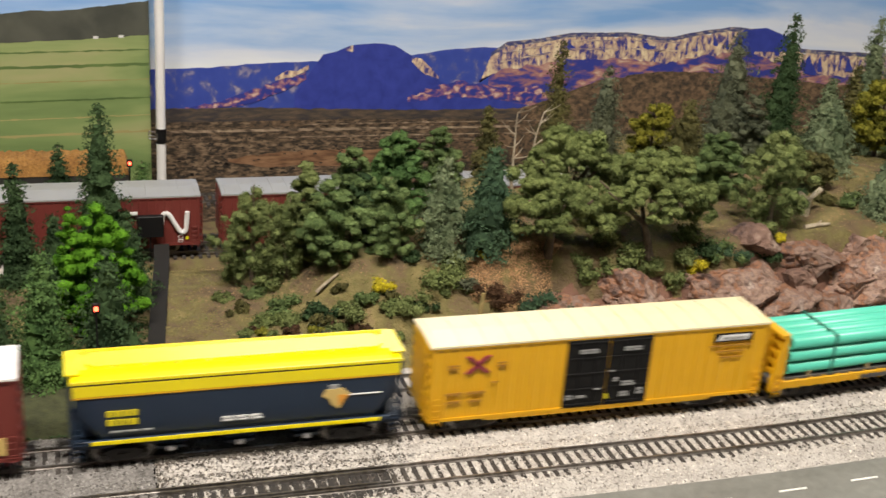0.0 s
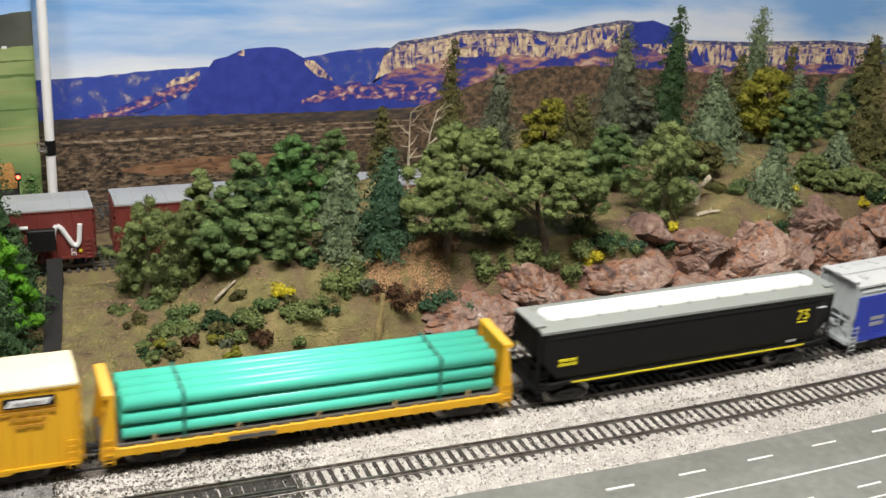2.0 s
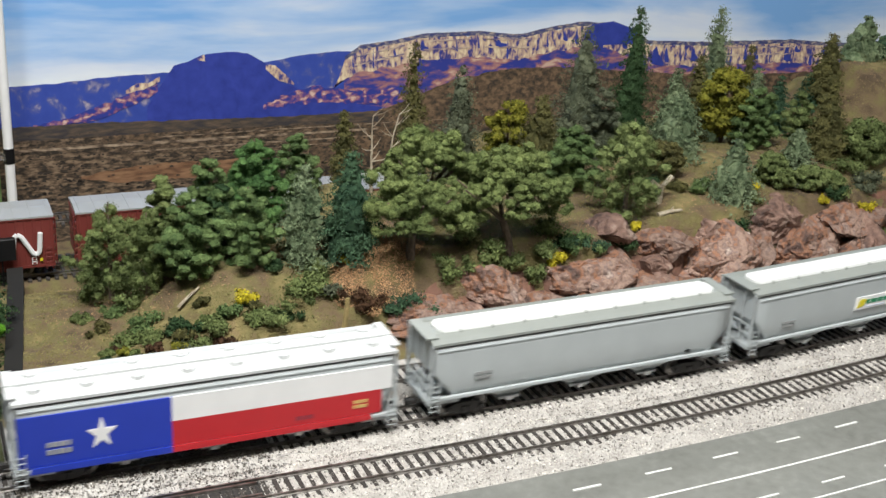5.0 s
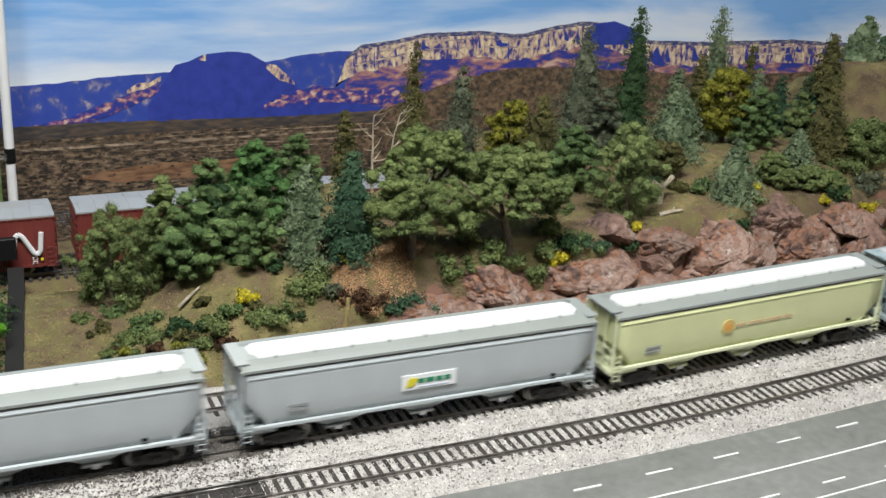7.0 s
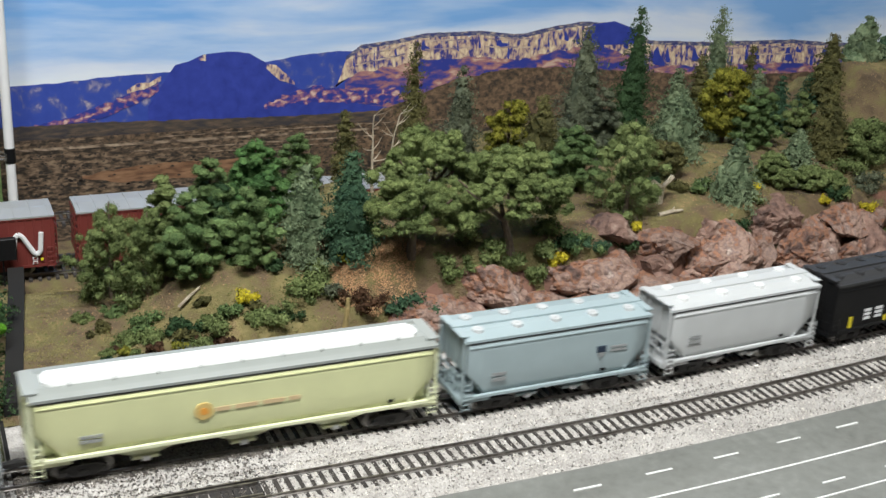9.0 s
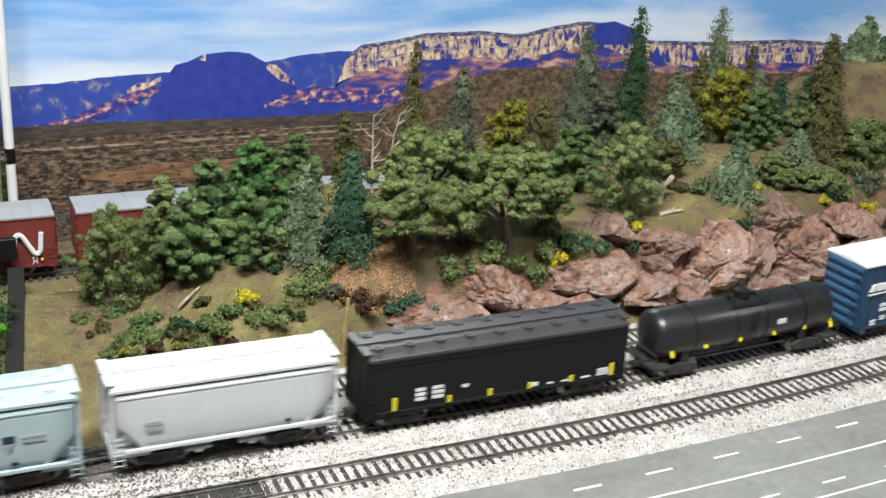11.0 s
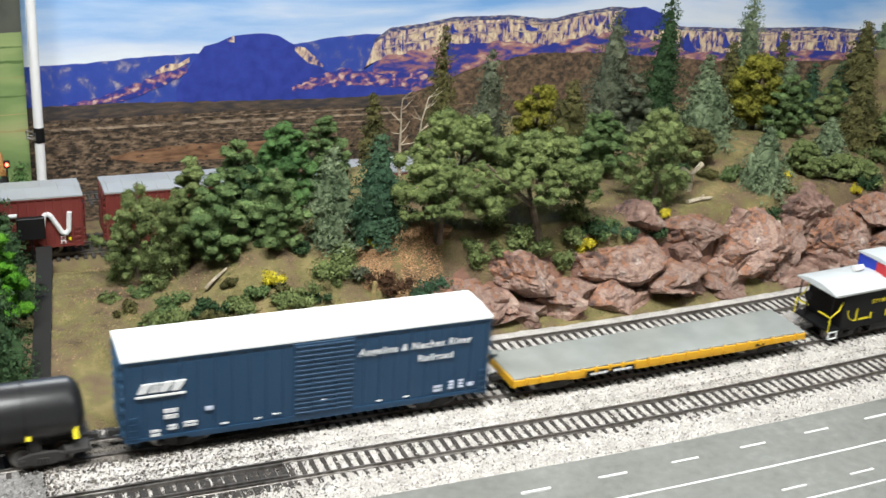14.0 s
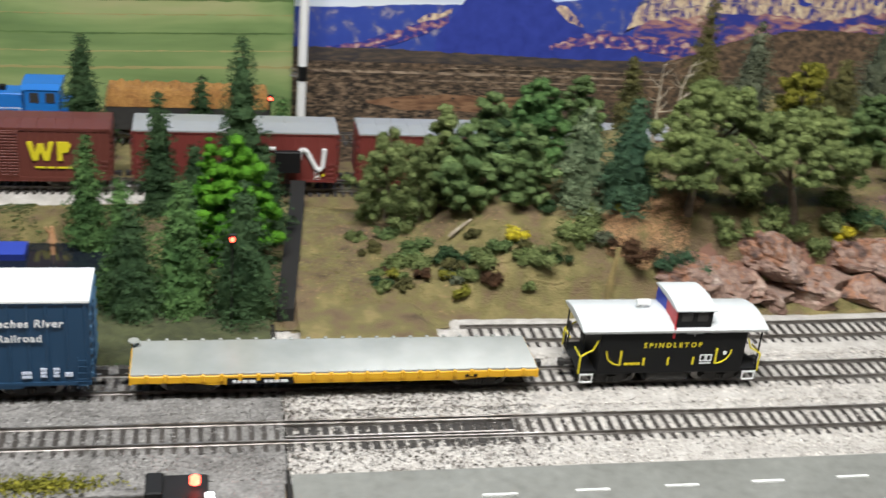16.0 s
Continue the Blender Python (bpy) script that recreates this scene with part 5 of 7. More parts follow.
for x, z in ((-0.125, 0.1035), (-0.104, 0.1045)):
    Solid().box(x - 0.002, x + 0.002, GY - 0.0003, GY + 0.0001, z, z + 0.0022).ob("printed_house", M_OFFWHITE, left_back)
for k, (z, h) in enumerate(((0.092, 0.0012), (0.080, 0.0025), (0.066, 0.0008), (0.050, 0.0014), (0.034, 0.0008), (0.020, 0.0020))):
    Solid().plate(ragged([(-0.6, z - 0.006), (-0.25, z - 0.002), (-0.081, z + 0.003)], 0.001, seed=k) + list(reversed(ragged([(-0.6, z - 0.006 - h), (-0.25, z - 0.002 - h), (-0.081, z + 0.003 - h)], 0.001, seed=k + 9))), GY - 0.00012, GY + 0.0001).ob("printed_hedge", P_HEDGE if k in (0, 1, 3) else printed("print_straw_%s" % "abcdef"[k], [(0.3, (0.30, 0.27, 0.11)), (0.7, (0.42, 0.36, 0.16))], 0.2, 1, 40), left_back)
# pole with its clip
pole = tagged(empty("pole"), "white plastic pole with black tape before the backdrop", "pole")
pole.location = (-0.0745, 0.505, -0.015)
Solid().tube((0, 0, 0), (0, 0, 0.32), 0.0040, n=24, caps=False).ob("tube", paint("white_plastic", (0.86, 0.86, 0.86), rough=0.4), pole, smooth=True)
Solid().tube((0, 0, 0.0345), (0, 0, 0.0475), 0.0045, n=16).ob("tape", M_BLACK, pole, "black tape band")
wire = Solid()
for dz in (0.001, -0.002):
    wire.path([(-0.003, -0.003, 0.041 + dz), (-0.007, -0.004, 0.0435 + dz * 2), (-0.0105, -0.004, 0.0445 + dz * 2), (-0.0105, -0.004, 0.0415 + dz), (-0.006, -0.004, 0.0405 + dz), (-0.003, -0.003, 0.0395 + dz)], 0.0005, n=6)
wire.ob("clip", mat("bright_metal", (0.7, 0.7, 0.7), rough=0.25, metal=0.9), pole, "bright metal binder clip")

# ---- parked cars on the back lines ----
BACK_TRACK = 0.348
for a, b, paint_m, roof_m, label in ((-0.2085, -0.060, M_BROWN, M_SILVER, "parked red-brown boxcar with a white emblem and grey roof"), (-0.372, -0.2225, M_WPB, M_WPB, "parked brown boxcar with yellow marking and ribbed door"), (-0.046, 0.103, M_BROWN, M_SILVER, "parked red-brown boxcar with a silver ribbed roof"), (0.112, 0.235, M_BROWN, M_SILVER, "parked red-brown boxcar with a silver ribbed roof")):
    o, L, lo, zt = boxcar(a - 0.0035, b + 0.0035, paint_m, roof_m, label, doors=((-0.012, 0.012),), ribs=12, height_z=0.049, low=0.0095, corrugated_door=True, group="boxcars parked on the back track")
    o.matrix_basis = pose((a + b) / 2, BACK_TRACK, -0.0125)
    if a == -0.2085:
        mk = Solid()
        mk.path([(x * 0.72 + 0.0285, -0.0186, z) for x, z in ((0.022, 0.0205), (0.024, 0.0330), (0.027, 0.0355), (0.031, 0.0335), (0.041, 0.0205), (0.0445, 0.0190), (0.0475, 0.0215), (0.0490, 0.0355))], 0.0018, n=8)
        mk.path([(x + 0.010, -0.0186, z) for x, z in ((0.018, 0.0355), (0.006, 0.0355), (0.001, 0.0325), (0.0, 0.0270), (0.003, 0.0205), (0.009, 0.0185), (0.020, 0.0185))], 0.0015, n=8)
        mk.ob("emblem", M_OFFWHITE, o, "white looping emblem")
        for z in (0.0115, 0.0150):
            plate(0.0570, 0.0605, z, z + 0.0026, M_OFFWHITE, o, y=-0.0182)
            plate(0.0576, 0.0599, z + 0.0006, z + 0.0020, M_BROWN, o, y=-0.0185)
        plate(0.0625, 0.0645, 0.0140, 0.0160, M_LINE, o, y=-0.0182)
    elif a == -0.372:
        for pts in ([(0.0170, 0.0375), (0.0205, 0.0235), (0.0240, 0.0235), (0.0262, 0.0300), (0.0284, 0.0235), (0.0319, 0.0235), (0.0354, 0.0375), (0.0319, 0.0375), (0.0301, 0.0295), (0.0280, 0.0360), (0.0244, 0.0360), (0.0223, 0.0295), (0.0205, 0.0375)], [(0.0375, 0.0235), (0.0375, 0.0375), (0.0450, 0.0375), (0.0470, 0.0350), (0.0450, 0.0300), (0.0410, 0.0295), (0.0410, 0.0235)]):
            Solid().plate(pts, -0.0184, -0.0170).ob("emblem", M_LINE, o, "yellow emblem block")
        bars(0.036, 0.0188, 0.028, 0.0022, 1, M_LINE, o, y=-0.0180, seed=50)
pad = Solid().box(-0.1075, -0.0885, 0.322, 0.327, 0.0085, 0.0245, 0.0006).box(-0.0985, -0.0975, 0.324, 0.325, -0.012, 0.009).ob("signal_box", M_BLACK)
tagged(pad, "dark signal box beside the back track", "signal box")
pad.location = (0.0, -0.004, 0.0)

# blue diesel engine and chip cars on the line behind
eng = tagged(empty("locomotive"), "bright blue diesel locomotive on the rear track", "locomotive")
M_ENGINE = paint("engine_blue_paint", (0.02, 0.17, 0.55), rough=0.4)
eng.location = (-0.325, 0.452, -0.0115)
Solid().box(-0.07, 0.078, -0.016, 0.016, 0.010, 0.0135, 0.0004).ob("frame", M_BLACK, eng)
Solid().box(-0.07, 0.028, -0.0105, 0.0105, 0.0135, 0.0340, 0.0008).ob("long_hood", M_ENGINE, eng)
Solid().box(0.030, 0.056, -0.0165, 0.0165, 0.0135, 0.0400, 0.0006).ob("cab", M_ENGINE, eng)
Solid().extrude([(-0.0175, 0.0395), (0.0175, 0.0395), (0.012, 0.0430), (-0.012, 0.0430)], 0.028, 0.058).ob("cab_roof", M_ENGINE, eng)
Solid().box(0.056, 0.074, -0.0095, 0.0095, 0.0135, 0.0270, 0.0006).ob("short_hood", M_ENGINE, eng)
for x in (0.034, 0.046):
    Solid().box(x, x + 0.007, -0.0169, -0.0160, 0.0290, 0.0370).ob("cab_window", M_DARK, eng)
for x in (-0.03, -0.01, 0.012):
    Solid().tube((x, 0, 0.0335), (x, 0, 0.0375), 0.003, n=12).ob("fan", M_BLACK, eng)
rl = Solid()
for i in range(9):
    x = -0.066 + 0.0115 * i
    rl.tube((x, -0.0158, 0.0135), (x, -0.0158, 0.0240), 0.0003, n=5)
rl.tube((-0.066, -0.0158, 0.0240), (0.028, -0.0158, 0.0240), 0.0003, n=5)
rl.ob("handrail", M_OFFWHITE, eng)
bars(0.043, 0.0215, 0.012, 0.004, 1, M_OFFWHITE, eng, y=-0.0167, seed=51)
bars(-0.02, 0.0225, 0.04, 0.005, 1, M_ICE, eng, y=-0.0107, seed=52)
running_gear(eng, 0.075, 0.026)
M_CHIPS = mat("wood_chips", (0.42, 0.22, 0.06), (0.20, 0.09, 0.025), rough=0.95, scale=500, bump=1.0, bscale=600, island=0.4)
for a, b in ((-0.235, -0.105), (-0.50, -0.41)):
    o = tagged(empty("gondola"), "dark gondola heaped with orange-brown wood chips", "gondola", group="chip cars on the rear track")
    o.location = ((a + b) / 2, 0.452, -0.0115)
    L = (b - a) / 2
    Solid().box(-L, L, -0.016, 0.016, 0.0080, 0.0270, 0.0004).ob("body", M_DARK, o)
    v, f = [], []
    for j in range(13):
        for i in range(61):
            x, y = -L + 0.001 + (2 * L - 0.002) * i / 60, -0.0165 + 0.033 * j / 12
            v.append((x, y, 0.0268 + (0.014 + 0.004 * noise.noise((x * 260, y * 90, 1))) * (1 - (abs(y) / 0.0166) ** 6) * (1 - (abs(x) / L) ** 60)))
    for j in range(12):
        f += [(j * 61 + i, j * 61 + i + 1, j * 61 + i + 62, j * 61 + i + 61) for i in range(60)]
    Solid().raw(v, f).ob("chip_load", M_CHIPS, o)
    running_gear(o, L, 0.022)
track("track", 0.452, -0.6, 0.0, "rear model railway track before the backdrop", z=-0.0115)

# ---- rock bank ----
M_ROCK = mat("red_rock", (0.4, 0.2, 0.13), rough=0.7, scale=150, bump=1.0, bscale=420, obj=0.22, stops=((0.35, (0.05, 0.034, 0.029)), (0.42, (0.14, 0.080, 0.062)), (0.47, (0.29, 0.140, 0.078)), (0.52, (0.20, 0.128, 0.104)), (0.58, (0.33, 0.220, 0.168)), (0.64, (0.22, 0.155, 0.135)), (0.71, (0.52, 0.42, 0.35))))
M_ROCKGREY = mat("brown_rock", (0.3, 0.19, 0.15), rough=0.72, scale=160, bump=1.0, bscale=420, obj=0.22, stops=((0.36, (0.06, 0.040, 0.035)), (0.46, (0.17, 0.100, 0.078)), (0.56, (0.27, 0.165, 0.125)), (0.70, (0.44, 0.34, 0.28))))
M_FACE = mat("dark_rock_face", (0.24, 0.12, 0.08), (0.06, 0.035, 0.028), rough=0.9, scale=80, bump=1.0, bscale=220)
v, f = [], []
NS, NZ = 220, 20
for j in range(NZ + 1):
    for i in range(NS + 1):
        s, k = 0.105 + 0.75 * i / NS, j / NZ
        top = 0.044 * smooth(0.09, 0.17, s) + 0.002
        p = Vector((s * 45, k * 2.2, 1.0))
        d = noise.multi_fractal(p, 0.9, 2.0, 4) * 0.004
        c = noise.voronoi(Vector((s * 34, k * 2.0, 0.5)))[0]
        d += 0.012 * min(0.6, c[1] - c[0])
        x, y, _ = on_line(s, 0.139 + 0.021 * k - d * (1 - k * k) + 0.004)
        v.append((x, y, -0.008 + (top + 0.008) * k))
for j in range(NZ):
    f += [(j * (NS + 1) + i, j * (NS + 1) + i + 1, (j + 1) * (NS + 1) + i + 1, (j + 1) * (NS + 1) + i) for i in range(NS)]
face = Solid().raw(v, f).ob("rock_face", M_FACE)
tagged(face, "reddish brown carved rock bank behind the tracks", "rock face", kind="structure")


def boulder(s, u, z, w, h, material, seed):
    """A craggy rock: a ball cut by planes, then cracked and roughened."""
    r = random.Random(seed)
    bm = bmesh.new()
    bmesh.ops.create_icosphere(bm, subdivisions=5 if w > 0.018 else 4, radius=1.0)
    cuts = []
    for _ in range(15):
        d = Vector((r.gauss(0, 1), r.gauss(0, 0.9), r.gauss(0, 1))).normalized()
        cuts.append((d, r.uniform(0.40, 0.72)))
    off = Vector((r.uniform(0, 50), r.uniform(0, 50), 0))
    asp = Vector((w / 0.02, 0.85, h / 0.02))
    for vt in bm.verts:
        p = vt.co.copy()
        for d, k in cuts:
            e = p.dot(d) - k
            if e > 0:
                p -= d * e
        p *= 1.36
        q = Vector((p.x * asp.x, p.y * asp.y, p.z * asp.z)) + off
        c = noise.voronoi(Vector((q.x * 1.1, q.y * 1.1, q.z * 0.8)))[0]
        crack = min(0.10, c[1] - c[0])
        ledge = abs(noise.noise(Vector((q.x * 1.4, q.y * 1.4, q.z * 3.4))))
        bump = 0.10 * (crack / 0.10 - 1) + 0.10 * noise.noise(q * 1.2) + 0.15 * ledge + 0.10 * abs(noise.noise(q * 4.2)) + 0.050 * noise.noise(q * 10) + 0.020 * noise.noise(q * 24)
        p += p.normalized() * bump
        vt.co = Vector((p.x * w * 1.36, p.y * 0.019, p.z * h * 1.16))
    x, y, a = on_line(s, u)
    me = bpy.data.meshes.new("rock")
    bm.to_mesh(me)
    bm.free()
    me.materials.append(material)
    o = new("rock", me)
    o.location, o.rotation_euler = (x, y + 0.005, z - 0.004), (math.radians(-14 + r.uniform(-8, 8)), r.uniform(-0.2, 0.2), a + r.uniform(-0.12, 0.12))
    return tagged(o, "rough reddish brown rock set in the bank", "rock", group="rocks of the bank")


ROCKS_A = ((0.156, 0.1415, 0.012, 0.028, 0.0135), (0.188, 0.1404, 0.0105, 0.0072, 0.0118), (0.210, 0.1472, 0.0226, 0.0215, 0.0127), (0.203, 0.136, 0.0032, 0.0119, 0.0077), (0.288, 0.1468, 0.0222, 0.0371, 0.0191), (0.346, 0.1457, 0.0204, 0.0129, 0.0129), (0.357, 0.1544, 0.036, 0.022, 0.0151), (0.4005, 0.1573, 0.0416, 0.0112, 0.0097), (0.400, 0.1482, 0.0239, 0.0301, 0.0183), (0.467, 0.1557, 0.0387, 0.0207, 0.0158), (0.446, 0.1475, 0.0226, 0.0133, 0.016), (0.503, 0.1435, 0.0163, 0.0311, 0.0265), (0.543, 0.1532, 0.0332, 0.0237, 0.0147))
ROCKS_B = ((0.571, 0.1405, 0.0111, 0.015, 0.0254), (0.580, 0.1515, 0.0304, 0.0127, 0.0127), (0.315, 0.1621, 0.0485, 0.0127, 0.0086), (0.374, 0.1383, 0.0073, 0.0148, 0.0106), (0.240, 0.1361, 0.0031, 0.0117, 0.0078), (0.3195, 0.139, 0.0081, 0.0164, 0.0092), (0.4675, 0.1356, 0.0018, 0.018, 0.0113), (0.62, 0.145, 0.018, 0.03, 0.022), (0.67, 0.15, 0.03, 0.025, 0.02), (0.72, 0.145, 0.015, 0.03, 0.025))
for k, (s, u, z, w, h) in enumerate(ROCKS_A + ROCKS_B):
    boulder(s, u, z, w, h, M_ROCKGREY if k % 4 in (1, 3) and w < 0.025 else M_ROCK, 100 + k)
# smaller rocks wedged between and behind
wedge = random.Random(77)
for k in range(22):
    s = 0.150 + 0.025 * k + wedge.uniform(-0.005, 0.005)
    t = (-0.05, 0.35, 0.05)[k % 3]
    boulder(s, 0.1375 + 0.011 * t, 0.001 + 0.036 * t * smooth(0.11, 0.2, s), wedge.uniform(0.013, 0.020), wedge.uniform(0.008, 0.012), M_ROCKGREY if k % 3 == 0 else M_ROCK, 160 + k)


# ---- plants ----
def leaf_material(name, a, b):
    m = mat(name, a, b, rough=0.9, scale=260, island=0.28, contrast=(0.38, 0.62), spec=0.12)
    return m


LEAF = {
    "pine": leaf_material("pine_green_foam", (0.165, 0.23, 0.085), (0.06, 0.098, 0.036)),
    "bright": leaf_material("bright_green_foam", (0.105, 0.27, 0.020), (0.035, 0.12, 0.010)),
    "olive": leaf_material("olive_foliage", (0.195, 0.235, 0.088), (0.078, 0.105, 0.036)),
    "oak": leaf_material("oak_foliage", (0.205, 0.25, 0.088), (0.08, 0.108, 0.038)),
    "dark": leaf_material("dark_green_needles", (0.058, 0.102, 0.042), (0.02, 0.042, 0.018)),
    "blue": leaf_material("blue_green_needles", (0.070, 0.125, 0.066), (0.026, 0.055, 0.032)),
    "pale": leaf_material("pale_green_needles", (0.215, 0.265, 0.15), (0.065, 0.095, 0.05)),
    "grey": leaf_material("grey_green_needles", (0.145, 0.16, 0.10), (0.055, 0.066, 0.042)),
    "brownish": leaf_material("olive_brown_needles", (0.135, 0.125, 0.045), (0.06, 0.06, 0.024)),
    "yellow": leaf_material("yellow_green_foliage", (0.26, 0.245, 0.034), (0.10, 0.105, 0.018)),
    "flower": leaf_material("yellow_flower_foliage", (0.62, 0.52, 0.03), (0.30, 0.26, 0.03)),
    "rust": leaf_material("rust_brown_brush", (0.105, 0.055, 0.03), (0.05, 0.03, 0.018)),
    "green": leaf_material("mid_green_needles", (0.105, 0.19, 0.06), (0.036, 0.08, 0.026)),
}
M_BARK = mat("grey_brown_bark", (0.17, 0.125, 0.085), (0.08, 0.058, 0.042), rough=0.95, scale=300, bump=0.8, bscale=500)
M_DEAD = mat("bleached_wood", (0.56, 0.49, 0.37), (0.26, 0.21, 0.15), rough=0.9, scale=300, bump=0.6)


def leaves_mesh(name, pts, size, material, rng, loose=0.42, extra=None):
    """Many small leaves, one at each point, facing outwards or turned at random."""
    n = len(pts)
    if pts.shape[1] == 6:
        up = pts[:, 3:] + rng.normal(size=(n, 3)) * loose
        pts = pts[:, :3]
    else:
        up = rng.normal(size=(n, 3))
    a = np.cross(up, rng.normal(size=(n, 3)))
    a /= np.linalg.norm(a, axis=1)[:, None] + 1e-9
    b = np.cross(a, up)
    b /= np.linalg.norm(b, axis=1)[:, None] + 1e-9
    s = size * rng.uniform(0.6, 1.35, size=(n, 1))
    q = np.stack([pts - a * s, pts + b * s * 0.55, pts + a * s, pts - b * s * 0.55], 1).reshape(-1, 3)
    faces = np.arange(4 * n).reshape(n, 4)
    vs, fs = q.tolist(), faces.tolist()
    if extra:
        o = len(vs)
        vs += extra.v
        fs += [[i + o for i in p] for p in extra.f]
    me = bpy.data.meshes.new(name)
    me.from_pydata(vs, [], fs)
    me.materials.append(material)
    return me


ICO = bmesh.new()
bmesh.ops.create_icosphere(ICO, subdivisions=2, radius=1.0)
ICO_V = np.array([vt.co[:] for vt in ICO.verts])
ICO_F = [[vt.index for vt in fc.verts] for fc in ICO.faces]
ICO.free()


def clumps(centres, radii, per, size, rng, squash=0.8, core=0.72):
    """Leaves over lumpy cores at the given places."""
    pts, so = [], Solid()
    for c, r in zip(centres, radii):
        m = max(12, int(per * (r / np.mean(radii)) ** 2))
        d = rng.normal(size=(m, 3))
        d /= np.linalg.norm(d, axis=1)[:, None]
        pts.append(np.hstack([c + d * r * rng.uniform(0.66, 1.08, size=(m, 1)) * np.array([1, 1, squash]), d]))
        lump = 1 + 0.22 * rng.normal(size=(len(ICO_V), 1))
        so.raw((c + ICO_V * r * core * lump * np.array([1, 1, squash])).tolist(), ICO_F)
    return np.concatenate(pts), so


def crown_shape(kind, h, r, rng):
    if kind == "spruce":
        pts = []
        tiers = max(12, int(h / 0.0040))
        for k in range(tiers):
            t = (k + rng.uniform(0.2, 0.8)) / tiers
            rad = r * (1 - t) ** 0.55 * min(1.0, 0.66 + 1.5 * t) * rng.uniform(0.74, 1.14) + 0.0013
            nb = max(6, int(20 * (1 - t) + 7))
            for i in range(nb):
                ang = rng.uniform(0, 2 * math.pi)
                ln = rad * rng.uniform(0.60, 1.15)
                m = int(13 + 21 * (1 - t))
                q = np.sqrt(rng.uniform(0.02, 1, size=m))
                z = h * (0.04 + 0.95 * t) - ln * 0.38 * q + rng.normal(size=m) * h * 0.010
                w = rng.normal(size=m) * 0.0022
                pts.append(np.stack([q * ln * math.cos(ang) - w * math.sin(ang), q * ln * math.sin(ang) + w * math.cos(ang), z, q * 0.8 * math.cos(ang) - w * 250 * math.sin(ang), q * 0.8 * math.sin(ang) + w * 250 * math.cos(ang), 0.55 + 0 * q], 1))
        cs = [(0, 0, h * (0.12 + 0.8 * i / 11)) for i in range(12)]
        _, so = clumps(np.array(cs), np.array([r * 0.52 * (1 - i / 11.3) ** 0.7 + 0.0006 for i in range(12)]), 12, 0.001, rng, 1.2, 0.9)
        return np.concatenate(pts), so, 0.0010
    if kind == "pine":
        cs, rs = [], []
        size = 0.0062 * max(0.6, min(1.0, r / 0.02))
        tiers = max(5, int(h / 0.0085))
        for k in range(tiers):
            t = k / (tiers - 1)
            rad = r * 0.88 * (math.sin(math.pi * (0.20 + 0.74 * t)) ** 0.75) * (1.0 if t < 0.3 else 1 - 0.42 * (t - 0.3) / 0.7)
            nb = max(2, int(2 * math.pi * rad / (size * 1.25)))
            a0 = rng.uniform(0, 6)
            for i in range(nb):
                ang = a0 + 2 * math.pi * i / nb + rng.uniform(-0.3, 0.3)
                q = rad * rng.uniform(0.60, 1.14)
                cs.append((q * math.cos(ang), q * math.sin(ang), h * (0.09 + 0.84 * t) + rng.uniform(-0.0045, 0.0045)))
                rs.append(size * rng.uniform(0.55, 1.0))
            cs.append((0, 0, h * (0.10 + 0.80 * t)))
            rs.append(max(0.004, rad * 0.62))
        pts, so = clumps(np.array(cs), np.array(rs), 320, 0.001, rng, 0.66, 0.76)
        return pts, so, 0.00056
    if kind == "oak":
        # foliage pads of uneven size at the ends of the limbs, with gaps between
        cs, rs = [], []
        for i in range(30):
            ang, q = i * 2.4 + rng.uniform(-0.3, 0.3), math.sqrt((i + 0.3) / 30)
            pz = h * (0.40 + 0.46 * (1 - q ** 2) ** 0.7 + rng.uniform(-0.16, 0.05))
            px, py, pr = r * 0.80 * q * math.cos(ang), r * 0.50 * q * math.sin(ang), r * rng.uniform(0.17, 0.34)
            for _ in range(12):
                d = rng.normal(size=3)
                d /= np.linalg.norm(d)
                cs.append((px + d[0] * pr * 0.75, py + d[1] * pr * 0.7, pz + d[2] * pr * 0.42))
                rs.append(pr * rng.uniform(0.22, 0.46))
        pts, so = clumps(np.array(cs), np.array(rs), 180, 0.001, rng, 0.72, 0.68)
        hang = pts[rng.integers(0, len(pts), 5000)] - np.array([0, 0, 1, 0, 0, 0]) * rng.uniform(0, h * 0.10, size=(5000, 1))
        return np.concatenate([pts, hang]), so, 0.00058
    if kind == "leafy":
        cs, rs = [], []
        for i in range(90):
            t = rng.uniform(0, 1)
            ang, q = i * 2.4, math.sqrt(rng.uniform(0.1, 1))
            wdt = math.sin(math.pi * (0.12 + 0.80 * t)) ** 0.7
            cs.append((r * 0.82 * q * wdt * math.cos(ang), r * 0.82 * q * wdt * math.sin(ang), h * (0.14 + 0.78 * t)))
            rs.append(r * rng.uniform(0.17, 0.30))
        pts, so = clumps(np.array(cs), np.array(rs), 130, 0.001, rng, 0.7, 0.6)
        return pts, so, 0.0012
    # loose, drooping brush: many small tufts with hanging strands
    cs, rs = [], []
    for i in range(110):
        t = rng.uniform(0, 1) ** 0.85
        ang, q = rng.uniform(0, 2 * math.pi), math.sqrt(rng.uniform(0.05, 1))
        lobe = 1 + 0.25 * math.sin(3 * ang + 1.0) + 0.12 * math.sin(5 * ang)
        wdt = (math.sin(math.pi * (0.22 + 0.70 * t)) ** 0.8) * lobe
        cs.append((r * 0.88 * q * wdt * math.cos(ang), r * 0.66 * q * wdt * math.sin(ang), h * (0.07 + 0.86 * t) * (1 - 0.18 * q * q)))
        rs.append(r * rng.uniform(0.10, 0.20))
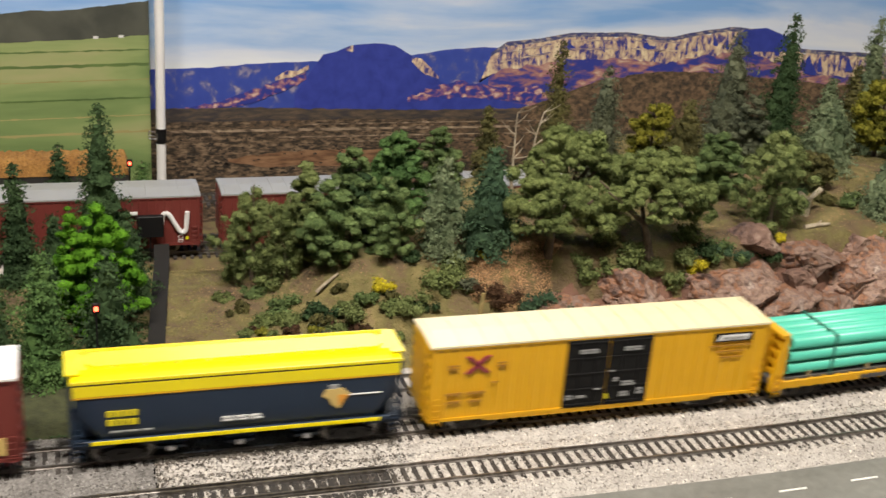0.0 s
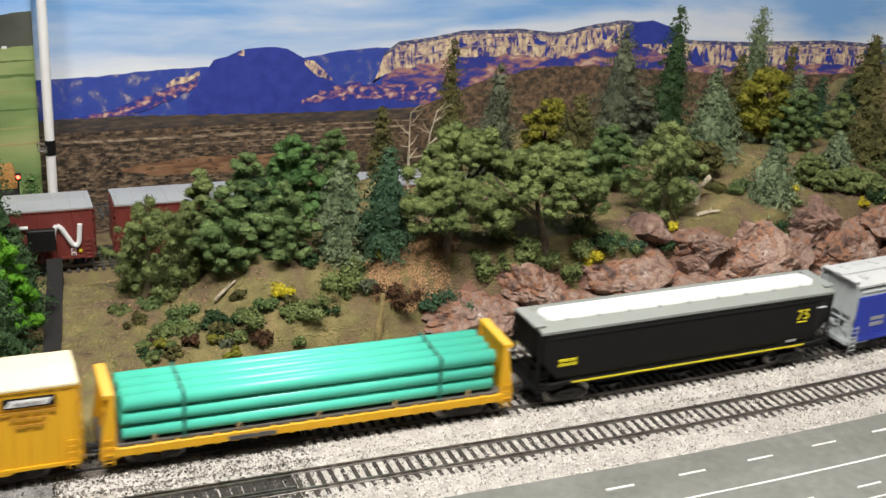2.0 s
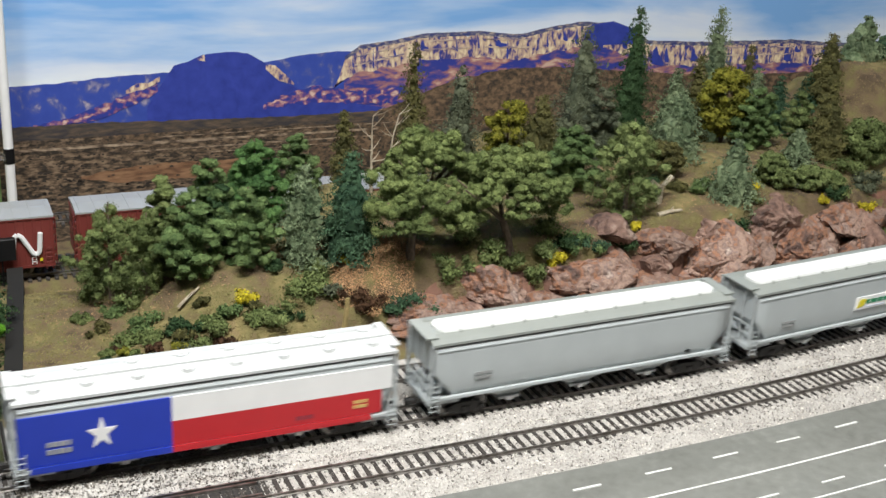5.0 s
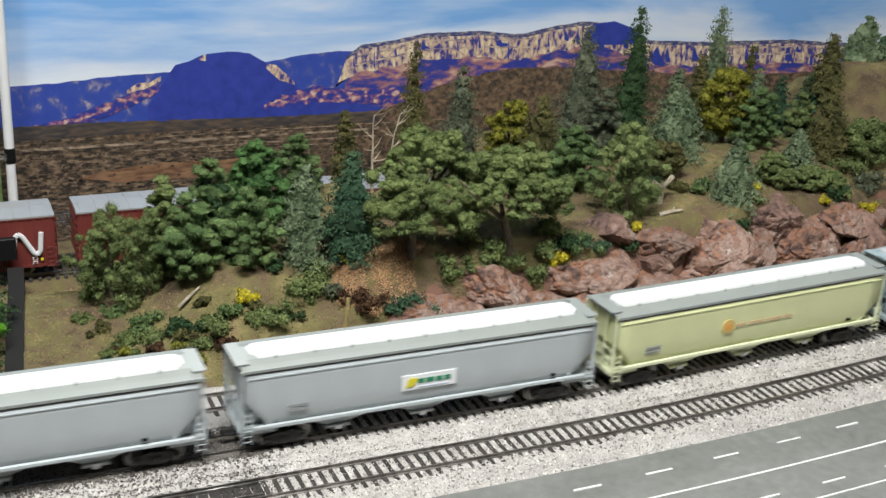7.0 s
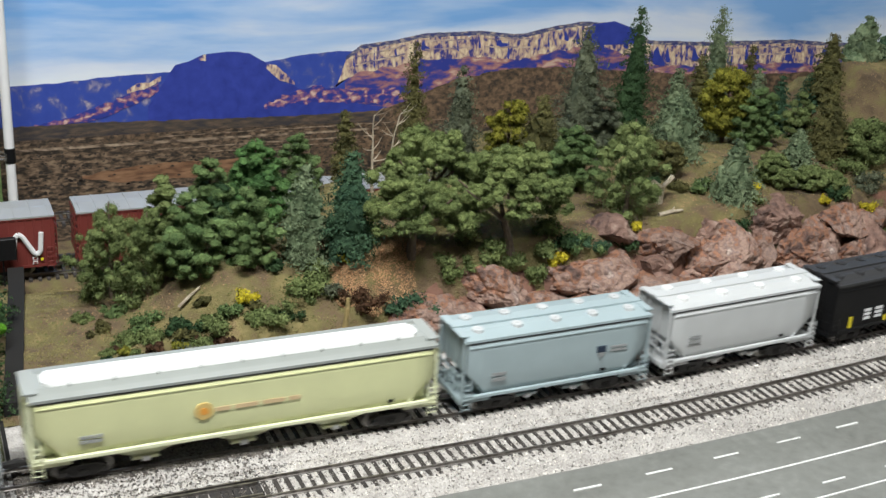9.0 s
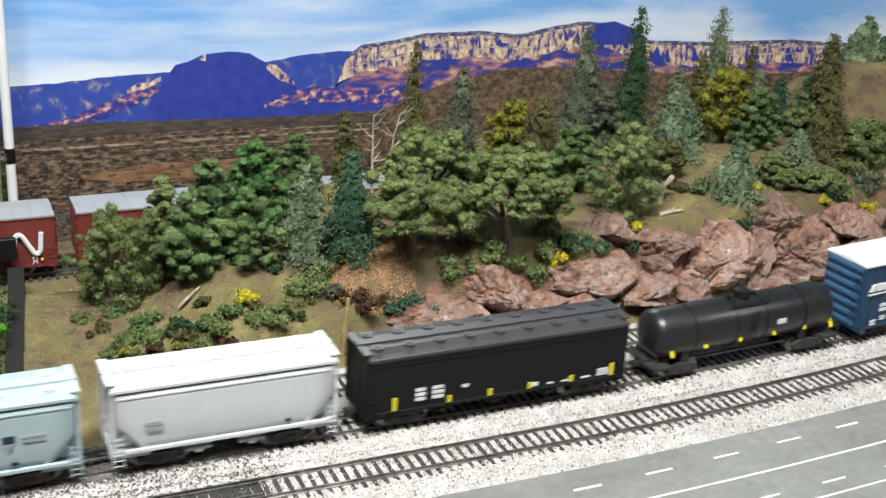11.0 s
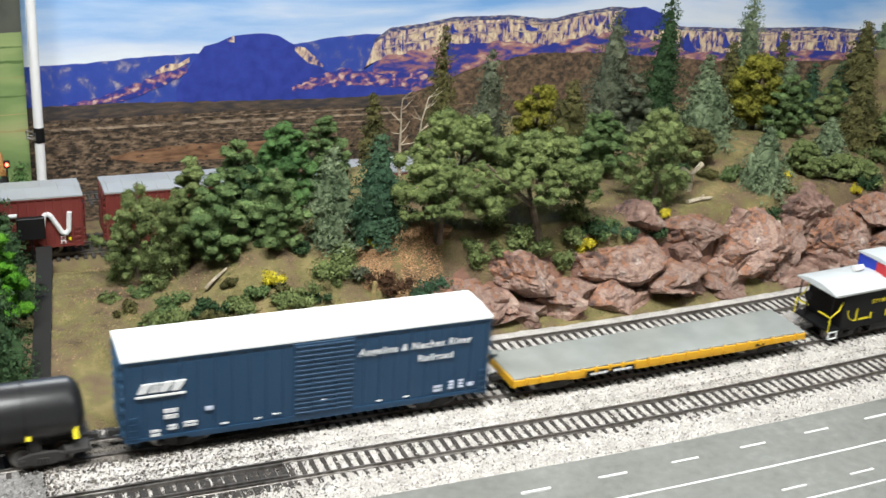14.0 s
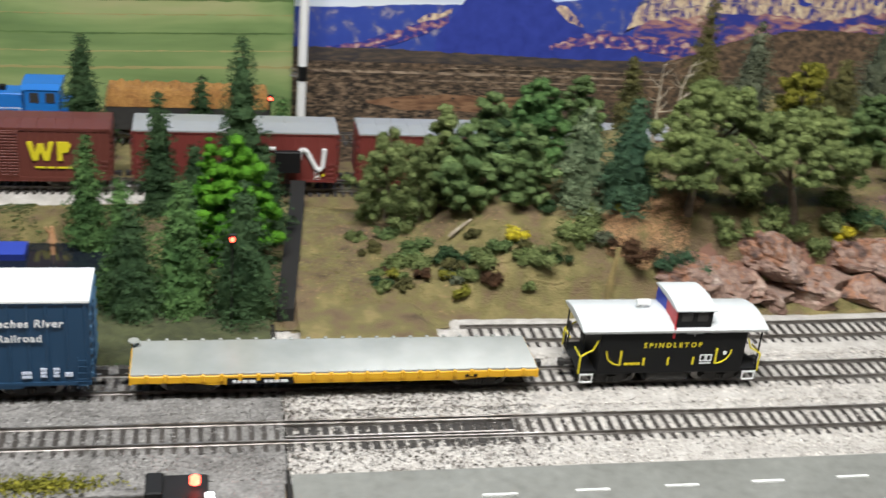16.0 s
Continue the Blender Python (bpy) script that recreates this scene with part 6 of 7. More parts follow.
    pts, so = clumps(np.array(cs), np.array(rs), 170, 0.001, rng, 0.85, 0.62)
    hang = pts[rng.integers(0, len(pts), 8000)] - np.array([0, 0, 1, 0, 0, 0]) * rng.uniform(0, h * 0.12, size=(8000, 1))
    hang[:, 2] = np.maximum(hang[:, 2], 0.0)
    return np.concatenate([pts, hang]), so, 0.00056


def ground_z(x, y):
    """Height of the scenery under a point of the plan."""
    if x < BEND_X:
        return height(x, y)
    return height(BEND_X + BEND_R * math.atan2(x - BEND_X, BEND_R - y), BEND_R - math.hypot(x - BEND_X, y - BEND_R))


def tree(kind, leaf, x, y, h, r, label, seed, group="scale model trees on the hill"):
    rng = np.random.default_rng(seed)
    z0 = ground_z(x, y)
    o = tagged(empty("tree"), label, "tree", group=group)
    o.location = (x, y, z0)
    r *= {"spruce": 1.68, "oak": 1.18, "brush": 1.22, "leafy": 1.3, "pine": 1.08}.get(kind, 1.0)
    pts, so, size = crown_shape(kind, h, r, rng)
    tr = Solid()
    if kind == "oak":
        lean = rng.uniform(-0.1, 0.1)
        fork = (lean * h, 0, h * 0.30)
        tr.tube((0, 0, -0.003), (lean * h * 0.4, 0, h * 0.14), 0.0036, 0.0028, n=9).tube((lean * h * 0.4, 0, h * 0.13), fork, 0.0028, 0.0024, n=9)
        for i in range(6):
            a = i * 1.05 + 0.4
            m = (fork[0] + r * 0.33 * math.cos(a), r * 0.24 * math.sin(a), h * 0.46)
            tr.tube(fork, m, 0.0018, 0.0013, n=7).tube(m, (m[0] * 1.9, m[1] * 1.9, h * 0.66), 0.0013, 0.0006, n=6)
    else:
        tr.tube((0, 0, -0.003), (0, 0, h * 0.5), 0.0021, 0.0013, n=8).tube((0, 0, h * 0.5), (0, 0, h * 0.97), 0.0013, 0.0004, n=6)
    tr.ob("trunk", M_BARK, o)
    c = new("crown", leaves_mesh("crown", pts, size, LEAF[leaf], rng, extra=so))
    c.parent = o
    return o


HILL_TREES = (
    ('brush', 'olive', -0.0346, 0.2497, 0.0717, 0.0244),
    ('brush', 'olive', -0.0141, 0.2258, 0.0581, 0.019),
    ('pine', 'pine', 0.0093, 0.2025, 0.0552, 0.02),
    ('pine', 'pine', 0.0467, 0.2012, 0.0549, 0.0211),
    ('pine', 'green', 0.0669, 0.258, 0.0668, 0.0255),
    ('pine', 'pine', 0.0324, 0.245, 0.0592, 0.0203),
    ('pine', 'pine', 0.1024, 0.275, 0.0545, 0.0168),
    ('pine', 'olive', -0.0028, 0.228, 0.0721, 0.0161),
    ('pine', 'dark', 0.0378, 0.232, 0.0401, 0.0169),
    ('spruce', 'pale', 0.0843, 0.1991, 0.0663, 0.0162),
    ('spruce', 'blue', 0.1113, 0.1836, 0.0721, 0.0167),
    ('spruce', 'brownish', 0.1474, 0.3, 0.0703, 0.0083),
    ('spruce', 'brownish', 0.2354, 0.38, 0.1587, 0.0129),
    ('spruce', 'grey', 0.2793, 0.38, 0.117, 0.0179),
    ('oak', 'oak', 0.1451, 0.1612, 0.0611, 0.0334),
    ('oak', 'oak', 0.178, 0.212, 0.0736, 0.0371),
    ('oak', 'oak', 0.2204, 0.1624, 0.0755, 0.0397),
    ('leafy', 'yellow', 0.3212, 0.37, 0.0809, 0.0182),
    ('spruce', 'brownish', 0.3304, 0.33, 0.0736, 0.0185),
    ('spruce', 'grey', 0.4086, 0.4, 0.1373, 0.0249),
    ('pine', 'grey', 0.3766, 0.31, 0.066, 0.0166),
    ('pine', 'pine', 0.317, 0.25, 0.0517, 0.0223),
    ('brush', 'olive', 0.3286, 0.1905, 0.0791, 0.0267),
    ('spruce', 'dark', 0.448, 0.38, 0.1453, 0.0178),
    ('spruce', 'pale', 0.482, 0.36, 0.085, 0.02),
    ('spruce', 'brownish', 0.4893, 0.34, 0.088, 0.0098),
    ('spruce', 'pale', 0.5502, 0.4, 0.1432, 0.0177),
    ('spruce', 'pale', 0.4216, 0.265, 0.0575, 0.0172),
    ('leafy', 'yellow', 0.4916, 0.3, 0.0696, 0.02),
    ('spruce', 'brownish', 0.5905, 0.4, 0.0984, 0.0086),
    ('spruce', 'pale', 0.5867, 0.38, 0.0787, 0.0106),
    ('pine', 'pine', 0.5053, 0.275, 0.0515, 0.0208),
    ('pine', 'olive', 0.5614, 0.285, 0.0402, 0.0166),
    ('spruce', 'blue', 0.5811, 0.34, 0.0568, 0.0087),
    ('spruce', 'blue', 0.6162, 0.34, 0.0331, 0.0104),
    ('spruce', 'brownish', 0.6236, 0.33, 0.06, 0.0143),
    ('spruce', 'brownish', 0.5657, 0.255, 0.0669, 0.0151),
    ('spruce', 'pale', 0.5246, 0.24, 0.0325, 0.0117),
    ('spruce', 'pale', 0.4245, 0.1918, 0.0495, 0.0162),
    ('spruce', 'pale', 0.6894, 0.36, 0.0473, 0.0191),
    ('spruce', 'blue', 0.7187, 0.36, 0.025, 0.0162),
    ('leafy', 'olive', 0.6001, 0.24, 0.0401, 0.0201),
    ('leafy', 'olive', 0.4737, 0.2085, 0.0276, 0.0107),
    ('leafy', 'olive', 0.5034, 0.198, 0.0178, 0.0117),
    ('leafy', 'olive', 0.525, 0.196, 0.0156, 0.01),
    ('leafy', 'olive', 0.4796, 0.2, 0.0186, 0.0098),
    ('leafy', 'brownish', 0.3926, 0.24, 0.0276, 0.0133),
)
JOINT_TREES = (
    ('spruce', 'dark', -0.2484, 0.405, 0.105, 0.0155),
    ('spruce', 'dark', -0.1594, 0.42, 0.068, 0.0097),
    ('spruce', 'dark', -0.1325, 0.285, 0.1237, 0.0164),
    ('spruce', 'dark', -0.1871, 0.27, 0.0868, 0.0103),
    ('spruce', 'green', -0.2344, 0.26, 0.0893, 0.0113),
    ('pine', 'bright', -0.1365, 0.19, 0.0861, 0.0245),
    ('pine', 'bright', -0.1541, 0.21, 0.0758, 0.0112),
    ('spruce', 'dark', -0.1635, 0.245, 0.0595, 0.011),
    ('spruce', 'green', -0.2041, 0.142, 0.0798, 0.0126),
    ('spruce', 'dark', -0.1988, 0.128, 0.0706, 0.0138),
    ('spruce', 'green', -0.1706, 0.136, 0.0832, 0.0158),
    ('spruce', 'dark', -0.1356, 0.127, 0.0869, 0.017),
    ('spruce', 'green', -0.0958, 0.43, 0.0722, 0.01),
    ('spruce', 'dark', -0.1194, 0.225, 0.067, 0.0144),
)
LEAF_WORD = {"pale": "pale frosted green", "blue": "dark blue-green", "brownish": "slim olive-brown", "grey": "grey-green", "dark": "dark green", "green": "fresh green", "olive": "olive green", "pine": "mid-green", "oak": "olive-green", "yellow": "yellow-green", "bright": "vivid bright green"}
KIND_WORD = {"spruce": "conical spruce tree", "pine": "rounded foam pine tree", "oak": "spreading oak with an open trunk", "brush": "loose bushy tree with drooping foliage", "leafy": "round leafy tree"}
for k, (kind, leaf, *p) in enumerate(HILL_TREES):
    tree(kind, leaf, *p, "%s %s on the hill" % (LEAF_WORD[leaf], KIND_WORD[kind]), 200 + k)
for k, (kind, leaf, *p) in enumerate(JOINT_TREES):
    tree(kind, leaf, *p, "%s conical spruce beside the module joint" % LEAF_WORD[leaf], 330 + k, group="spruces beside the module joint")


# dead trees, post, logs
def dead_tree(x, y, h, lean, seed):
    r = random.Random(seed)
    so = Solid()
    z0 = ground_z(x, y)
    p = Vector((x, y, z0 - 0.002))
    d = Vector((lean, 0, 1)).normalized()
    w = 0.0016
    for k in range(7):
        q = p + (d + Vector((r.uniform(-0.12, 0.12), r.uniform(-0.1, 0.1), 0))) * h / 7
        so.tube(p, q, w, w * 0.82, n=7)
        if k > 1:
            for _ in range(2):
                e = Vector((r.choice((-1, 1)) * r.uniform(0.6, 1), r.uniform(-0.5, 0.5), r.uniform(0.2, 0.8))).normalized() * h * r.uniform(0.12, 0.26)
                m = q + e * 0.55
                so.tube(q, m, w * 0.5, w * 0.35, n=5).tube(m, q + e + Vector((0, 0, h * 0.03)), w * 0.35, w * 0.15, n=5)
        p, w = q, w * 0.82
    tagged(so.ob("dead_tree", M_DEAD), "bare bleached dead tree", "dead tree", group="dead trees")


dead_tree(0.1651, 0.285, 0.0610, -0.05, 1)
dead_tree(0.1739, 0.285, 0.0610, 0.15, 2)
dead_tree(0.1839, 0.280, 0.0455, 0.50, 3)
x, y = 0.0885, 0.1310
so = Solid().tube((x, y, -0.006), (x + 0.002, y + 0.002, 0.013), 0.0021, 0.0022, n=8).tube((x + 0.002, y + 0.002, 0.0128), (x + 0.0045, y + 0.004, 0.036), 0.0022, 0.0014, n=8)
tagged(so.ob("stump", mat("mossy_wood", (0.36, 0.27, 0.11), (0.19, 0.15, 0.06), rough=0.95, scale=220, bump=0.8)), "tall broken mossy stump at the bank's end", "stump")


def log(p, q, r, label):
    so = Solid()
    p, q = Vector(p), Vector(q)
    m = (p + q) / 2 + Vector((0, 0, r * 0.4))
    so.tube(p, m, r, r * 0.9, n=8).tube(m, q, r * 0.9, r * 0.55, n=8)
    so.tube(m, m + Vector((0.002, -0.001, 0.004)), r * 0.4, r * 0.2, n=5)
    tagged(so.ob("log", M_DEAD), label, "log", group="fallen logs")


z = ground_z(0.0, 0.184)
log((-0.004, 0.182, z + 0.001), (0.011, 0.187, ground_z(0.011, 0.187) + 0.002), 0.0012, "weathered grey fallen log on the slope")
log((0.352, 0.181, ground_z(0.352, 0.181) + 0.001), (0.375, 0.184, ground_z(0.375, 0.184) + 0.001), 0.0019, "weathered grey fallen log on the bank")
z = ground_z(0.366, 0.203)
so = Solid().tube((0.366, 0.203, z - 0.002), (0.367, 0.203, z + 0.013), 0.0030, 0.0024, n=9)
so.tube((0.367, 0.203, z + 0.011), (0.358, 0.202, z + 0.017), 0.0016, 0.0022, n=7).tube((0.367, 0.203, z + 0.011), (0.376, 0.203, z + 0.020), 0.0016, 0.0020, n=7)
tagged(so.ob("stump", M_DEAD), "broken pale stump with two torn limbs", "stump")
log((0.338, 0.21, ground_z(0.338, 0.21) + 0.002), (0.352, 0.212, ground_z(0.352, 0.212) + 0.014), 0.0018, "leaning pale snag on the bank")


def bush(x, y, r, leaf, label, seed, tall=0.9):
    rng = np.random.default_rng(seed)
    k = 9
    cs = np.stack([rng.normal(size=k) * r * 0.45, rng.normal(size=k) * r * 0.38, r * tall * rng.uniform(0.15, 0.95, k)], 1)
    pts, so = clumps(cs, r * rng.uniform(0.24, 0.44, k), 150, 0.001, rng, 0.8, 0.5)
    pts[:, :3] += rng.normal(size=(len(pts), 3)) * r * 0.10
    pts[:, 2] = np.maximum(pts[:, 2], 0.0)
    c = new("bush", leaves_mesh("bush", pts, 0.0010, LEAF[leaf], rng, extra=so))
    c.location = (x, y, ground_z(x, y) - 0.0005)
    tagged(c, label, "bush", group="bushes on the slope")


BUSH_DARK = ((-0.024, 0.183, 0.0101), (-0.009, 0.166, 0.0082), (0.026, 0.157, 0.0076), (0.061, 0.19, 0.0068), (-0.039, 0.219, 0.0096), (0.001, 0.159, 0.0072), (0.407, 0.207, 0.009), (0.313, 0.162, 0.0092), (0.281, 0.16, 0.0121), (0.416, 0.167, 0.0121))
BUSH_OLIVE = ((0.073, 0.166, 0.0157), (0.047, 0.148, 0.0109), (0.015, 0.149, 0.009), (0.174, 0.154, 0.0114), (0.194, 0.158, 0.0086), (0.233, 0.152, 0.0117), (0.205, 0.161, 0.0116), (0.217, 0.156, 0.0116), (0.493, 0.228, 0.0132), (0.527, 0.197, 0.0156), (0.517, 0.21, 0.012), (-0.046, 0.258, 0.0084), (-0.034, 0.17, 0.0082), (-0.028, 0.222, 0.0096), (0.004, 0.147, 0.0071), (0.036, 0.147, 0.0072), (0.559, 0.174, 0.0085), (0.085, 0.172, 0.010), (0.255, 0.17, 0.011), (0.19, 0.172, 0.010))
BUSH_MORE = ((0.473, 0.216, 0.0106), (0.492, 0.204, 0.0094), (0.53, 0.187, 0.0119), (0.439, 0.185, 0.0079), (0.392, 0.216, 0.0089), (0.571, 0.229, 0.0151), (0.566, 0.195, 0.0147), (0.368, 0.225, 0.0088), (0.167, 0.159, 0.0094), (0.189, 0.164, 0.0096), (0.087, 0.181, 0.0113), (0.093, 0.162, 0.0093), (0.059, 0.151, 0.0073), (-0.024, 0.166, 0.0091), (-0.049, 0.2, 0.0075), (-0.057, 0.22, 0.0058), (-0.007, 0.148, 0.0071), (0.263, 0.162, 0.01), (0.245, 0.16, 0.0098))
for k, p in enumerate(BUSH_MORE):
    bush(*p, ("olive", "grey", "dark", "olive", "brownish")[k % 5], "low olive bush among the grass", 500 + k, 0.6 + 0.1 * (k % 4))
BUSH_YELLOW = ((0.036, 0.167, 0.0077), (0.107, 0.176, 0.006), (0.257, 0.157, 0.0071), (0.305, 0.179, 0.0054), (0.325, 0.17, 0.0041), (0.552, 0.182, 0.0082), (0.507, 0.182, 0.0052), (0.454, 0.204, 0.0051), (0.096, 0.232, 0.006))
for k, p in enumerate(BUSH_DARK):
    bush(*p, "dark" if k % 2 else "pine", "small dark green bush on the slope", 400 + k)
for k, p in enumerate(BUSH_OLIVE):
    bush(*p, "olive" if k % 3 else "oak", "small olive-green bush on the slope", 430 + k)
for k, p in enumerate(BUSH_YELLOW):
    bush(*p, "flower", "small bright yellow flowering bush", 460 + k, 0.8)
for k, p in enumerate(((0.14, 0.147, 0.0150), (0.128, 0.146, 0.0093), (0.291, 0.161, 0.0101), (0.273, 0.162, 0.008))):
    bush(*p, "blue", "low dark green ground cover", 480 + k, 0.4)
scrub = random.Random(12)
for k in range(22):
    bush(scrub.uniform(-0.055, 0.080), scrub.uniform(0.134, 0.176), scrub.uniform(0.0035, 0.0065), ("olive", "dark", "brownish", "oak", "rust", "yellow")[k % 6], "ragged low shrub on the grassy slope", 600 + k, scrub.uniform(0.7, 1.5))
bush(0.093, 0.196, 0.0065, "rust", "thin rust-brown dry bush", 490, 2.2)
bush(0.016, 0.139, 0.008, "rust", "low rust-brown dry bush", 491, 0.6)
bush(0.109, 0.147, 0.012, "rust", "dark brown tangle of roots", 492, 1.2)

# ---- ground cover ----
M_TUFT = leaf_material("dry_grass_tuft", (0.27, 0.225, 0.095), (0.14, 0.12, 0.048))
M_LITTER = leaf_material("earth_litter", (0.40, 0.26, 0.14), (0.22, 0.145, 0.08))
rng = np.random.default_rng(9)


def cover(name, n, s0, s1, u0, u1, keep, size, material, label, up=0.0004):
    pts = []
    for _ in range(n):
        s, u = rng.uniform(s0, s1), rng.uniform(u0, u1)
        if keep(s, u):
            x, y, _a = on_line(s, u)
            pts.append((x, y, height(s, u) + up, 0.0, -0.2, 1.0))
    o = new(name, leaves_mesh(name, np.array(pts), size, material, rng))
    tagged(o, label, "ground cover", kind="stuff")


DIRT = lambda s, u: (s - 0.125) ** 2 / 0.0011 + (u - 0.168) ** 2 / 0.0006 < 1 + 0.5 * noise.noise((s * 60, u * 60, 7))
cover("grass", 80000, -0.100, 0.80, 0.125, 0.36, lambda s, u: noise.noise((s * 16, u * 16, 3)) > -0.1 and not DIRT(s, u), 0.0007, M_TUFT, "dry yellow-green grass flock")
cover("leaf_litter", 40000, 0.070, 0.190, 0.128, 0.212, DIRT, 0.0008, mat("orange_dirt", (0.54, 0.33, 0.17), (0.33, 0.19, 0.095), rough=1.0, scale=300, island=0.3), "orange-brown earth mound of litter")
cover("grass", 16000, -0.100, 0.80, 0.125, 0.34, lambda s, u: noise.noise((s * 22, u * 22, 8)) > 0.18 and not DIRT(s, u), 0.0008, leaf_material("moss_green_flock", (0.17, 0.19, 0.065), (0.10, 0.11, 0.04)), "dark green moss flock")
cover("leaf_litter", 30000, -0.100, 0.80, 0.118, 0.36, lambda s, u: DIRT(s, u) or noise.noise((s * 16, u * 16, 3)) < -0.05, 0.0007, M_LITTER, "brown earth and leaf litter")

cover("grass", 26000, -0.42, -0.109, 0.124, 0.315, lambda s, u: noise.noise((s * 25, u * 25, 1)) > -0.35, 0.0011, leaf_material("dark_turf", (0.055, 0.085, 0.026), (0.022, 0.036, 0.013)), "dark green turf under the spruces")

# ---- loose stones of the ballast ----
M_STONE = mat("ballast_stone", (0.66, 0.63, 0.585), (0.27, 0.245, 0.22), rough=0.9, scale=300, island=0.7)
tet = [(0, 1, 2), (0, 2, 3), (0, 3, 1), (1, 3, 2)]
heaps = {"pale": ([], []), "grey": ([], []), "darker brown": ([], [])}
for count in range(88000):
    s, u = rng.uniform(-0.42, 0.62) if rng.random() < 0.9 else rng.uniform(0.6, 0.9), rng.uniform(-0.031, 0.075)
    darker = count > 76500
    if darker:
        s, u = -0.118 + 0.13 * rng.random() ** 1.3, TRACK_A - 0.003 + 0.0065 * rng.normal() if count > 81000 else rng.uniform(-0.030, 0.072)
    if min(abs(abs(u - c) - 0.0085) for c in (TRACK_A, TRACK_B)) < 0.0012:
        continue
    if min(abs(u - c) for c in (TRACK_A, TRACK_B)) < 0.0155 and rng.random() < 0.30:
        continue
    x, y, _a = on_line(s, u)
    z = ballast_height(s, u) + (0.0005 if darker else 0.0001)
    r0 = 0.00076 * rng.uniform(0.55, 1.6)
    vs, fs = heaps["darker brown" if darker else "grey" if s < -0.118 or (s < 0.02 and rng.random() < 0.55) else "pale"]
    o = len(vs)
    q = rng.normal(size=(4, 3))
    q = q / np.linalg.norm(q, axis=1)[:, None] * r0
    vs += [(x + a, y + b, z + c) for a, b, c in q.tolist()]
    fs += [tuple(i + o for i in f) for f in tet]
for stone_m, word in ((M_STONE, "pale"), (mat("dark_ballast_stone", (0.17, 0.15, 0.13), (0.06, 0.053, 0.047), rough=0.95, scale=300, island=0.5), "darker brown"), (mat("grey_ballast_stone", (0.36, 0.35, 0.335), (0.14, 0.135, 0.13), rough=0.95, scale=300, island=0.5), "grey")):
    me = bpy.data.meshes.new("ballast_stones")
    me.from_pydata(heaps[word][0], [], heaps[word][1])
    me.materials.append(stone_m)
    tagged(new("ballast_stones", me), "loose %s crushed stones of the ballast" % word, "ballast", kind="stuff")

# a darker ballast sheet along track A, sinking under the pale one at its edges
M_BALLASTDARK = mat("dark_ballast", (0.21, 0.19, 0.165), (0.085, 0.075, 0.065), rough=0.95, scale=700, bump=1.0, bscale=600)
tagged(sheet("ballast", -0.1165, 0.034, 0.0300, 0.0655, 200, 30, lambda s, u: ballast_height(s, u) + 0.0009 - 0.0020 * max(smooth(0.004, 0.030, s + 0.006 * noise.noise((u * 200, 2, 1))), smooth(0.011, 0.0165, abs(u - TRACK_A) + 0.003 * noise.noise((s * 120, u * 60, 4)))), M_BALLASTDARK), "dark brown-grey ballast of the train track", "ballast", kind="structure")

# ---- road lines ----
def stripe(s0, s1, u, w):
    so = Solid()
    k = max(1, int((s1 - s0) / 0.03))
    v, f = [], []
    for i in range(k + 1):
        s = s0 + (s1 - s0) * i / k
        for uu, zz in ((u - w / 2, -0.0064), (u + w / 2, -0.0064), (u + w / 2, -0.00535), (u - w / 2, -0.00535)):
            x, y, _ = on_line(s, uu)
            v.append((x, y, zz))
    for i in range(k):
        f += [(i * 4 + j, i * 4 + (j + 1) % 4, i * 4 + 4 + (j + 1) % 4, i * 4 + 4 + j) for j in range(4)]
    f += [(3, 2, 1, 0), tuple(range(4 * k, 4 * k + 4))]
    return so.raw(v, f).ob("lane_line", M_WHITE, road)


stripe(-0.02, 1.2, -0.0680, 0.0011)
s = -0.0275
while s < 1.0:
    stripe(s, s + 0.0172, -0.0505 + 0.017 * min(s, 0.36), 0.0013)
    stripe(s - 0.0046, s + 0.0115, -0.0890, 0.0011)
    s += 0.0462
stripe(0.0, 1.2, -0.1000, 0.0009)

# ---- module joint, side track and signals at the left ----
M_GAP = mat("joint_shadow_black", (0.012, 0.011, 0.010), rough=1.0, scale=100)
# solid black slabs stand in for the shadow in the open joint
tagged(Solid().box(-0.1195, -0.1175, -0.11, 0.118, -0.03, -0.0058).ob("trim", M_GAP), "black slab standing in for the shadowed gap of the module joint", "trim", kind="structure")
gap = [(-0.1165, 0.120), (-0.1060, 0.120), (-0.0880, 0.283), (-0.0850, 0.316), (-0.0960, 0.316), (-0.0985, 0.283)]
tagged(Solid().raw([(x, y, -0.03) for x, y in gap] + [(x, y, 0.0036) for x, y in gap], [tuple(range(5, -1, -1)), tuple(range(6, 12))] + [(i, (i + 1) % 6, 6 + (i + 1) % 6, 6 + i) for i in range(6)]).ob("trim", M_GAP), "black slab standing in for the shadowed gap of the module joint", "trim", kind="structure")


# guard rails and dark ties of the rerailer on the near track, and the near siding
M_TIEBLACK = mat("black_tie", (0.035, 0.032, 0.03), (0.02, 0.018, 0.017), rough=0.8, scale=500)
rerail = tagged(empty("rerailer"), "black track section with inner guard rails", "track section")
for y in (-0.0056, 0.0056):
    Solid().box(-0.118, -0.002, y - 0.0006, y + 0.0006, -0.0022, -0.0001).ob("guard_rail", M_RAIL, rerail)
Solid().box(-0.118, -0.002, -0.0078, 0.0078, -0.0040, -0.0026).ob("infill", M_TIEBLACK, rerail)
tb = Solid().box(-0.0016, 0.0016, -0.0158, 0.0158, -0.0046, -0.0017, 0.0003).mesh("tie", M_TIEBLACK)
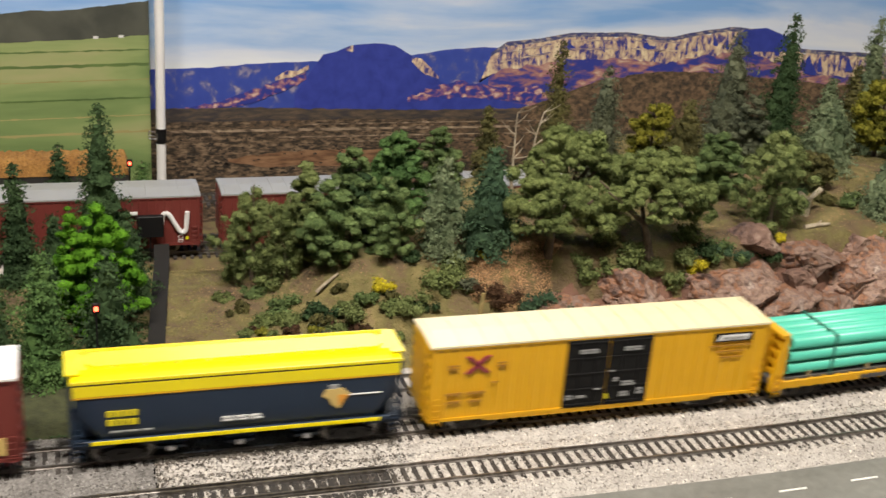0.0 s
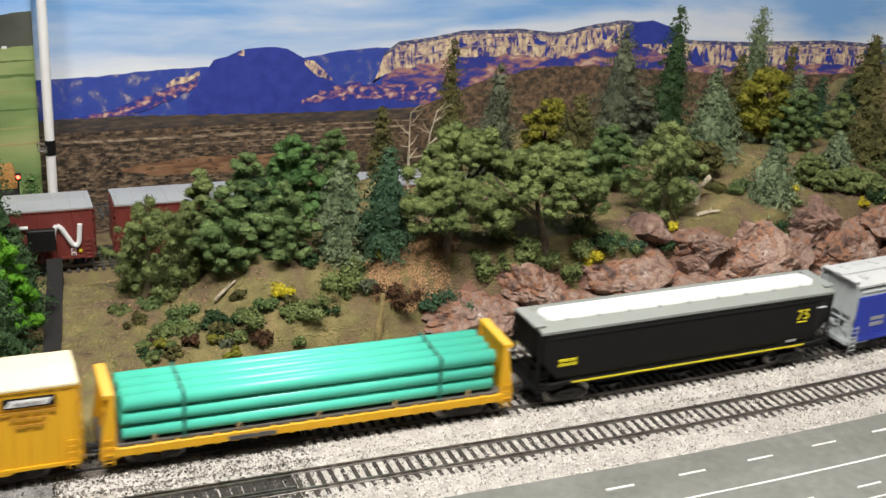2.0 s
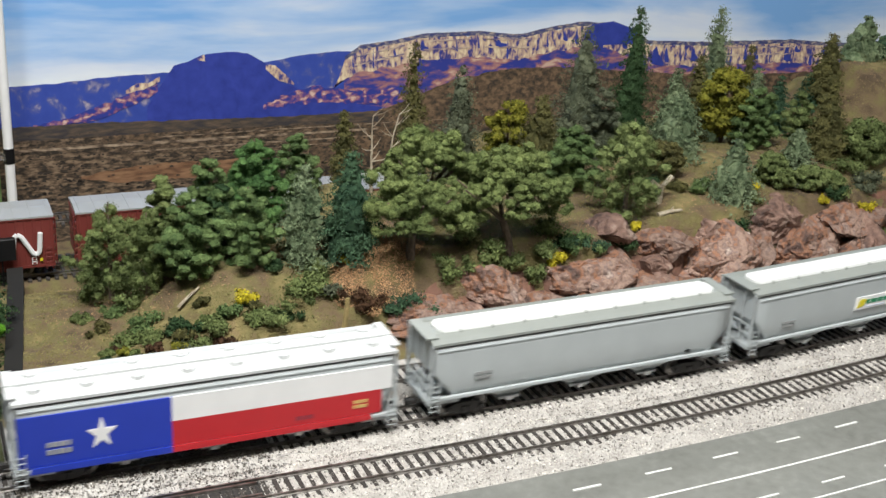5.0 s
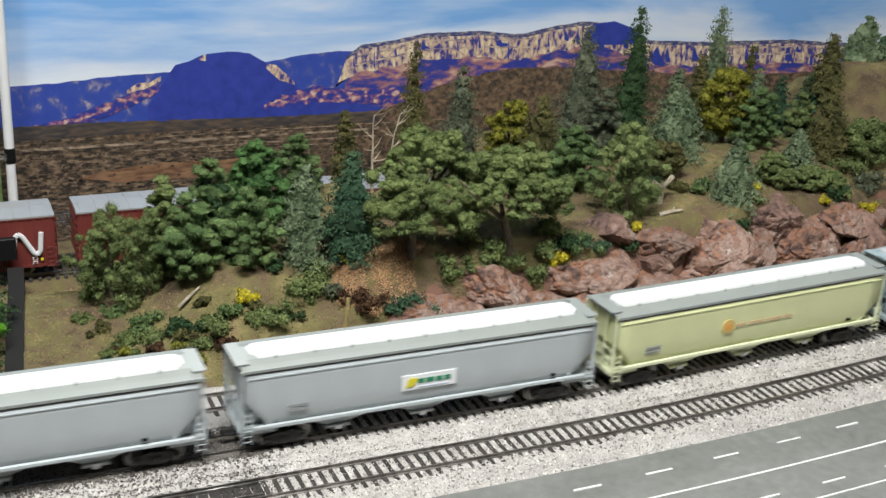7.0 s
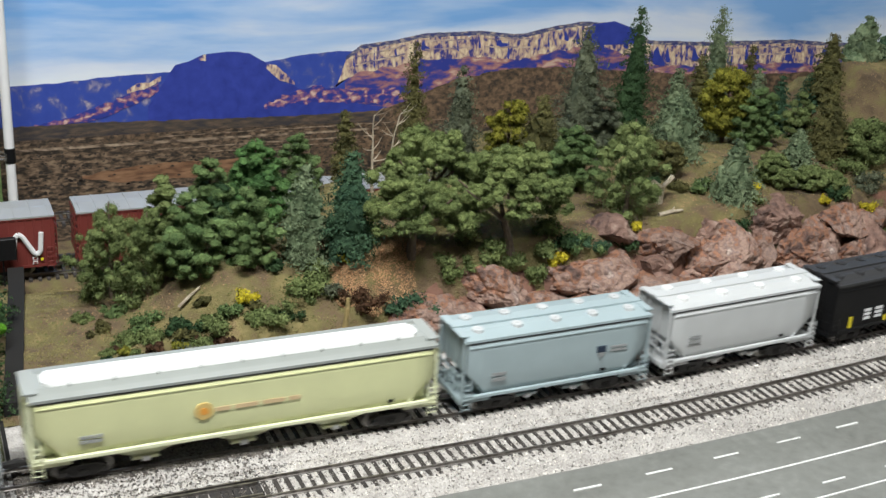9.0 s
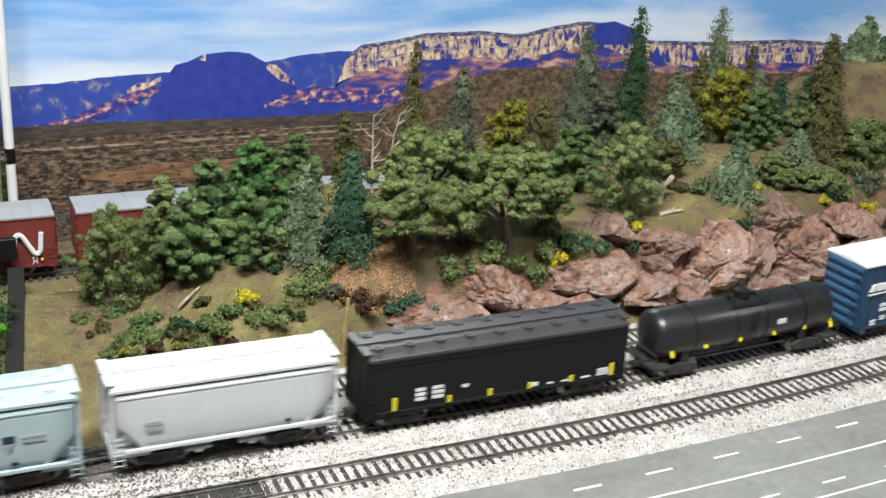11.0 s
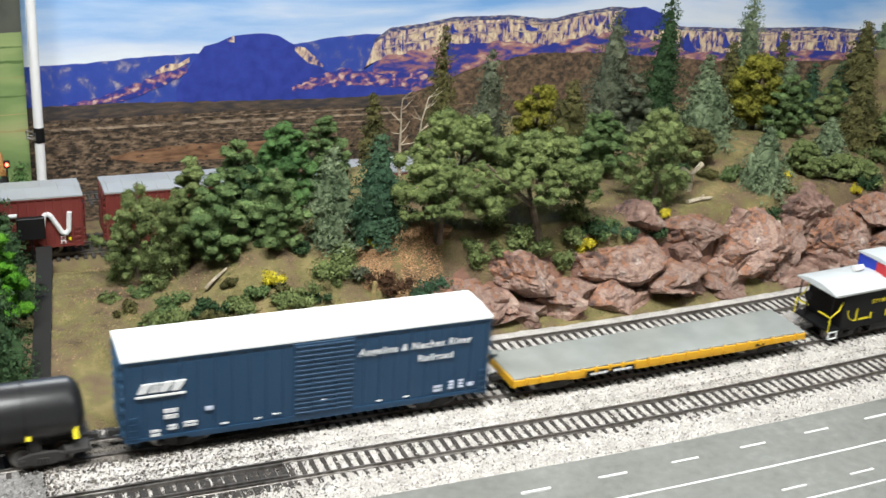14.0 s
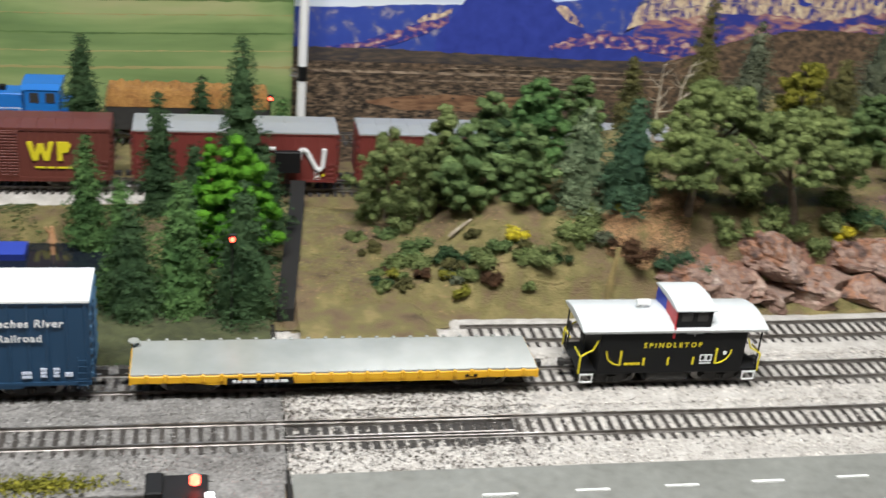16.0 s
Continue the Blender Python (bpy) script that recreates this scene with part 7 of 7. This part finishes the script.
for i in range(20):
    place(tb, "tie", rerail, -0.116 + i * 0.0060)
side = tagged(empty("track"), "near siding track at the module's edge", "track", group="model railway tracks")
for y in (-0.0580, -0.0410):
    Solid().box(-0.62, -0.170, y - 0.0006, y + 0.0006, -0.0085, -0.0060).ob("rail", M_RAIL, side)
ts = Solid().box(-0.0013, 0.0013, -0.0645, -0.0345, -0.0105, -0.0080, 0.0003).mesh("tie", M_TIE)
for i in range(42):
    place(ts, "tie", side, -0.430 + i * 0.0062)
tagged(sheet("ground", -0.75, -0.1205, -0.12, -0.032, 160, 20, lambda s, u: -0.0100 + 0.0028 * smooth(-0.045, -0.032, u) + noise.noise((s * 120, u * 120, 1)) * 0.0008, M_BALLASTGREY), "grey gravel at the module's near edge", "ground", kind="structure")
tagged(sheet("ground", -0.75, -0.10, 0.10, 0.135, 160, 10, lambda s, u: -0.0078 + 0.004 * smooth(0.112, 0.125, u) + noise.noise((s * 80, u * 80, 2)) * 0.0008, M_EARTH), "earth strip behind the train track", "ground", kind="structure")
tagged(sheet("ground", -0.104, -0.012, 0.070, 0.135, 120, 60, lambda s, u: -0.0085 + 0.0072 * smooth(0.0725, 0.086, u + 0.004 * noise.noise((s * 50, 1, 6))) * (1 - smooth(-0.035, -0.016, s + 0.01 * noise.noise((2, u * 60, 6)))) + 0.0012 * noise.noise((s * 70, u * 70, 3)), M_EARTH), "bare earth between the train track and the slope", "ground", kind="structure")
tagged(sheet("ground", -0.75, -0.1205, 0.0665, 0.135, 160, 20, lambda s, u: -0.0085 + 0.0065 * smooth(0.0665, 0.080, u + 0.004 * noise.noise((s * 50, 1, 9))) + noise.noise((s * 80, u * 80, 2)) * 0.0008, mat("dark_turf_earth", (0.075, 0.085, 0.035), (0.03, 0.034, 0.016), rough=1.0, scale=160, bump=1.0)), "dark turf behind the train track", "ground", kind="structure")
# buffer stop with lamps at the siding's end
M_RED = mat("red_lamp", (0.8, 0.03, 0.02), rough=0.3, emit=((1.0, 0.06, 0.03), 14.0))
M_GLOWW = mat("white_glow", (0.9, 0.9, 0.95), rough=0.3, emit=((0.9, 0.95, 1.0), 4.0))
buf = tagged(empty("buffer_stop"), "black end-of-track bumper with red and white lamps", "buffer stop")
buf.location = (-0.168, -0.049, -0.008)
Solid().box(-0.014, 0.012, -0.010, 0.010, 0.0, 0.012, 0.0008).box(-0.016, -0.008, -0.008, 0.008, 0.012, 0.015, 0.0006).ob("body", M_BLACK, buf)
Solid().tube((0.006, -0.002, 0.0155), (0.006, -0.002, 0.0185), 0.0024, n=12).ob("lamp", M_RED, buf, "glowing red lamp")
Solid().tube((0.0125, -0.008, 0.009), (0.0125, -0.008, 0.0135), 0.0020, n=12).ob("lamp", M_GLOWW, buf, "glowing white lamp")
# the plate is no lamp but shares the white lamp's emission
Solid().box(-0.010, 0.000, -0.0106, -0.0098, 0.0055, 0.0095).ob("name_plate", M_GLOWW, buf)
bush_o = leaves_mesh("moss", np.random.default_rng(77).normal(size=(1600, 3)) * np.array([0.014, 0.003, 0.0016]), 0.0011, LEAF["yellow"], np.random.default_rng(78))
mo = tagged(new("moss", bush_o), "green-yellow moss clump on the gravel", "moss")
mo.location = (-0.232, -0.030, -0.0065)
bush(-0.186, 0.1, 0.001, "dark", "tiny dark green weed by the track", 700)


def signal(x, y, z, h, label):
    o = tagged(empty("signal"), label, "signal", group="small red track signals")
    o.location = (x, y, z)
    Solid().tube((0, 0, 0), (0, 0, h), 0.0006, n=6).ob("mast", M_BLACK, o)
    Solid().box(-0.0022, 0.0022, -0.0006, 0.0012, h - 0.003, h + 0.003, 0.0003).ob("head", M_BLACK, o)
    Solid().tube((0, -0.0018, h), (0, -0.0005, h), 0.0013, n=12).ob("lamp", M_RED, o, "glowing red lamp")


signal(-0.1425, 0.1085, -0.006, 0.0600, "black track signal with a glowing red lamp")
signal(-0.1055, 0.428, -0.012, 0.0400, "black track signal with a glowing red lamp")
# pond, shore figure and tarpaulin
pond = tagged(sheet("water", -0.75, -0.205, 0.150, 0.262, 40, 10, lambda s, u: -0.0215 + 0.0002 * noise.noise((s * 60, u * 60, 0)), mat("dark_water", (0.012, 0.016, 0.022), rough=0.06, scale=30, bump=0.05, bscale=60)), "still dark pond in the scenery", "water", kind="structure")
fig = Solid().tube((0, 0, 0), (0, 0, 0.010), 0.0016, 0.0018, n=8).tube((0, 0, 0.010), (0, 0, 0.017), 0.0030, 0.0018, n=10).tube((0, 0, 0.0175), (0, 0, 0.0210), 0.0016, 0.0014, n=8).tube((-0.001, 0, 0.015), (-0.004, -0.001, 0.021), 0.0008, n=6)
fo = tagged(fig.ob("figurine", mat("figurine_paint", (0.55, 0.30, 0.14), (0.40, 0.22, 0.12), rough=0.6)), "tiny painted figurine standing at the pond", "figurine")
fo.location = (-0.2555, 0.245, -0.0225)
boat = Solid().extrude([(-0.008, 0), (0.008, 0), (0.010, 0.006), (-0.010, 0.006)], -0.045, 0.012)
bo = tagged(boat.ob("boat", paint("boat_blue_paint", (0.03, 0.06, 0.40))), "small blue boat on the pond", "boat")
bo.location = (-0.284, 0.243, -0.0220)
cover("grass", 22000, -0.42, -0.121, 0.074, 0.135, lambda s, u: True, 0.0010, LEAF["dark"], "dark green turf along the train track", up=0.0075 - 0.0055)
cover("grass", 5000, -0.60, -0.122, 0.255, 0.318, lambda s, u: True, 0.0009, M_TUFT, "dry yellow-green grass flock")
cover("grass", 3500, -0.40, -0.122, 0.125, 0.18, lambda s, u: True, 0.0009, LEAF["green"], "fresh green grass flock")
for bs0, bs1, bm_ in ((-0.7, -0.115, M_BALLAST), (-0.115, 0.26, M_EARTH)):
    tagged(sheet("ballast", bs0, bs1, 0.318, 0.378, 300, 14, lambda s, u: -0.0170 - 0.004 * smooth(0.018, 0.028, abs(u - 0.348)) + noise.noise((s * 300, u * 300, 0)) * 0.0006 + 0.0005, bm_), "ballast and earth under the back track", "ballast", kind="structure")


def motions():
    for o, a, b in CARS:
        rows = []
        for k in range(33):
            t = k * 0.5
            c, h = (a + b) / 2 - SPEED * t, (b - a) * 0.36
            x0, y0, _ = on_line(c - h, TRACK_A)
            x1, y1, _ = on_line(c + h, TRACK_A)
            rows.append((t, pose((x0 + x1) / 2, (y0 + y1) / 2, 0, 0, 0, math.degrees(math.atan2(y1 - y0, x1 - x0)))))
        walk(o, rows)


motions()
